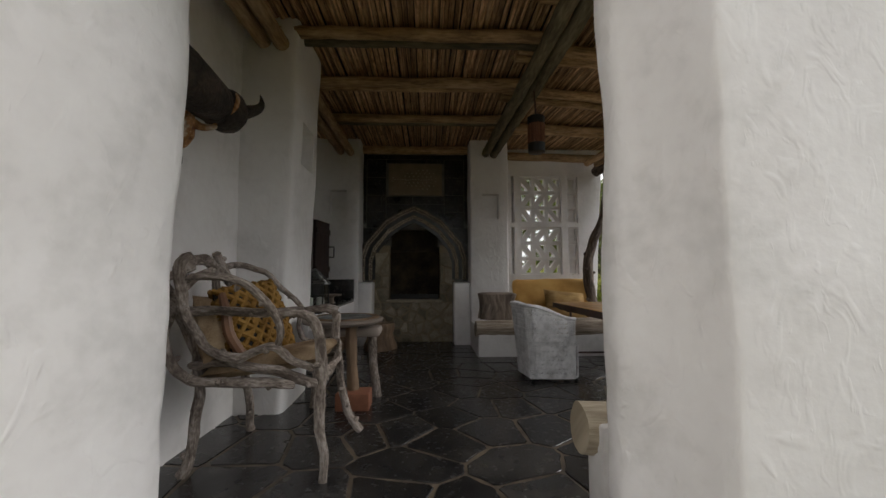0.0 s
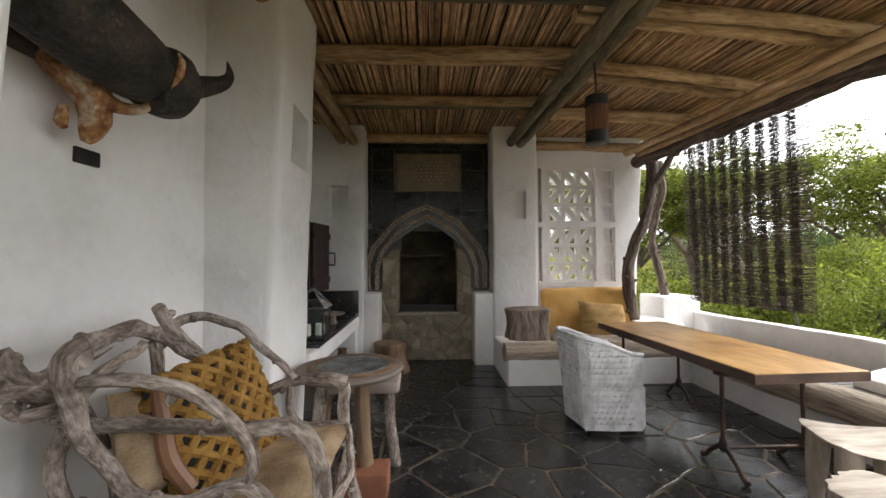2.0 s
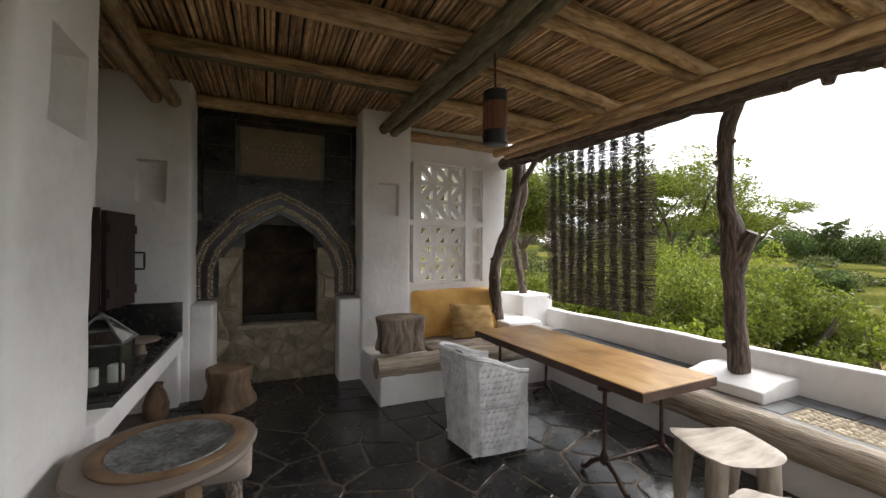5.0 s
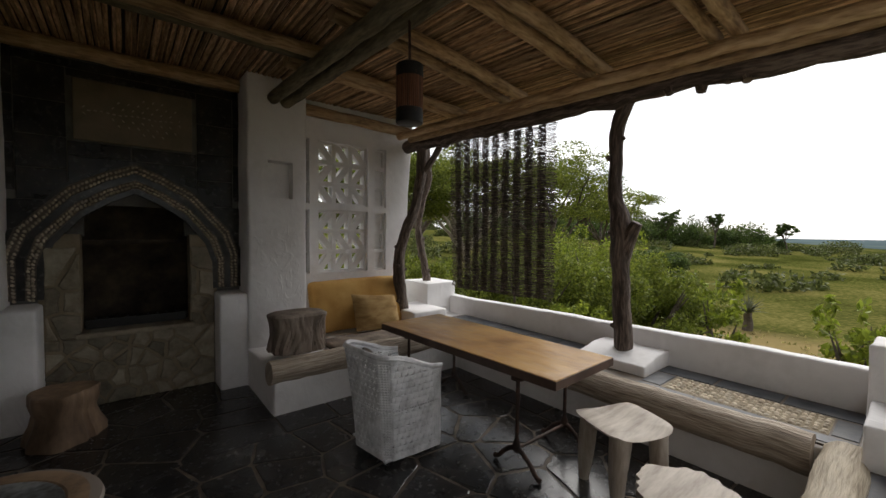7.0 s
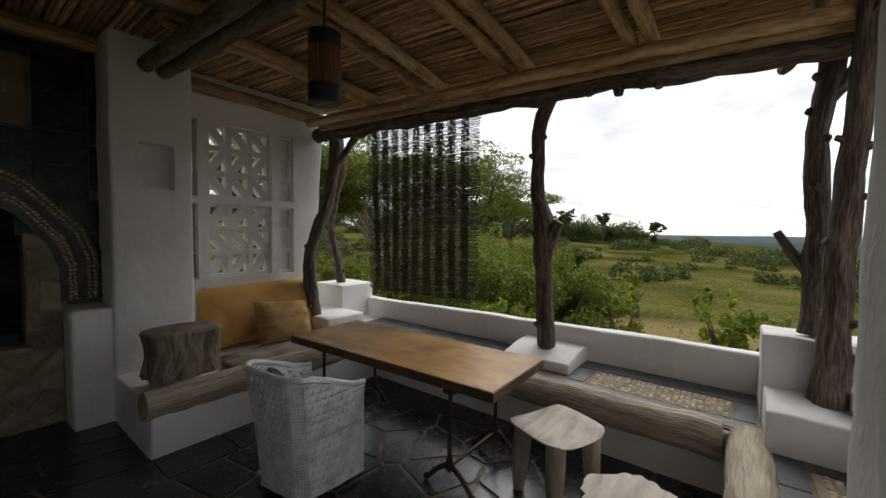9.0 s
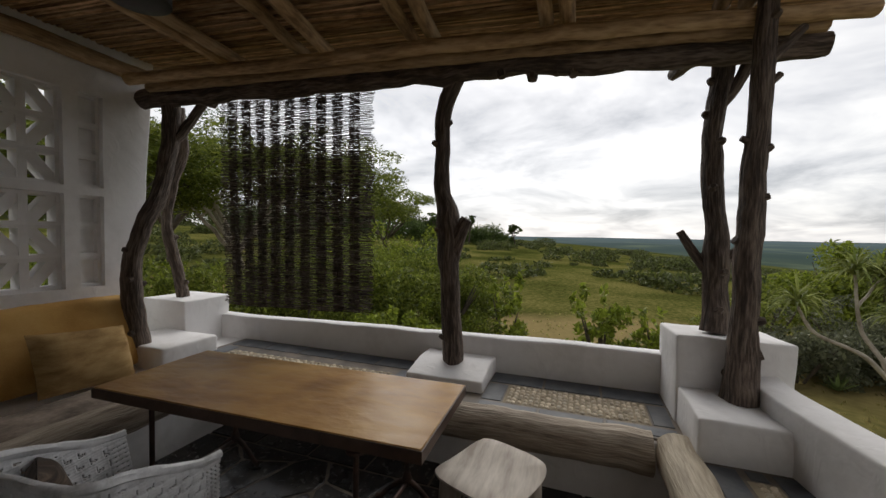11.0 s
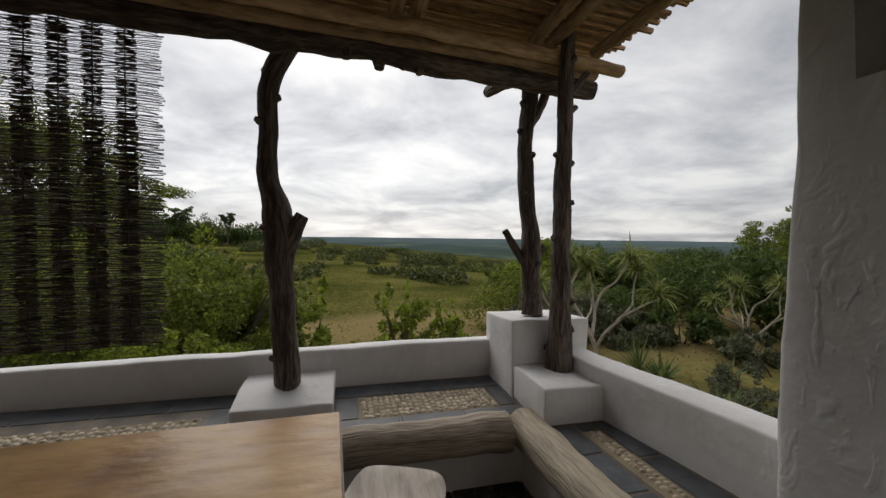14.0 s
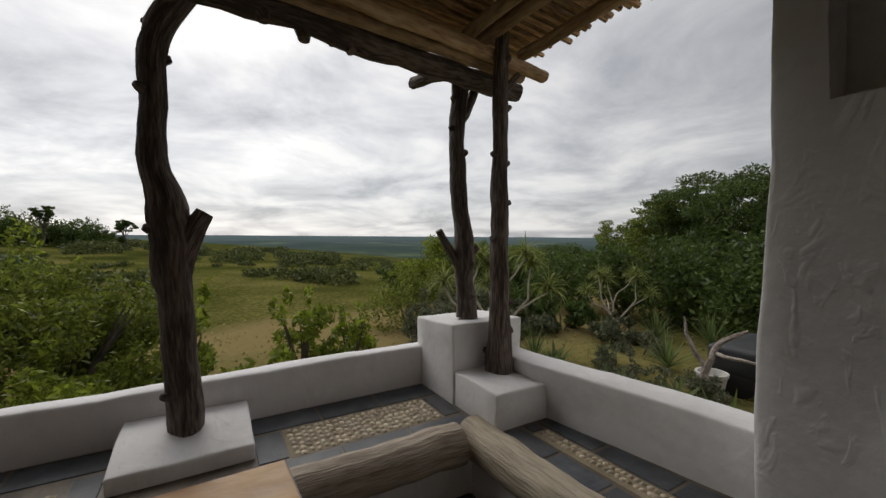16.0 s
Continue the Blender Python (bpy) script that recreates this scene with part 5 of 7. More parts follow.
# ---------------------------------------------------------------- driftwood armchair
dc = thing("driftwood_armchair", (-0.7, 4.5, 0), "armchair of twisted grey driftwood branches against the white wall", "armchair")
Ys, Yn = 4.10, 4.92
BOUGHS = [
    ("front_leg", [(-0.315, 4.09, 0), (-0.32, 4.085, 0.25), (-0.325, 4.085, 0.50), (-0.345, 4.085, 0.78), (-0.38, 4.09, 0.885), (-0.46, 4.095, 0.905)], [0.030, 0.032, 0.034, 0.037, 0.038, 0.034]),
    ("front_leg", [(-0.225, 4.89, 0), (-0.30, 4.89, 0.12), (-0.355, 4.90, 0.27), (-0.365, 4.90, 0.42), (-0.385, 4.90, 0.60), (-0.385, 4.90, 0.84)], [0.034, 0.034, 0.034, 0.032, 0.032, 0.036]),
    ("back_leg", [(-1.125, 4.20, 0), (-1.05, 4.19, 0.26), (-1.03, 4.18, 0.5), (-1.05, 4.2, 0.80)], [0.040, 0.038, 0.036, 0.036]),
    ("back_leg", [(-1.025, 4.96, 0), (-1.03, 4.95, 0.28), (-1.06, 4.92, 0.55), (-1.05, 4.90, 0.95)], [0.034, 0.032, 0.032, 0.030]),
    ("arm", [(-0.42, 4.095, 0.905), (-0.58, 4.10, 0.90), (-0.87, 4.12, 0.91), (-1.10, 4.13, 0.93), (-1.17, 4.10, 0.99)], [0.036, 0.029, 0.029, 0.034, 0.028]),
    ("arm", [(-0.375, 4.90, 0.85), (-0.48, 4.91, 0.88), (-0.60, 4.92, 0.865), (-0.75, 4.92, 0.80), (-0.88, 4.92, 0.85), (-1.05, 4.88, 0.97)], [0.040, 0.036, 0.032, 0.038, 0.032, 0.028]),
    ("side_loop", [(-0.955, 4.12, 1.255), (-1.00, 4.08, 1.19), (-1.012, 4.07, 1.02), (-0.985, 4.06, 0.83), (-0.92, 4.06, 0.715), (-0.78, 4.06, 0.675), (-0.66, 4.06, 0.70), (-0.57, 4.065, 0.715), (-0.46, 4.07, 0.65), (-0.37, 4.08, 0.605)], [0.032, 0.035, 0.033, 0.033, 0.032, 0.031, 0.029, 0.028, 0.026, 0.024]),
    ("side_curve", [(-1.05, 4.14, 1.03), (-0.95, 4.11, 1.10), (-0.78, 4.09, 1.10), (-0.64, 4.075, 1.02), (-0.545, 4.07, 0.88), (-0.53, 4.07, 0.80), (-0.56, 4.075, 0.73)], [0.024, 0.027, 0.028, 0.028, 0.029, 0.028, 0.022]),
    ("rear_loop", [(-1.12, 4.14, 0.93), (-1.17, 4.12, 0.81), (-1.15, 4.10, 0.70), (-1.07, 4.08, 0.59), (-0.96, 4.07, 0.545), (-0.72, 4.06, 0.54), (-0.54, 4.06, 0.535), (-0.47, 4.07, 0.525)], [0.034, 0.035, 0.034, 0.033, 0.034, 0.034, 0.032, 0.024]),
    ("seat_rail", [(-1.06, 4.15, 0.62), (-0.93, 4.13, 0.635), (-0.69, 4.11, 0.61), (-0.47, 4.10, 0.56), (-0.35, 4.09, 0.52)], [0.026, 0.030, 0.032, 0.036, 0.034]),
    ("seat_rail", [(-0.34, 4.09, 0.55), (-0.33, 4.35, 0.55), (-0.35, 4.65, 0.56), (-0.38, 4.90, 0.57)], [0.032, 0.028, 0.028, 0.030]),
    ("seat_rail", [(-1.06, 4.92, 0.56), (-0.7, 4.91, 0.56), (-0.37, 4.89, 0.57)], 0.028),
    ("seat_rail", [(-1.04, 4.16, 0.58), (-1.07, 4.55, 0.57), (-1.06, 4.92, 0.56)], 0.028),
    ("back_branch", [(-1.18, 4.03, 1.24), (-1.15, 4.10, 1.10), (-1.13, 4.21, 0.94), (-1.09, 4.30, 0.72), (-1.04, 4.36, 0.56)], [0.046, 0.045, 0.040, 0.036, 0.030]),
    ("back_branch", [(-1.11, 4.68, 1.26), (-1.10, 4.74, 1.18), (-1.08, 4.81, 1.10), (-1.05, 4.90, 0.98), (-1.03, 4.92, 0.80)], [0.036, 0.035, 0.032, 0.028, 0.026]),
    ("top_rail", [(-0.96, 4.10, 1.21), (-1.02, 4.16, 1.235), (-1.06, 4.28, 1.235), (-1.06, 4.45, 1.215), (-1.06, 4.62, 1.14), (-1.03, 4.78, 1.03), (-0.95, 4.90, 0.93)], [0.036, 0.040, 0.036, 0.036, 0.032, 0.028, 0.025]),
    ("top_loop", [(-1.08, 4.66, 1.10), (-1.10, 4.82, 1.17), (-1.02, 4.92, 1.175), (-0.865, 4.93, 1.115), (-0.77, 4.93, 1.01), (-0.68, 4.93, 0.935), (-0.62, 4.92, 0.87)], [0.025, 0.026, 0.026, 0.025, 0.025, 0.023, 0.022]),
    ("back_branch", [(-1.16, 3.94, 1.18), (-1.16, 3.98, 1.12), (-1.15, 4.08, 1.10), (-1.14, 4.22, 1.12), (-1.10, 4.36, 1.19)], [0.030, 0.031, 0.032, 0.032, 0.028]),
    ("back_branch", [(-1.12, 4.02, 1.00), (-1.03, 4.10, 1.02), (-0.97, 4.22, 1.10), (-1.0, 4.42, 1.17)], [0.024, 0.026, 0.024, 0.020]),
    ("back_branch", [(-1.06, 4.60, 0.57), (-1.09, 4.62, 0.85), (-1.08, 4.60, 1.13)], 0.027),
    ("back_branch", [(-1.17, 4.10, 0.98), (-1.14, 4.03, 1.04)], [0.026, 0.02]),
    ("brace", [(-0.64, 4.92, 0.85), (-0.645, 4.92, 0.74), (-0.60, 4.91, 0.66), (-0.40, 4.90, 0.655)], [0.022, 0.020, 0.022, 0.020]),
    ("brace", [(-0.335, 4.12, 0.57), (-0.30, 4.5, 0.62), (-0.37, 4.86, 0.66)], 0.020)]


def fitted(q):
    """The chair is narrower at its seat than at its flared near arm, and its back stands clear of the wall."""
    x, y, z = q
    f = (y - 4.08) / 0.83
    near = 4.05 - 0.07 * sstep(0.5, 0.9, z) - 0.15 * sstep(0.88, 1.12, z)
    far = 4.76 - 0.14 * sstep(0.1, 0.85, z) - 0.02 * sstep(0.9, 1.2, z)
    return (x + 0.01 + 0.05 * sstep(-0.9, -1.17, x) * sstep(0.95, 1.15, z) * (1 - f), near + (far - near) * f, z + 0.02 * sstep(0.4, 0.9, z) - 0.055 * sstep(1.05, 1.2, z) * (1 - f))


rng = random.Random(12)
for k, (nm, pts, r) in enumerate(BOUGHS):
    slim = 0.80
    pts = [fitted(q) for q in pts]
    bough = Shape().tube(pts, [q * slim for q in r] if isinstance(r, list) else r * slim, 14, 0.018, 0.022, 0.30, 300 + k)
    # knots and snapped-off twigs
    for j in range(len(pts) - 1):
        a, b = Vector(pts[j]), Vector(pts[j + 1])
        rr = (r[j] if isinstance(r, list) else r) * slim
        if (b - a).length > 0.09 and rng.random() < 0.75:
            p = a.lerp(b, rng.uniform(0.3, 0.7))
            d = (b - a).normalized().cross(Vector((rng.uniform(-1, 1), rng.uniform(-1, 1), rng.uniform(-1, 1)))).normalized()
            L = rng.uniform(1.0, 1.35) * rr
            bough.tube([p, p + d * L * 0.7, p + d * L + (b - a).normalized() * 0.006], [rr * 0.85, rr * 0.62, rr * 0.34], 9, 0.01, 0, 0.25, 500 + k * 9 + j)
    part(nm, bough, DRIFT, dc)
sc_ = thing("chair_seat_cushion", (-0.68, 4.5, 0.42), "flat beige straw-weave seat cushion on the armchair", "cushion")
part("cover", cushion((0.58, 0.11, 0.66), 0.35, 16, pose(-0.66, 4.34, 0.62, 82, 0, 90)), STRAW, sc_)
kc = thing("knotted_cushion", (-0.8, 4.55, 0.5), "mustard knotted cushion with black diamond spots", "cushion")
CM = pose(-0.80, 4.315, 0.84, -20, -6, 74)
part("cover", cushion((0.49, 0.15, 0.47), 0.45, 20, CM), BLACKFAB, kc, "black fabric showing between the cords")
cords = Shape()


def on_cushion(a, b, side=-1, lift=0.006):
    """A place on the cushion's face, a and b from -1 to 1."""
    k = max(0.0, (1 - abs(a) ** 3) * (1 - abs(b) ** 3)) ** 0.45
    return CM @ Vector((a * 0.245, side * (0.075 * k + lift), b * 0.235))


N = 6
for side in (-1, 1):
    for d in range(-N, N + 1):
        for s in (1, -1):
            pts = []
            for i in range(25):
                a = -1 + 2 * i / 24
                b = s * a + 2 * d / (N * 0.62) * 0.62
                if abs(b) <= 1:
                    pts.append(on_cushion(a, b, side))
            if len(pts) > 2:
                cords.tube(pts, 0.0175, 6, 0.04, 0, 0.15, d + 40)
for i in range(9):
    for j in range(9):
        if (i + j) % 2 == 0:
            a, b = -0.92 + i * 0.23, -0.92 + j * 0.23
            cords.tube([on_cushion(a - 0.06, b, -1, 0.008), on_cushion(a + 0.06, b, -1, 0.008)], 0.016, 6, 0.02, 0, 0.2, i + j)
tagged(part("cord_net", cords, MUSTARD, kc, "mustard knotted cords"), kind="stuff")
bo = thing("bolster_cushion", (-1.0, 4.4, 0.5), "ribbed beige bolster cushion behind the knotted one", "cushion")
part("cover", cushion((0.36, 0.17, 0.38), 0.5, 14, pose(-0.93, 4.20, 0.82, -18, 4, 72)), STRAW, bo)
part("strap", Shape().tube([(-0.90, 4.10, 1.02), (-0.86, 4.07, 0.93), (-0.83, 4.06, 0.80), (-0.77, 4.08, 0.69)], [0.02, 0.028, 0.03, 0.028], 8, 0.03), LEATHER, bo, "brown leather strap")

# ---------------------------------------------------------------- wall trophy and its plate
trophy = thing("horn_trophy", (-1.30, 4.1, 2.25), "dark heavy horn trophy on a stained bone skull on the wall", "wall trophy")
part("horn_boss", Shape().tube([(-1.24, 3.66, 2.37), (-1.15, 3.83, 2.295), (-1.10, 3.94, 2.245), (-1.06, 4.065, 2.20), (-1.035, 4.20, 2.172), (-1.03, 4.25, 2.165)], [0.10, 0.135, 0.142, 0.138, 0.128, 0.105], 40, 0.014, 0.005, 0.10, 5), HORN, trophy, "rough dark brown horn boss")
part("horn_collar", Shape().tube([(-1.032, 4.215, 2.165), (-1.03, 4.235, 2.163), (-1.025, 4.27, 2.162), (-1.02, 4.32, 2.165), (-1.012, 4.36, 2.172), (-1.006, 4.378, 2.178)], [0.090, 0.128, 0.140, 0.138, 0.105, 0.06], 32, 0.010, 0.002, 0.07, 16), HORN, trophy, "thick dark rim of the boss")
part("horn_tip", Shape().tube([(-1.012, 4.36, 2.18), (-1.00, 4.42, 2.205), (-0.985, 4.55, 2.27), (-0.968, 4.64, 2.325), (-0.957, 4.678, 2.375), (-0.955, 4.672, 2.41), (-0.955, 4.650, 2.437)], [0.062, 0.053, 0.042, 0.033, 0.023, 0.013, 0.003], 18, 0.015, 0.0, 0.02, 6), HORN, trophy, "smooth black curling horn tip")
skl = Shape().tube([(-1.295, 4.06, 2.22), (-1.23, 4.12, 2.15), (-1.18, 4.15, 2.06), (-1.185, 4.17, 1.985), (-1.20, 4.168, 1.92), (-1.21, 4.165, 1.885)], [0.055, 0.082, 0.062, 0.046, 0.034, 0.014], 22, 0.010, 0.010, 0.42, 7)
skl.tube([(-1.16, 4.13, 2.10), (-1.135, 4.12, 2.03), (-1.16, 4.13, 1.985)], [0.022, 0.026, 0.012], 10, 0.01, 0.004, 0.4, 17)
skl.tube([(-1.23, 4.10, 1.99), (-1.225, 4.09, 1.94), (-1.22, 4.10, 1.915)], [0.018, 0.024, 0.010], 10, 0.01, 0.004, 0.4, 18)
part("skull", skl, BONE, trophy, "orange-stained weathered bone skull")
part("jaw_bone", Shape().tube([(-1.17, 4.16, 2.05), (-1.12, 4.205, 2.028), (-1.065, 4.235, 2.035), (-1.00, 4.23, 2.075), (-0.93, 4.215, 2.12), (-0.90, 4.205, 2.19), (-0.91, 4.205, 2.24)], [0.040, 0.026, 0.020, 0.017, 0.014, 0.012, 0.004], 12, 0.010, 0.006, 0.35, 8), BONE, trophy, "pale curved bone under the boss")
part("wall_mount", plastered((-1.32, 3.98, 2.14), (-1.24, 4.14, 2.32), r=0.02, amp=0.004, step=0.04), SHUTTER, trophy, "dark wooden mount against the wall")
lp = thing("label_plate", (-1.30, 4.24, 1.85), "small dark blank metal label plate below the trophy", "plate")
part("plate", plastered((-1.318, 4.232, 1.833), (-1.298, 4.344, 1.893), r=0.004, amp=0, step=0.05), BLACKMET, lp)

# ---------------------------------------------------------------- hanging lantern
hl = thing("hanging_lantern", (1.385, 5.74, 2.37), "cylindrical dark reed lantern hanging from the beam", "pendant lamp")
part("rod", Shape().tube([(1.385, 5.74, 2.75), (1.36, 5.71, 3.03)], 0.009, 8), IRON, hl, "thin rusty rod")
for z0, z1 in ((2.375, 2.475), (2.665, 2.755)):
    part("band", Shape().lathe([(0.078, z0), (0.088, z0 + 0.006), (0.088, z1 - 0.006), (0.078, z1)], 32, (1.385, 5.74, 0)), BLACKMET, hl, "dark metal band")
rd = Shape()
for i in range(38):
    a = 2 * math.pi * i / 38
    rd.tube([(1.385 + 0.081 * math.cos(a), 5.74 + 0.081 * math.sin(a), 2.44), (1.385 + 0.081 * math.cos(a), 5.74 + 0.081 * math.sin(a), 2.70)], 0.0068, 6, 0.2, 0, 0.1, i)
tagged(part("reeds", rd, LAMPWOOD, hl, "red-brown upright reeds"), kind="stuff")

# ---------------------------------------------------------------- in the recess
sd = thing("cupboard_shutter", (-1.34, 7.8, 1.07), "dark red-brown wooden cupboard shutter standing open with an iron handle", "shutter")
SM = pose(-1.38, 7.55, 0, 0, 0, -8.4)
for i in range(3):
    b_ = Shape(); b_.box((-0.02, 0.004 + i * 0.168, 1.07), (0.02, 0.166 + i * 0.168, 1.93), 0, SM)
    part("board", b_, SHUTTER, sd)
for z0 in (1.17, 1.74):
    b_ = Shape(); b_.box((0.02, 0.01, z0), (0.038, 0.50, z0 + 0.08), 0, SM)
    part("batten", b_, SHUTTER, sd)
part("handle", Shape().tube([SM @ Vector(p) for p in ((0.02, 0.49, 1.56), (0.10, 0.50, 1.56), (0.10, 0.50, 1.40), (0.02, 0.49, 1.40))], 0.010, 8, 0.03, straight=True), BLACKMET, sd, "black iron handle")
hg = Shape(); hg.box((-0.25, -0.02, 1.05), (-0.02, 0.02, 1.95), 0, pose(-1.38, 7.53, 0))
part("hinge_stile", hg, SHUTTER, sd)
gl = thing("glass_lantern", (-1.05, 6.45, 0.735), "glass candle lantern with a dark frame on the counter", "lantern")
gx, gy = -1.05, 6.45
for dx in (-0.13, 0.13):
    for dy in (-0.13, 0.13):
        part("corner_post", Shape().tube([(gx + dx, gy + dy, 0.735), (gx + dx, gy + dy, 1.02)], 0.008, 6), BLACKMET, gl)
part("base", plastered((gx - 0.15, gy - 0.15, 0.735), (gx + 0.15, gy + 0.15, 0.755), r=0.004, amp=0), BLACKMET, gl)
for a, b in (((-0.13, -0.131), (0.13, -0.127)), ((-0.13, 0.127), (0.13, 0.131)), ((-0.131, -0.13), (-0.127, 0.13)), ((0.127, -0.13), (0.131, 0.13))):
    g = Shape(); g.box((gx + a[0], gy + a[1], 0.756), (gx + b[0], gy + b[1], 1.02))
    pane = part("pane", g, GLASS, gl, "clear glass pane"); pane.visible_shadow = False
rf = Shape()
rf.add([(gx - .15, gy - .15, 1.02), (gx + .15, gy - .15, 1.02), (gx + .15, gy + .15, 1.02), (gx - .15, gy + .15, 1.02), (gx - .03, gy - .03, 1.17), (gx + .03, gy - .03, 1.17), (gx + .03, gy + .03, 1.17), (gx - .03, gy + .03, 1.17)],
       [(0, 1, 5, 4), (1, 2, 6, 5), (2, 3, 7, 6), (3, 0, 4, 7), (4, 5, 6, 7), (3, 2, 1, 0)])
roof = part("roof", rf, GLASS, gl, "sloping glass roof panes", sharp=20)
roof.visible_shadow = False
for dx, dy in ((-1, -1), (1, -1), (1, 1), (-1, 1)):
    part("roof_bar", Shape().tube([(gx + dx * .15, gy + dy * .15, 1.02), (gx + dx * .03, gy + dy * .03, 1.17)], 0.007, 6), METAL, gl, "grey metal glazing bar")
for a, b in (((-1, -1), (1, -1)), ((1, -1), (1, 1)), ((1, 1), (-1, 1)), ((-1, 1), (-1, -1))):
    part("eave_bar", Shape().tube([(gx + a[0] * .14, gy + a[1] * .14, 1.022), (gx + b[0] * .14, gy + b[1] * .14, 1.022)], 0.009, 6), METAL, gl, "grey metal glazing bar")
part("finial", Shape().lathe([(0.035, 1.165), (0.04, 1.175), (0.02, 1.19), (0.008, 1.205)], 16, (gx, gy, 0)), METAL, gl)
for k, (dx, dy) in enumerate(((-0.05, -0.02), (0.06, 0.04))):
    c = thing("candle", (gx + dx, gy + dy, 0.756), "short white pillar candle inside the glass lantern", "candle", "candles")
    wax = part("wax", Shape().lathe([(0.040, 0), (0.042, 0.004), (0.042, 0.10), (0.036, 0.106), (0.01, 0.10)], 24, (gx + dx, gy + dy, 0.756)), CANDLE, c)
    part("wick", Shape().tube([(gx + dx, gy + dy, 0.855), (gx + dx, gy + dy, 0.872)], 0.0015, 5), BLACKFAB, wax)
ws = thing("wooden_stand", (-1.0, 7.3, 0.735), "small round wooden pedestal stand on the slate counter", "stand")
part("plate", Shape().lathe([(0.13, 0.835), (0.14, 0.842), (0.14, 0.855), (0.13, 0.86)], 36, (-1.06, 7.3, 0)), CARVED, ws)
part("stem", Shape().lathe([(0.05, 0.735), (0.035, 0.77), (0.035, 0.81), (0.06, 0.836)], 20, (-1.06, 7.3, 0)), CARVED, ws)
jug = thing("wooden_jug", (-1.05, 7.72, 0), "brown wooden jug under the counter", "jug")
part("body", Shape().lathe([(0.06, 0), (0.10, 0.05), (0.105, 0.16), (0.07, 0.27), (0.05, 0.32), (0.06, 0.35), (0.05, 0.35)], 24, (-1.04, 7.72, 0)), STUMPW, jug)
part("handle", Shape().tube([(-1.0, 7.66, 0.33), (-0.94, 7.60, 0.28), (-0.95, 7.62, 0.16), (-0.99, 7.66, 0.12)], 0.012, 8, 0.03), STUMPW, jug)

# ---------------------------------------------------------------- twig blind
bl = thing("twig_blind", (3.5, 6.95, 0.95), "dark woven twig blind hanging from the eave log", "blind")
rng = random.Random(8)
tw = Shape()
Y0, Y1 = 6.13, 7.77
PITCH = (Y1 - Y0) / 9.9
band_y = [Y1 - PITCH * (0.82 + k) for k in range(9)]
BX = lambda y, z: 3.53 - 0.03 * (y - 6.9) + 0.02 * math.sin(y * 5 + z) * (2.95 - z) * 0.6
SAG = lambda y, z: 0.010 * math.sin(y * 3.1) + 0.006 * math.sin(y * 7.7 + z * 4)
z = 0.93
while z < 2.93:
    flare = 0.05 * (z - 0.95) / 2
    pts, k = [], 22
    for i in range(k + 1):
        y = Y0 + (Y1 - Y0 + flare) * i / k
        pts.append((BX(y, z) + rng.uniform(-.004, .004), y + (rng.uniform(-.022, .022) if i in (0, k) else 0), z + rng.uniform(-.0055, .0055) + SAG(y, z)))
    tw.tube(pts, rng.uniform(0.0030, 0.0050), 4, 1.0, 0, 0, 0, False, straight=True)
    thin = [(px_ + rng.uniform(-.004, .004), py_, pz_ + 0.0075 + rng.uniform(-.004, .004)) for px_, py_, pz_ in pts]
    tw.tube(thin, rng.uniform(0.0010, 0.0019), 4, 1.0, 0, 0, 0, False, straight=True)
    for by in band_y:
        by += flare * (by - Y0) / (Y1 - Y0)
        for q in range(3):
            wid, zz = 0.052 + rng.uniform(-.010, .008), z + 0.0145 * (q + rng.uniform(-.5, .5)) / 3
            mid = rng.uniform(-.5, .5) * wid
            tw.tube([(BX(by, z) + rng.uniform(-.010, .010), by - wid, zz + SAG(by, z) + rng.uniform(-.004, .004)), (BX(by, z) + rng.uniform(-.010, .010), by + mid, zz + SAG(by, z) + rng.uniform(-.004, .004)), (BX(by, z) + rng.uniform(-.010, .010), by + wid, zz + SAG(by, z) + rng.uniform(-.004, .004))],
                    rng.uniform(.0026, .0042), 4, 1.0, 0, 0, 0, False, straight=True)
    z += rng.uniform(0.0130, 0.0185)
tagged(part("twig_weave", tw, TWIG, bl, "thin dark twigs laid level", smooth=False), kind="stuff")
for i, by in enumerate(band_y):
    part("cord", Shape().tube([(BX(by, 0.95) - 0.006, by, 0.94), (BX(by, 2) - 0.006, by + 0.01, 2.0), (3.53, by, 2.96)], 0.004, 5, 0.3), TWIG, bl)

# ---------------------------------------------------------------- pierced blocks in the lattice wall


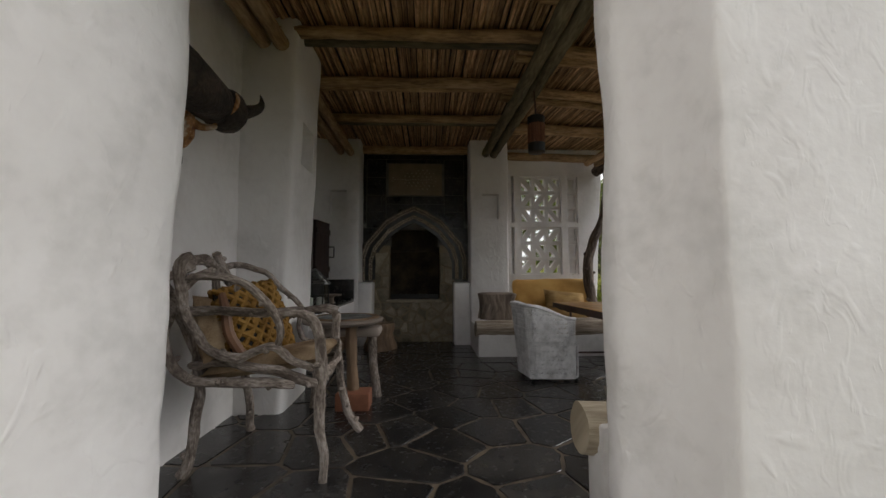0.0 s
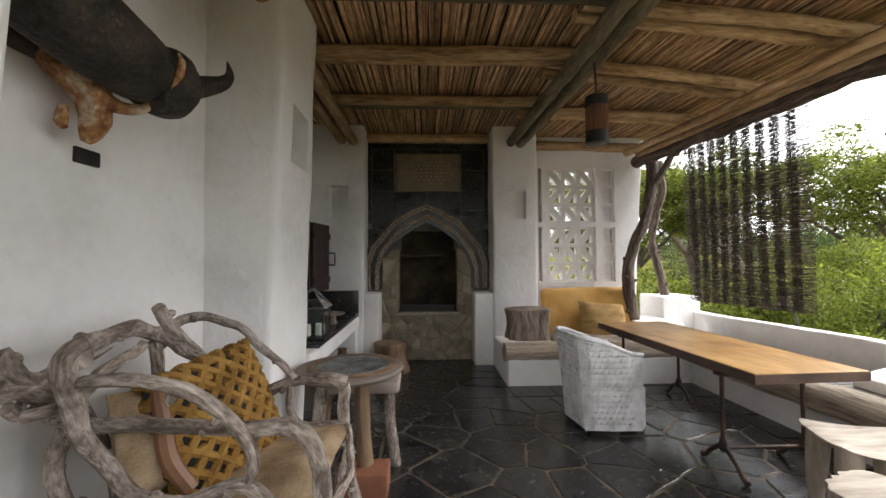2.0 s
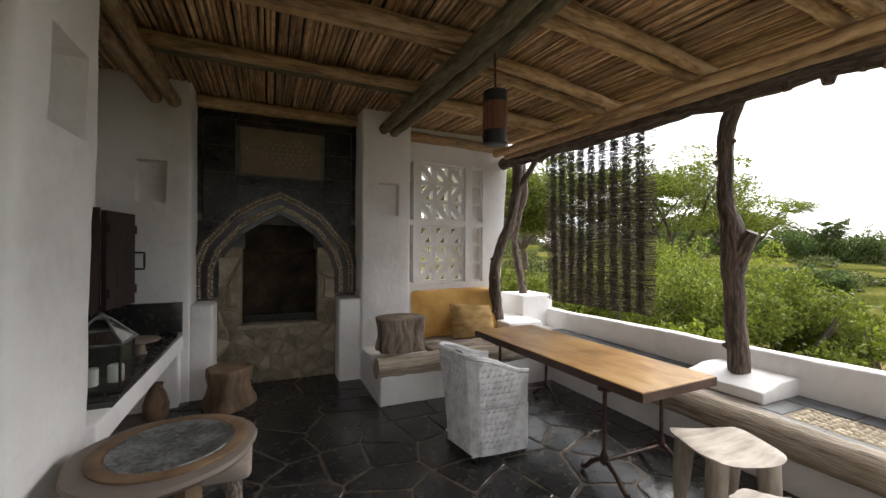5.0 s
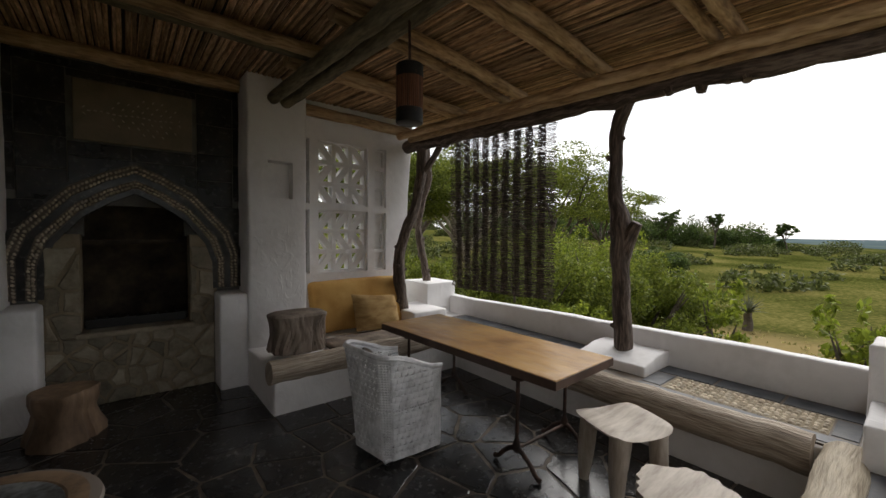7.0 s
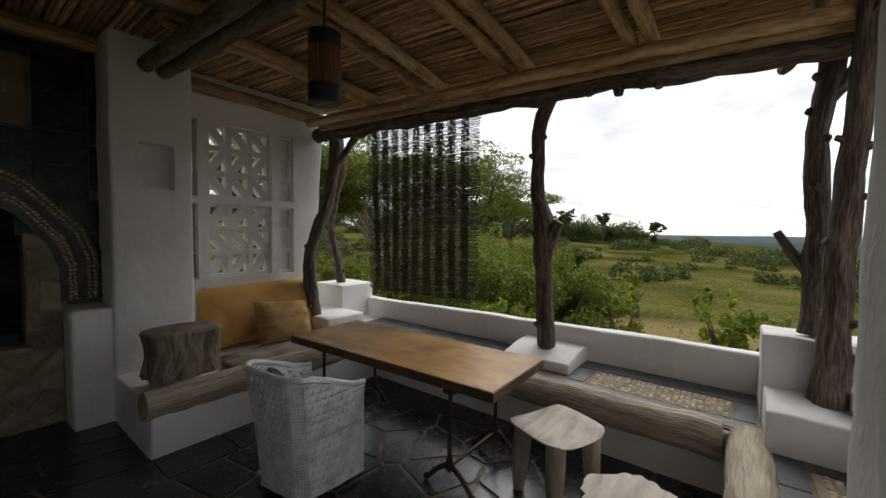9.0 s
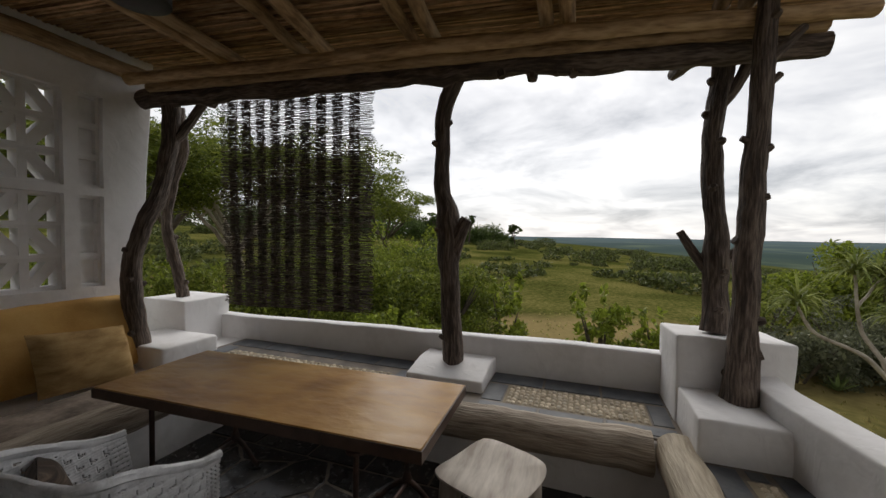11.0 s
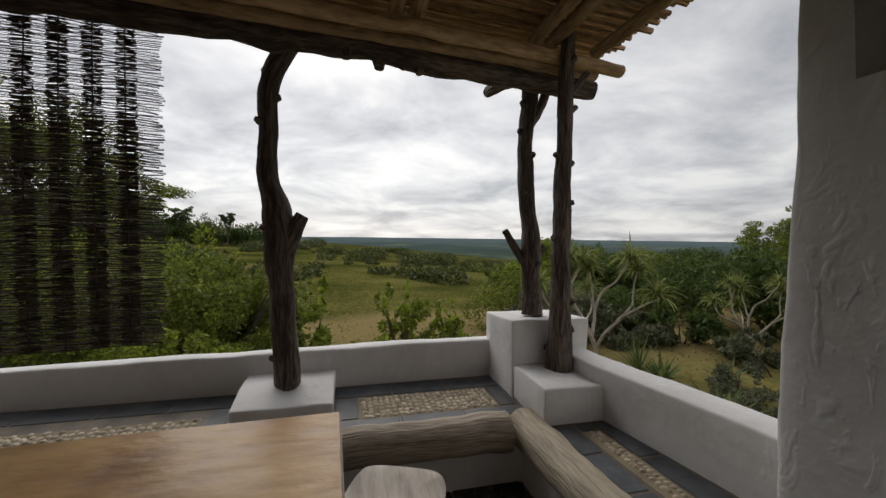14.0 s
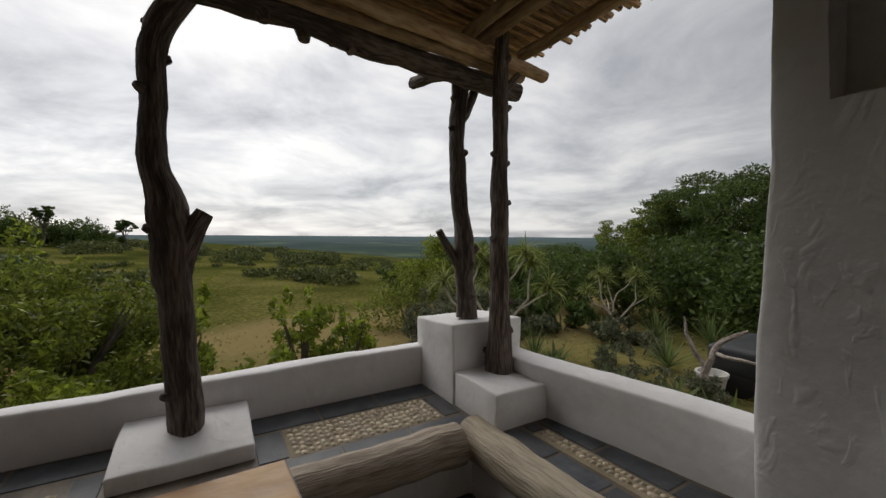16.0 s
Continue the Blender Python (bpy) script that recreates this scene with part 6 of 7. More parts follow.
def breeze(w, h, kind):
    sh = Shape()
    t, y0, y1 = (0.030 if w > 0.1 else 0.008), 0.0, 0.13
    sh.box((-w / 2, y0, -h / 2), (w / 2, y1, -h / 2 + t)); sh.box((-w / 2, y0, h / 2 - t), (w / 2, y1, h / 2))
    sh.box((-w / 2, y0, -h / 2 + t), (-w / 2 + t, y1, h / 2 - t)); sh.box((w / 2 - t, y0, -h / 2 + t), (w / 2, y1, h / 2 - t))
    if kind == 0:
        sh.box((-w / 2 + t + 0.022 * (w > 0.1), y0 + 0.05, -h / 2 + t), (w / 2 - t if w > 0.1 else w / 2 - t - 0.012, y1, h / 2 - t))
    if kind:
        a, b, d = w / 2 - t, h / 2 - t, 0.062
        s = kind
        vs = []
        for y in (y0 + 0.012, y1 - 0.01):
            vs += [(-a * s, y, -b + d), (-a * s, y, -b), ((-a + d) * s, y, -b), (a * s, y, b - d), (a * s, y, b), ((a - d) * s, y, b)]
        fs = [(0, 1, 2, 3, 4, 5), (11, 10, 9, 8, 7, 6)] + [(i, (i + 1) % 6 + 6 if False else i + 6, (i + 1) % 6 + 6, (i + 1) % 6) for i in range(6)]
        if s < 0:
            fs = [tuple(reversed(f)) for f in fs]
        sh.add(vs, fs)
    return sh.mesh("breeze_block", PLASTER, False)


W3, H3 = 0.72 / 3, 0.83 / 3
bm_ = {1: breeze(W3, H3, 1), -1: breeze(W3, H3, -1)}
narrow = {(2.73, 2.92): breeze(0.19, H3, 0), (1.735, 1.79): breeze(0.055, H3, 0)}


def piece(name, me, at, parent):
    ob = new(name, me)
    ob.matrix_basis = pose(*at)
    ob.parent = parent
    ob.matrix_parent_inverse = parent.matrix_basis.inverted()
    return ob


for p_, z0 in ((0, 1.125), (1, 2.03)):
    for r_ in range(3):
        for c_ in range(3):
            piece("breeze_block", bm_[1 if (p_ + r_) % 2 == 0 else -1], (1.90 + (c_ + 0.5) * W3, 8.645, z0 + (r_ + 0.5) * H3), wall_n)
        for (a, b), me in narrow.items():
            piece("breeze_block", me, ((a + b) / 2, 8.645, z0 + (r_ + 0.5) * H3), wall_n)

# ---------------------------------------------------------------- plants
def bush(name, x, y, w, h, mat, label, seed, count=2600, size=0.05, category="shrub", group="garden shrubs", stems=5):
    """A shrub of several stems with uneven leafy clumps."""
    z0 = ground_z(x, y)
    t = thing(name, (x, y, z0), label, category, group)
    rng = random.Random(seed)
    cl, st_ = [], Shape()
    for i in range(stems):
        a = rng.uniform(0, 6.28)
        ex, ey, ez = x + w * 0.33 * math.cos(a), y + w * 0.33 * math.sin(a), z0 + h * rng.uniform(0.55, 0.85)
        st_.tube([(x + 0.05 * math.cos(a), y + 0.05 * math.sin(a), z0 - 0.1), ((x + ex) / 2, (y + ey) / 2, z0 + h * 0.35), (ex, ey, ez)], [0.022 * h + .008, 0.014 * h + .005, 0.005], 5, 0.2, 0.03, 0.1, seed + i)
    for i in range(9 + int(w * 4)):
        a, r = rng.uniform(0, 6.28), w / 2 * math.sqrt(rng.random())
        zz = z0 + h * rng.uniform(0.18, 0.88) * (1 - 0.35 * (r / (w / 2)) ** 2)
        s = rng.uniform(0.13, 0.26) * min(w, h * 1.3)
        cl.append((x + r * math.cos(a), y + r * math.sin(a), zz, s, s, s * rng.uniform(0.6, 0.95)))
    for i in range(6):
        a, r = rng.uniform(0, 6.28), w * rng.uniform(0.2, 0.5)
        cl.append((x + r * math.cos(a), y + r * math.sin(a), z0 + h * rng.uniform(0.7, 1.0), 0.07 * w, 0.07 * w, 0.12 * h))
    part("stalk", st_, BARKD, t)
    part("foliage", leaves(Shape(), cl, count, size, seed), mat, t, smooth=False)
    return t


def tree(name, x, y, h, w, mat, label, seed, count=9000, size=0.075, flat=0.3, bark=None, group="trees", bole=0.4):
    """A tree with tapering forked limbs and a broken, spreading crown."""
    z0 = ground_z(x, y)
    t = thing(name, (x, y, z0), label, "tree", group)
    rng = random.Random(seed)
    tk, cl = Shape(), []
    fx, fy, fz = x + rng.uniform(-.1, .1) * h, y + rng.uniform(-.1, .1) * h, z0 + h * bole
    tk.tube([(x, y, z0 - 0.2), ((x + fx) / 2 + .05 * h, (y + fy) / 2, z0 + h * bole * 0.55), (fx, fy, fz)], [0.035 * h, 0.026 * h, 0.022 * h], 9, 0.25, 0.05, 0.15, seed)
    for i in range(7):
        a = 6.28 * i / 7 + rng.uniform(-.4, .4)
        r = w / 2 * rng.uniform(0.45, 0.95)
        ex, ey, ez = fx + r * math.cos(a), fy + r * math.sin(a), z0 + h * rng.uniform(0.72, 0.93)
        mx, my, mz = fx + r * 0.45 * math.cos(a + .3), fy + r * 0.45 * math.sin(a + .3), fz + (ez - fz) * 0.45
        tk.tube([(fx, fy, fz - 0.05), (mx, my, mz), (ex, ey, ez)], [0.016 * h, 0.010 * h, 0.004 * h], 6, 0.25, 0.08, 0.12, seed + i)
        for k in range(7):
            f = rng.uniform(0.55, 1.08)
            s = w * rng.uniform(0.07, 0.13)
            cl.append((fx + (ex - fx) * f + rng.uniform(-.12, .12) * w, fy + (ey - fy) * f + rng.uniform(-.12, .12) * w, fz + (ez - fz) * min(f, 1) + rng.uniform(-0.06, 0.12) * h, s, s, s * rng.uniform(0.35, 0.6) * (1 - flat * 0.4)))
        for k in range(2):
            tk.tube([(mx, my, mz), (mx + rng.uniform(-.2, .2) * w, my + rng.uniform(-.2, .2) * w, mz + 0.22 * h)], [0.006 * h, 0.002 * h], 5, 0.3, 0.06, 0.1, seed + i + k)
    if bole < 0.25:
        for k in range(40):
            a, r = rng.uniform(0, 6.28), w * 0.5 * rng.uniform(0.3, 1.0)
            s = w * rng.uniform(0.08, 0.14)
            cl.append((x + r * math.cos(a), y + r * math.sin(a), z0 + h * rng.uniform(0.06, 0.72), s, s, s * 0.8))
    for k in range(8):
        s = w * rng.uniform(0.08, 0.14)
        cl.append((fx + rng.uniform(-.25, .25) * w, fy + rng.uniform(-.25, .25) * w, z0 + h * rng.uniform(0.8, 1.0), s, s, s * 0.5))
    part("trunk", tk, bark or BARKD, t)
    part("crown", leaves(Shape(), cl, count, size, seed, flat), mat, t, smooth=False)
    return t


def at(deg, dist):
    return 0.8 + dist * math.cos(radians(deg)), 4.8 + dist * math.sin(radians(deg))


# shrubs pressed against the outside of the parapet
for k, (x, y, w, h, n) in enumerate(((6.2, 8.6, 2.6, 2.0, 7000), (7.4, 6.9, 2.4, 1.9, 6500), (5.6, 6.9, 1.5, 1.25, 3500), (8.8, 8.4, 3.0, 2.4, 7000), (5.2, 9.9, 2.0, 1.8, 4500), (9.0, 10.8, 3.2, 2.6, 6500))):
    bush("shrub", x, y, w, h, LEAF_BRIGHT if k in (2, 3) else LEAF_MID, "dense bright green leafy shrub beyond the parapet", 400 + k, int(n * 3.4), 0.038)
for k, (x, y, w, h, n) in enumerate(((7.2, 5.55, 0.75, 1.55, 900), (7.3, 4.05, 1.0, 1.45, 1500), (7.6, 3.2, 0.7, 1.15, 800), (6.6, 5.0, 0.5, 0.7, 300), (8.4, 6.2, 0.8, 1.2, 700), (6.9, 3.3, 0.5, 0.8, 350))):
    bush("young_shrub", x, y, w, h, LEAF_BRIGHT, "young open shrub with fresh green leaves on the dry grass", 430 + k, n, 0.06)

# spreading trees behind the blind and the lattice wall
for k, (d, r, h, w, n, mt, bl_) in enumerate(((33, 17, 6.2, 8.0, 13000, LEAF_MID, 0.30), (47, 15, 6.0, 7.5, 13000, LEAF_MID, 0.3), (62, 13, 5.6, 6.5, 12000, LEAF_MID, 0.3), (80, 14, 6.5, 7.5, 12000, LEAF_MID, 0.3), (27, 24, 5.8, 7.0, 9000, LEAF_MID, 0.35), (100, 15, 6.0, 7.0, 9000, LEAF_DARK, 0.3), (55, 24, 8.0, 9.0, 10000, LEAF_DARK, 0.3))):
    x, y = at(d, r)
    tree("spreading_tree", x, y, h, w, mt, "spreading flat-crowned green tree on the grassland", 500 + k, int(n * (2.4 if d > 60 else 2.0)), 0.060, 0.6, BARKP if k % 2 else BARKD, bole=bl_)
for k, (d, r, w, h) in enumerate(((40, 11, 3.0, 1.6), (52, 10, 3.0, 1.7), (66, 8.5, 2.6, 2.0), (75, 8, 2.6, 2.2), (88, 8.5, 3.0, 2.4), (30, 13, 3.4, 1.7))):
    x, y = at(d, r)
    bush("shrub", x, y, w, h, LEAF_BRIGHT if k % 2 else LEAF_MID, "leafy green shrub below the spreading trees", 540 + k, 7500, 0.05)

# dark wood to the south-east and the thicket behind the tree aloe
for k, (d, r, h, w, n, mt) in enumerate(((-54.5, 20, 3.3, 2.6, 4500, LEAF_MID), (-57.5, 18, 4.0, 3.2, 6000, LEAF_MID), (-62, 17, 4.7, 4.2, 10000, LEAF_DARK), (-67, 16, 4.9, 5.0, 12000, LEAF_DARK), (-74, 15, 5.4, 5.5, 11000, LEAF_DARK), (-60, 22, 5.2, 3.4, 8000, LEAF_DARK), (-46, 26, 2.3, 5.0, 6000, LEAF_DARK), (-41, 24, 2.1, 4.5, 6000, LEAF_MID), (-80, 16, 5.2, 6, 7000, LEAF_DARK))):
    x, y = at(d, r)
    tree("woodland_tree", x, y, h, w, mt, "dark dense evergreen tree at the edge of the wood", 600 + k, int(n * 3.2), 0.050, 0.1, BARKD, "woodland trees", 0.22)
for k, (d, r, w, h, n, mt) in enumerate(((-24, 19, 3.0, 1.35, 6000, LEAF_DARK), (-28, 17, 2.6, 2.5, 7000, LEAF_BRIGHT), (-31, 17.5, 3.2, 2.3, 7000, LEAF_MID), (-35, 18, 3.6, 2.3, 7000, LEAF_DARK), (-39, 17, 4.0, 1.9, 6000, LEAF_DARK), (-43, 19, 4.0, 1.7, 6000, LEAF_DARK), (-47, 15, 3.5, 2.2, 5000, LEAF_DARK), (-54, 13.5, 3.4, 2.4, 5000, LEAF_DARK), (-60, 13, 3.6, 2.6, 5000, LEAF_DARK), (-66, 12.5, 3.6, 2.6, 5000, LEAF_DARK), (-71, 12, 3.5, 2.6, 5000, LEAF_DARK), (-45, 10.5, 1.5, 0.9, 2000, LEAF_DARK), (-38, 10, 2.0, 0.8, 2500, LEAF_GREY), (-33, 10, 1.8, 0.8, 2500, LEAF_GREY))):
    x, y = at(d, r)
    bush("thicket_shrub", x, y, w, h, mt, "dense dark green shrub of the garden thicket", 640 + k, n, 0.075, group="thicket shrubs")


for k, (x, y, w, h, mt) in enumerate(((9.4, -0.4, 2.2, 1.3, LEAF_GREY), (8.6, 0.9, 1.6, 0.9, LEAF_GREY), (10.8, 0.6, 2.4, 1.7, LEAF_MID), (10.2, -1.9, 2.2, 1.2, LEAF_DARK), (6.6, -2.6, 1.0, 0.6, LEAF_GREY))):
    bush("garden_shrub", x, y, w, h, mt, "soft green shrub behind the tree aloe", 690 + k, 5200, 0.045)


def rosette(sh, c, n, length, width, seed, droop=0.6, up=0.9, mi=0):
    """Long tapering leaves that spring from one point and bend over."""
    rng = random.Random(seed)
    for i in range(n):
        a = i * 2.399 + rng.uniform(-.2, .2)
        e = up * (1 - 0.75 * (i / n)) + rng.uniform(-.12, .12)
        L = length * rng.uniform(0.75, 1.1)
        p = Vector(c)
        d = Vector((math.cos(a) * math.cos(e), math.sin(a) * math.cos(e), math.sin(e)))
        side = Vector((-math.sin(a), math.cos(a), 0))
        vs, k = [], 5
        for j in range(k + 1):
            t = j / k
            w = width * (1 - t) ** 0.8 * (0.7 + 0.6 * min(t * 4, 1)) / 1.3
            vs += [p - side * w, p + Vector((0, 0, -w * 0.45)), p + side * w]
            p = p + d * L / k
            d = (d + Vector((0, 0, -droop / k))).normalized()
        fs = []
        for j in range(k):
            o = j * 3
            fs += [(o, o + 1, o + 4, o + 3), (o + 1, o + 2, o + 5, o + 4)]
        sh.add(vs, fs, None, mi)


def tree_aloe(x, y, seed, scale=1.0):
    z0 = ground_z(x, y)
    t = thing("tree_aloe", (x, y, z0), "tree aloe with pale forking limbs and drooping green rosettes", "tree", "aloes")
    rng = random.Random(seed)
    wood, tips = Shape(), []
    side = Vector((0.55, 0.835, 0))
    deep = Vector((0.835, -0.55, 0))
    P = lambda u, w, d=0.0: Vector((x, y, z0)) + (side * u + deep * d) * scale + Vector((0, 0, w * scale))
    for line, r0, r1 in (
            ([P(0, -.05), P(.03, .22), P(.10, .42), P(.22, .72, .05)], .072, .050), ([P(.10, .42), P(.40, .80, -.15), P(.86, 1.02, -.25), P(1.06, 1.38, -.3)], .045, .026),
            ([P(.22, .72, .05), P(.44, 1.06, .1), P(.50, 1.42, .1), P(.55, 1.86, .15)], .042, .024), ([P(.50, 1.42, .1), P(.40, 1.64, .3), P(.30, 1.84, .4)], .028, .020),
            ([P(.03, .22), P(-.12, .55, -.1), P(-.38, .86, -.1), P(-.58, 1.12, -.12)], .050, .030), ([P(-.38, .86, -.1), P(-.60, 1.05, -.2), P(-.94, 1.28, -.3)], .034, .022),
            ([P(-.58, 1.12, -.12), P(-.60, 1.40, 0), P(-.66, 1.72, .1)], .030, .022), ([P(.05, .95, .15), P(-.06, 1.30, .1), P(-.28, 1.52, 0), P(-.52, 1.92, -.1)], .038, .022),
            ([P(.10, .42), P(.06, .70, .15), P(.05, .95, .15)], .044, .038), ([P(.05, .95, .15), P(.10, 1.28, .35), P(.16, 1.66, .45)], .032, .020), ([P(.22, .72, .05), P(.10, .95, .5), P(.16, 1.22, .7)], .032, .020)):
        n_ = len(line)
        wood.tube(line, [0.74 * scale * (r0 + (r1 - r0) * i / (n_ - 1)) for i in range(n_)], 9, 0.06, 0.012, 0.12, seed)
        if r1 < 0.027:
            tips.append(line[-1])
    for i, q in enumerate(tips):
        lf = Shape()
        rosette(lf, q, 64, rng.uniform(0.48, 0.60) * scale, 0.028 * scale, seed + i, 2.3, 1.45)
        part("rosette", lf, LEAF_ALOE, t, "drooping green rosette", smooth=False)
    part("forked_trunk", wood, BARKP, t, "smooth pale grey forking trunk")


tree_aloe(7.2, 0.35, 5, 1.0)
tree_aloe(7.4, -3.7, 9, 0.78)


def succulent(name, x, y, n, length, width, seed, droop, up, label, mat=None):
    z0 = ground_z(x, y)
    t = thing(name, (x, y, z0), label, "succulent", "succulents")
    sh = Shape()
    rosette(sh, (x, y, z0 + 0.04), n, length, width, seed, droop, up)
    part("leaf_rosette", sh, mat or LEAF_AGAVE, t, smooth=False)


for k, (x, y, n, L, w, dr, up) in enumerate(((6.3, 0.2, 40, 0.75, 0.022, 0.5, 1.4), (5.9, 0.1, 26, 0.5, 0.05, 0.2, 1.1), (8.2, 0.55, 20, 0.3, 0.04, 0.1, 1.2), (8.0, -1.2, 20, 0.32, 0.04, 0.1, 1.2), (8.4, -1.9, 18, 0.3, 0.04, 0.1, 1.2),
                                           (5.7, -1.0, 22, 0.42, 0.045, 0.3, 1.2), (4.4, 0.6, 24, 0.62, 0.05, 0.3, 1.25), (3.75, 0.25, 24, 0.55, 0.06, 0.3, 1.2), (4.9, -1.6, 30, 0.8, 0.028, 0.5, 1.4), (3.2, 1.3, 24, 0.6, 0.03, 0.9, 1.3),
                                           (6.4, -3.8, 34, 0.85, 0.035, 0.4, 1.45), (5.4, -4.2, 34, 0.9, 0.035, 0.4, 1.45), (7.2, -3.0, 26, 0.6, 0.05, 0.3, 1.3), (4.6, -3.2, 26, 0.6, 0.05, 0.3, 1.3), (2.9, 0.9, 30, 0.8, 0.05, 0.7, 1.4), (2.5, 0.2, 30, 0.9, 0.06, 0.6, 1.4))):
    succulent("agave" if w > 0.03 else "yucca", x, y, n, L, w, 700 + k, dr, up, "spiky green agave rosette in the dry garden bed" if w > 0.03 else "fine-leaved green yucca in the dry garden bed")
for k, (x, y) in enumerate(((4.7, 0.0), (5.2, -0.6), (4.0, -0.4), (5.8, -2.2))):
    bush("flowering_shrub", x, y, 0.9, 0.45, LEAF_GREY, "low grey-green flowering shrub in the garden bed", 760 + k, 1400, 0.03, stems=3)

# dead branch, pot and covered trailer beyond the parapet
db = thing("dead_branch", (3.9, -0.6, ground_z(3.9, -0.6)), "bleached grey dead branch standing in the garden bed", "branch")
zb = ground_z(3.9, -0.6)
for nm, pts, r in (("limb", [(3.85, -0.5, zb - .1), (3.8, -0.6, zb + 0.5), (3.7, -0.75, zb + 0.85), (3.45, -0.9, zb + 1.05)], [0.06, 0.05, 0.035, 0.02]), ("limb", [(3.8, -0.6, zb + 0.45), (4.05, -0.6, zb + 0.8), (4.15, -0.65, zb + 1.15)], [0.04, 0.03, 0.012]), ("limb", [(3.75, -0.7, zb + 0.7), (3.5, -0.55, zb + 0.72), (3.0, -0.4, zb + 0.78)], [0.03, 0.025, 0.012])):
    part(nm, Shape().tube(pts, r, 8, 0.06, 0.03, 0.2, 770), DRIFT, db)
pt = thing("plant_pot", (3.9, -0.95, ground_z(3.9, -0.95)), "white clay pot among the succulents", "pot")
part("pot", Shape().lathe([(0.14, 0), (0.19, 0.30), (0.21, 0.32), (0.21, 0.36), (0.18, 0.36), (0.16, 0.2)], 24, (3.9, -0.95, ground_z(3.9, -0.95))), POT, pt)
tl = thing("covered_trailer", (3.2, -1.9, ground_z(3.2, -1.9)), "low black covered trailer parked behind the garden bed", "trailer")
zt = ground_z(3.2, -1.9)
part("cover", plastered((2.3, -2.6, zt + 0.30), (4.1, -1.2, zt + 0.72), r=0.07, amp=0.015, step=0.15), TARP, tl)
for x in (2.7, 3.7):
    w_ = Shape().lathe([(0.2, -0.06), (0.27, -0.05), (0.27, 0.05), (0.2, 0.06)], 24)
    o_ = part("wheel", w_, BLACKFAB, tl, "black rubber wheel")
    o_.matrix_basis = pose(x, -1.28, zt + 0.27, 90, 0, 0)

def trunk_aloe(x, y, h, seed):
    z0 = ground_z(x, y)
    t = thing("trunk_aloe", (x, y, z0), "dark spiky aloe on a short stout trunk in the grass", "aloe", "aloes")
    part("trunk", Shape().tube([(x, y, z0 - 0.1), (x + 0.03, y, z0 + h * 0.5), (x, y, z0 + h)], [0.13, 0.10, 0.09], 10, 0.08, 0.02, 0.25, seed), BARKD, t)
    lf = Shape()
    rosette(lf, (x, y, z0 + h), 52, 0.52, 0.045, seed, 0.7, 1.35)
    part("leaf_rosette", lf, LEAF_GREY, t, smooth=False)


for deg, r, h in ((16.5, 13.0, 0.55), (8.0, 12.5, 0.50)):
    trunk_aloe(*at(deg, r), h, 780 + int(deg))
# trees that stand out along the crest of the field
for k, (d, r, h, w) in enumerate(((44, 60, 4.6, 8), (39, 62, 4.2, 7), (35, 60, 4.0, 7), (31, 63, 4.2, 7), (27.5, 61, 3.6, 6), (24.5, 63, 3.6, 6), (21.8, 61, 3.2, 5), (19.4, 63, 4.1, 4.4), (17.2, 61, 2.9, 4.2), (14.0, 62, 2.5, 3.6), (12.2, 61, 3.3, 4.4), (10.2, 63, 2.0, 3.4))):
    x, y = at(d, r)
    bush("crest_thicket", x, y, w, h, LEAF_DARK, "dark bushy thicket on the crest of the field", 900 + k, 4200, 0.13, group="crest trees", stems=6)
for k, (d, r, h, w) in enumerate(((15.2, 60, 4.3, 2.0), (20.6, 60, 4.4, 3.4), (8.4, 62, 3.5, 2.2))):
    x, y = at(d, r)
    tree("crest_tree", x, y, h, w, LEAF_DARK, "dark slender tree standing on the crest of the field", 920 + k, 2600, 0.13, 0.2, BARKD, "crest trees", 0.42)
x, y = at(19.5, 17)
tree("umbrella_tree", x, y, 2.1, 3.0, LEAF_DARK, "low flat-topped dark tree beside the dry grass", 930, 9000, 0.05, 0.8, BARKD, "trees", 0.35)

# scattered scrub on the field, the trees along its crest and the far woods
rng = random.Random(3)
cl = []
for i in range(230):
    d, r = rng.uniform(-24, 62), 19 + 60 * rng.random() ** 0.75
    x, y = at(d, r)
    s = (0.3 + 1.0 * rng.random() ** 2) * (0.7 + r / 70)
    cl.append((x, y, ground_z(x, y) + s * 0.22, s, s, s * 0.5))
    if rng.random() < 0.4:
        cl.append((x + s, y + rng.uniform(-s, s), ground_z(x, y) + s * 0.2, s * 0.7, s * 0.7, s * 0.5))
tagged(part("field_scrub", leaves(Shape(), cl, 95000, 0.14, 31, hollow=0.55), LEAF_SCRUB, smooth=False), "scattered green scrub bushes over the grassy field", "scrub", kind="stuff")
cl = []
for i in range(90):
    d, r = rng.uniform(10, 75), rng.uniform(70, 98)
    x, y = at(d, r)
    s = rng.uniform(1.2, 3.0) * (0.8 + 0.6 * sstep(8, 35, d))
    cl.append((x, y, ground_z(x, y) + s * 0.6, s, s, s * 0.8))
for d, r, s in ((19.5, 75, 1.3), (24, 76, 2.0), (28, 80, 2.2), (31, 78, 2.6), (36, 80, 2.5), (14, 78, 1.0)):
    x, y = at(d, r)
    cl += [(x, y, ground_z(x, y) + s * 1.6, s, s, s * 0.6), (x, y, ground_z(x, y) + s * 0.7, s * 0.5, s * 0.5, s * 0.9)]
tagged(part("crest_trees", leaves(Shape(), cl, 60000, 0.22, 32, hollow=0.3), LEAF_SCRUB, smooth=False), "distant dark trees along the crest of the field", "trees", kind="stuff")
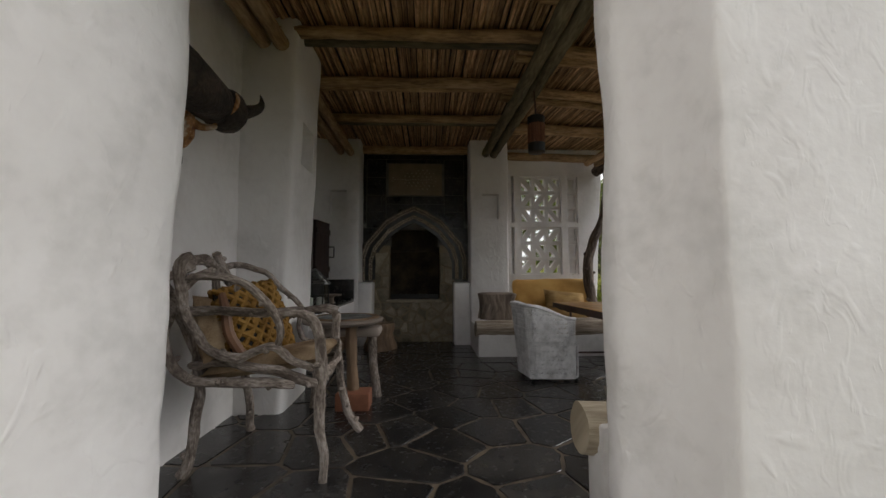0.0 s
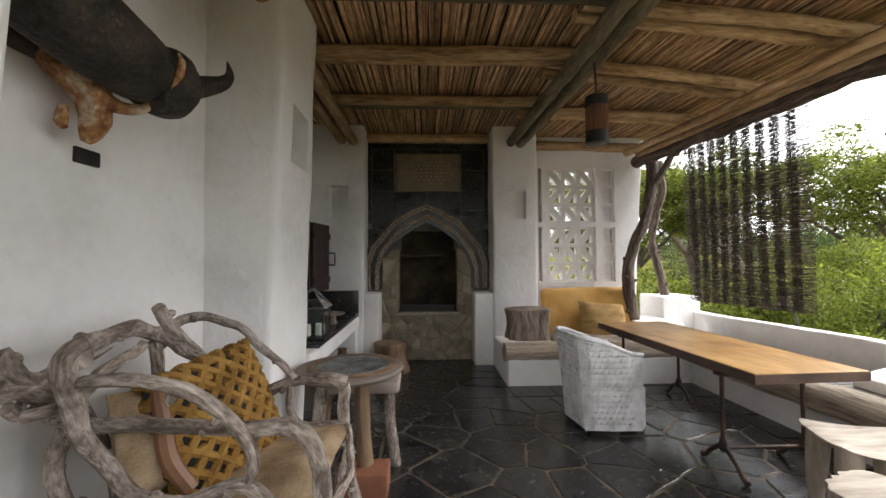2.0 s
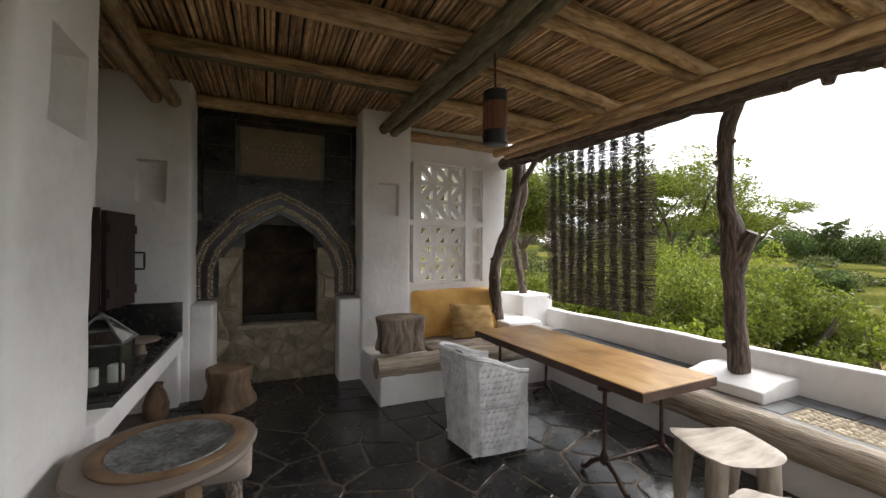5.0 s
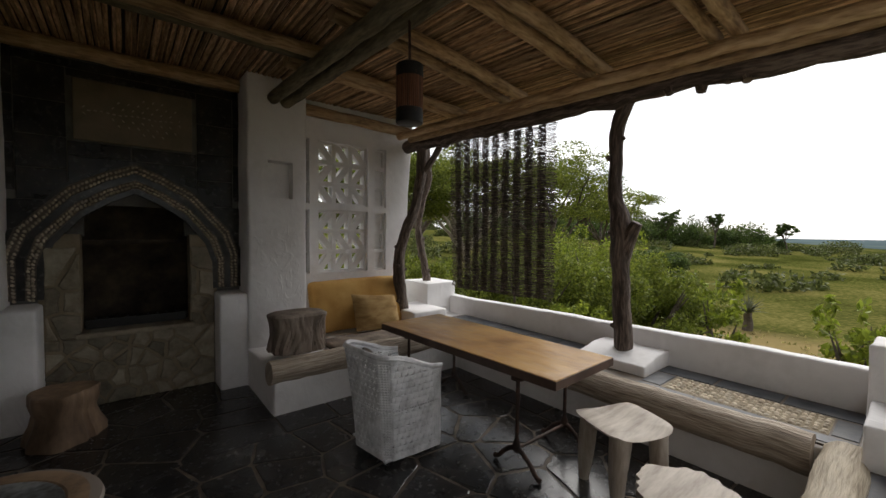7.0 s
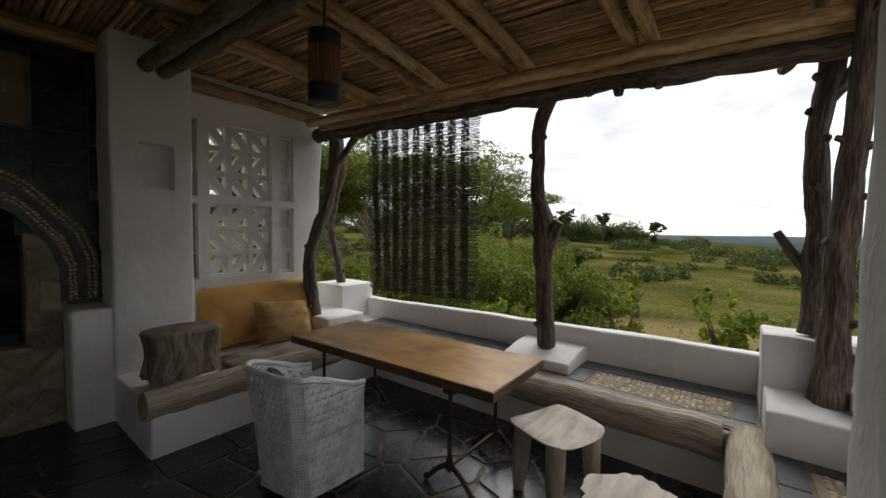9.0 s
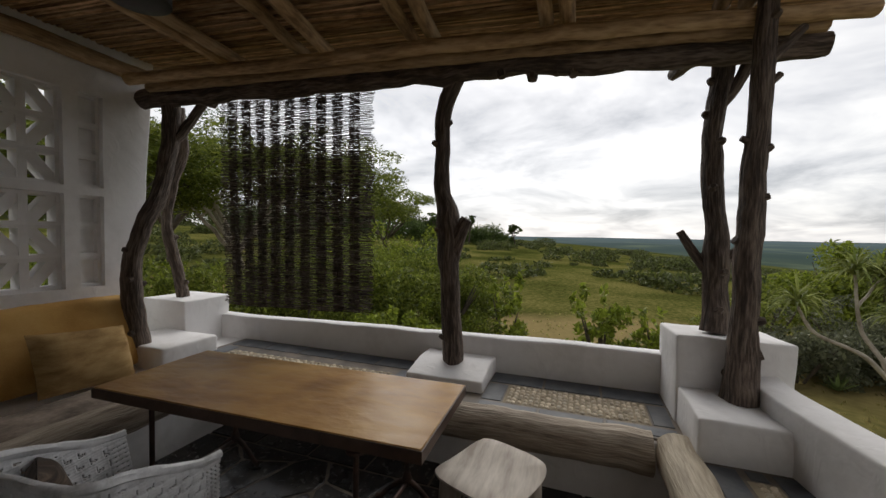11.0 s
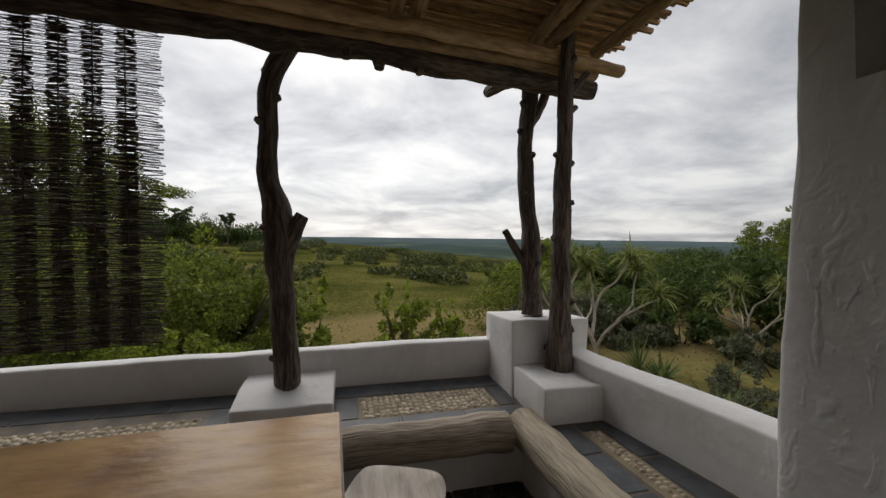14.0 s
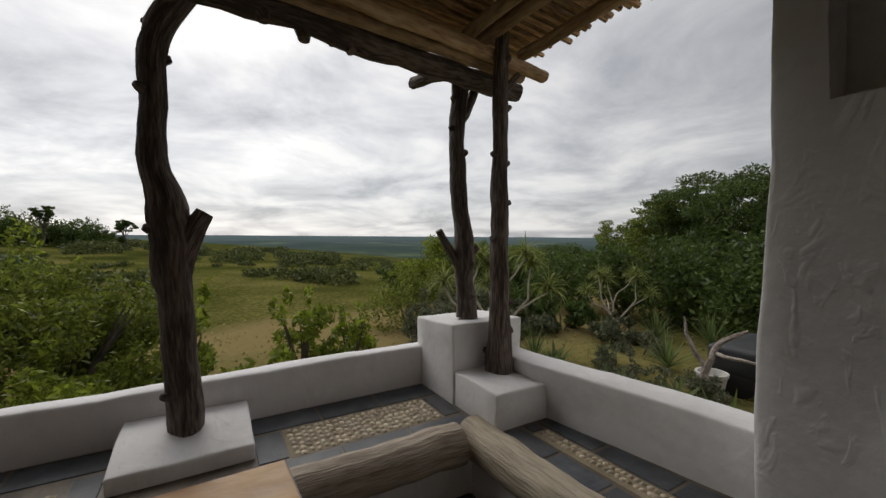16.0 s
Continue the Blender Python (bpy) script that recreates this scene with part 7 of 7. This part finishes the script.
# tufts of grass
gs = Shape()
nr = np.random.default_rng(6)
for i in range(3200):
    d, r = math.degrees(0) + nr.uniform(-75, 60), 4.5 + 9 * nr.random() ** 1.3
    x, y = at(d, r)
    if x < 4.4 and y > 2.8:
        continue
    z = ground_z(x, y)
    h = nr.uniform(0.02, 0.06) * (1 + r / 40)
    a = nr.uniform(0, 6.28)
    w = 0.02 + 0.002 * r
    dx, dy = math.cos(a) * w, math.sin(a) * w
    gs.add([(x - dx, y - dy, z - 0.01), (x + dx, y + dy, z - 0.01), (x + nr.uniform(-.05, .05), y + nr.uniform(-.05, .05), z + h)], [(0, 1, 2)])
tagged(part("grass_tufts", gs, leaf_material("dry_grass", (0.20, 0.19, 0.06), (0.38, 0.32, 0.13), 0.6), smooth=False), "short tufts of dry green and yellow grass", "grass", kind="stuff")

# ---------------------------------------------------------------- paving, bench tiles and fireplace stones
rng = random.Random(21)
for a, poly in cells(-1.7, 2.86, 2.7, 6.86, 0.45, 77, 0.018):
    part("flagstone", slab(poly, -0.012, rng.uniform(-0.001, 0.003)), SLATE, floor, smooth=False)
for a, poly in cells(-1.0, 0.95, 6.86, 8.5, 0.44, 78, 0.018):
    part("flagstone", slab(poly, -0.012, rng.uniform(-0.001, 0.003)), SLATE, floor, smooth=False)


def rects(x0, x1, y0, y1, n, along_y, gap=0.018):
    out = []
    for i in range(n):
        if along_y:
            a, b = y0 + (y1 - y0) * i / n, y0 + (y1 - y0) * (i + 1) / n
            out.append([(x0 + gap, a + gap / 2), (x1 - gap, a + gap / 2), (x1 - gap, b - gap / 2), (x0 + gap, b - gap / 2)])
        else:
            a, b = x0 + (x1 - x0) * i / n, x0 + (x1 - x0) * (i + 1) / n
            out.append([(a + gap / 2, y0 + gap), (b - gap / 2, y0 + gap), (b - gap / 2, y1 - gap), (a + gap / 2, y1 - gap)])
    return out


for poly in rects(0.95, 2.86, 6.86, 7.24, 4, False) + rects(2.86, 3.15, 3.85, 7.24, 7, True):
    part("flagstone", slab(poly, -0.012, 0.002), SLATE, floor, smooth=False)

bt = thing("bench_tiling", (3.5, 5.5, 0.42), "slate tiles round pebble strips set in the bench top", "tiles")
bed = Shape()
for lo, hi in (((3.16, 3.76, 0.415), (3.94, 7.95, 0.436)), ((1.25, 3.0, 0.415), (3.16, 3.76, 0.436))):
    bed.box(lo, hi)
part("grout_bed", bed, GROUT, bt, "brown grout between the tiles")
tl_ = []
# strip between the corner plinth and the middle pad, and beyond the pad
for y0, y1 in ((3.78, 5.08), (5.74, 7.9)):
    n = 3 if y1 < 5.5 else 5
    tl_ += rects(3.17, 3.32, y0, y1, n, True) + rects(3.68, 3.93, y0, y1, n, True)
    tl_ += rects(3.32, 3.68, y0, y0 + 0.14, 1, True) + rects(3.32, 3.68, y1 - 0.17, y1, 1, True)
SLOPE = lambda x: -0.13 * max(0.0, 3.1 - x)
SHARE = lambda y: 1.0 if y < 3.40 else (0.35 if y < 3.57 else 0.15)
tl_ += [[(x, y + SLOPE(x) * SHARE(y)) for x, y in poly] for poly in rects(1.25, 2.96, 3.575, 3.74, 5, False) + rects(1.25, 2.96, 3.33, 3.455, 4, False) + rects(2.86, 2.96, 3.455, 3.575, 1, False)]
for poly in tl_:
    part("slate_tile", slab(poly, 0.43, 0.441), SLATE_BENCH, bt, smooth=False)
pb = Shape()
for x0, x1, y0, y1 in ((3.34, 3.67, 3.93, 4.90), (3.30, 3.55, 5.92, 7.70), (1.25, 2.85, 3.46, 3.57)):
    tilt = SLOPE if x0 < 3 else (lambda x: 0.0)
    a_, b_ = x0 - 0.012, x1 + 0.012
    pbed = slab([(a_, y0 - 0.012 + tilt(a_) * 0.35), (b_, y0 - 0.012 + tilt(b_) * 0.35), (b_, y1 + 0.012 + tilt(b_) * 0.35), (a_, y1 + 0.012 + tilt(a_) * 0.35)], 0.43, 0.437)
    part("pebble_bed", pbed, STONE_MORTAR, bt, "buff mortar under the pebbles")
    du, dv = (0.055, 0.040) if x0 > 3 else (0.045, 0.034)
    if x0 < 3:
        du, dv = dv, du
    y, r = y0 + dv / 2, 0
    while y < y1:
        x = x0 + du * (0.5 if r % 2 else 0.25)
        while x < x1 - 0.01:
            pebble(pb, (x + rng.uniform(-.005, .005), y + tilt(x) * 0.35 + rng.uniform(-.005, .005), 0.434), du * rng.uniform(.38, .52), rng.uniform(0.010, 0.017), dv * rng.uniform(.40, .52), rng.uniform(-.5, .5), "xy", 8)
            x += du
        y += dv
        r += 1
tagged(part("pebble_paving", pb, PEBBLE, bt, "buff pebbles set close in strips"), kind="stuff")

for a, poly in cells(-0.63, 0.69, 0.0, 0.655, 0.17, 5, 0.022):
    part("stone", slab(poly, 0, 0.022 + rng.uniform(-.006, .008), lambda u, v, h: (u, 8.488 - h, v), 0.01), STONE, fire, smooth=False)
for x0, x1 in ((-0.62, -0.385), (0.475, 0.69)):
    for a, poly in cells(x0, x1, 0.66, 1.50, 0.19, int(50 + x0 * 10), 0.022):
        part("stone", slab(poly, 0, 0.02 + rng.uniform(-.006, .008), lambda u, v, h: (u, 8.488 - h, v), 0.01), STONE, fire, smooth=False)
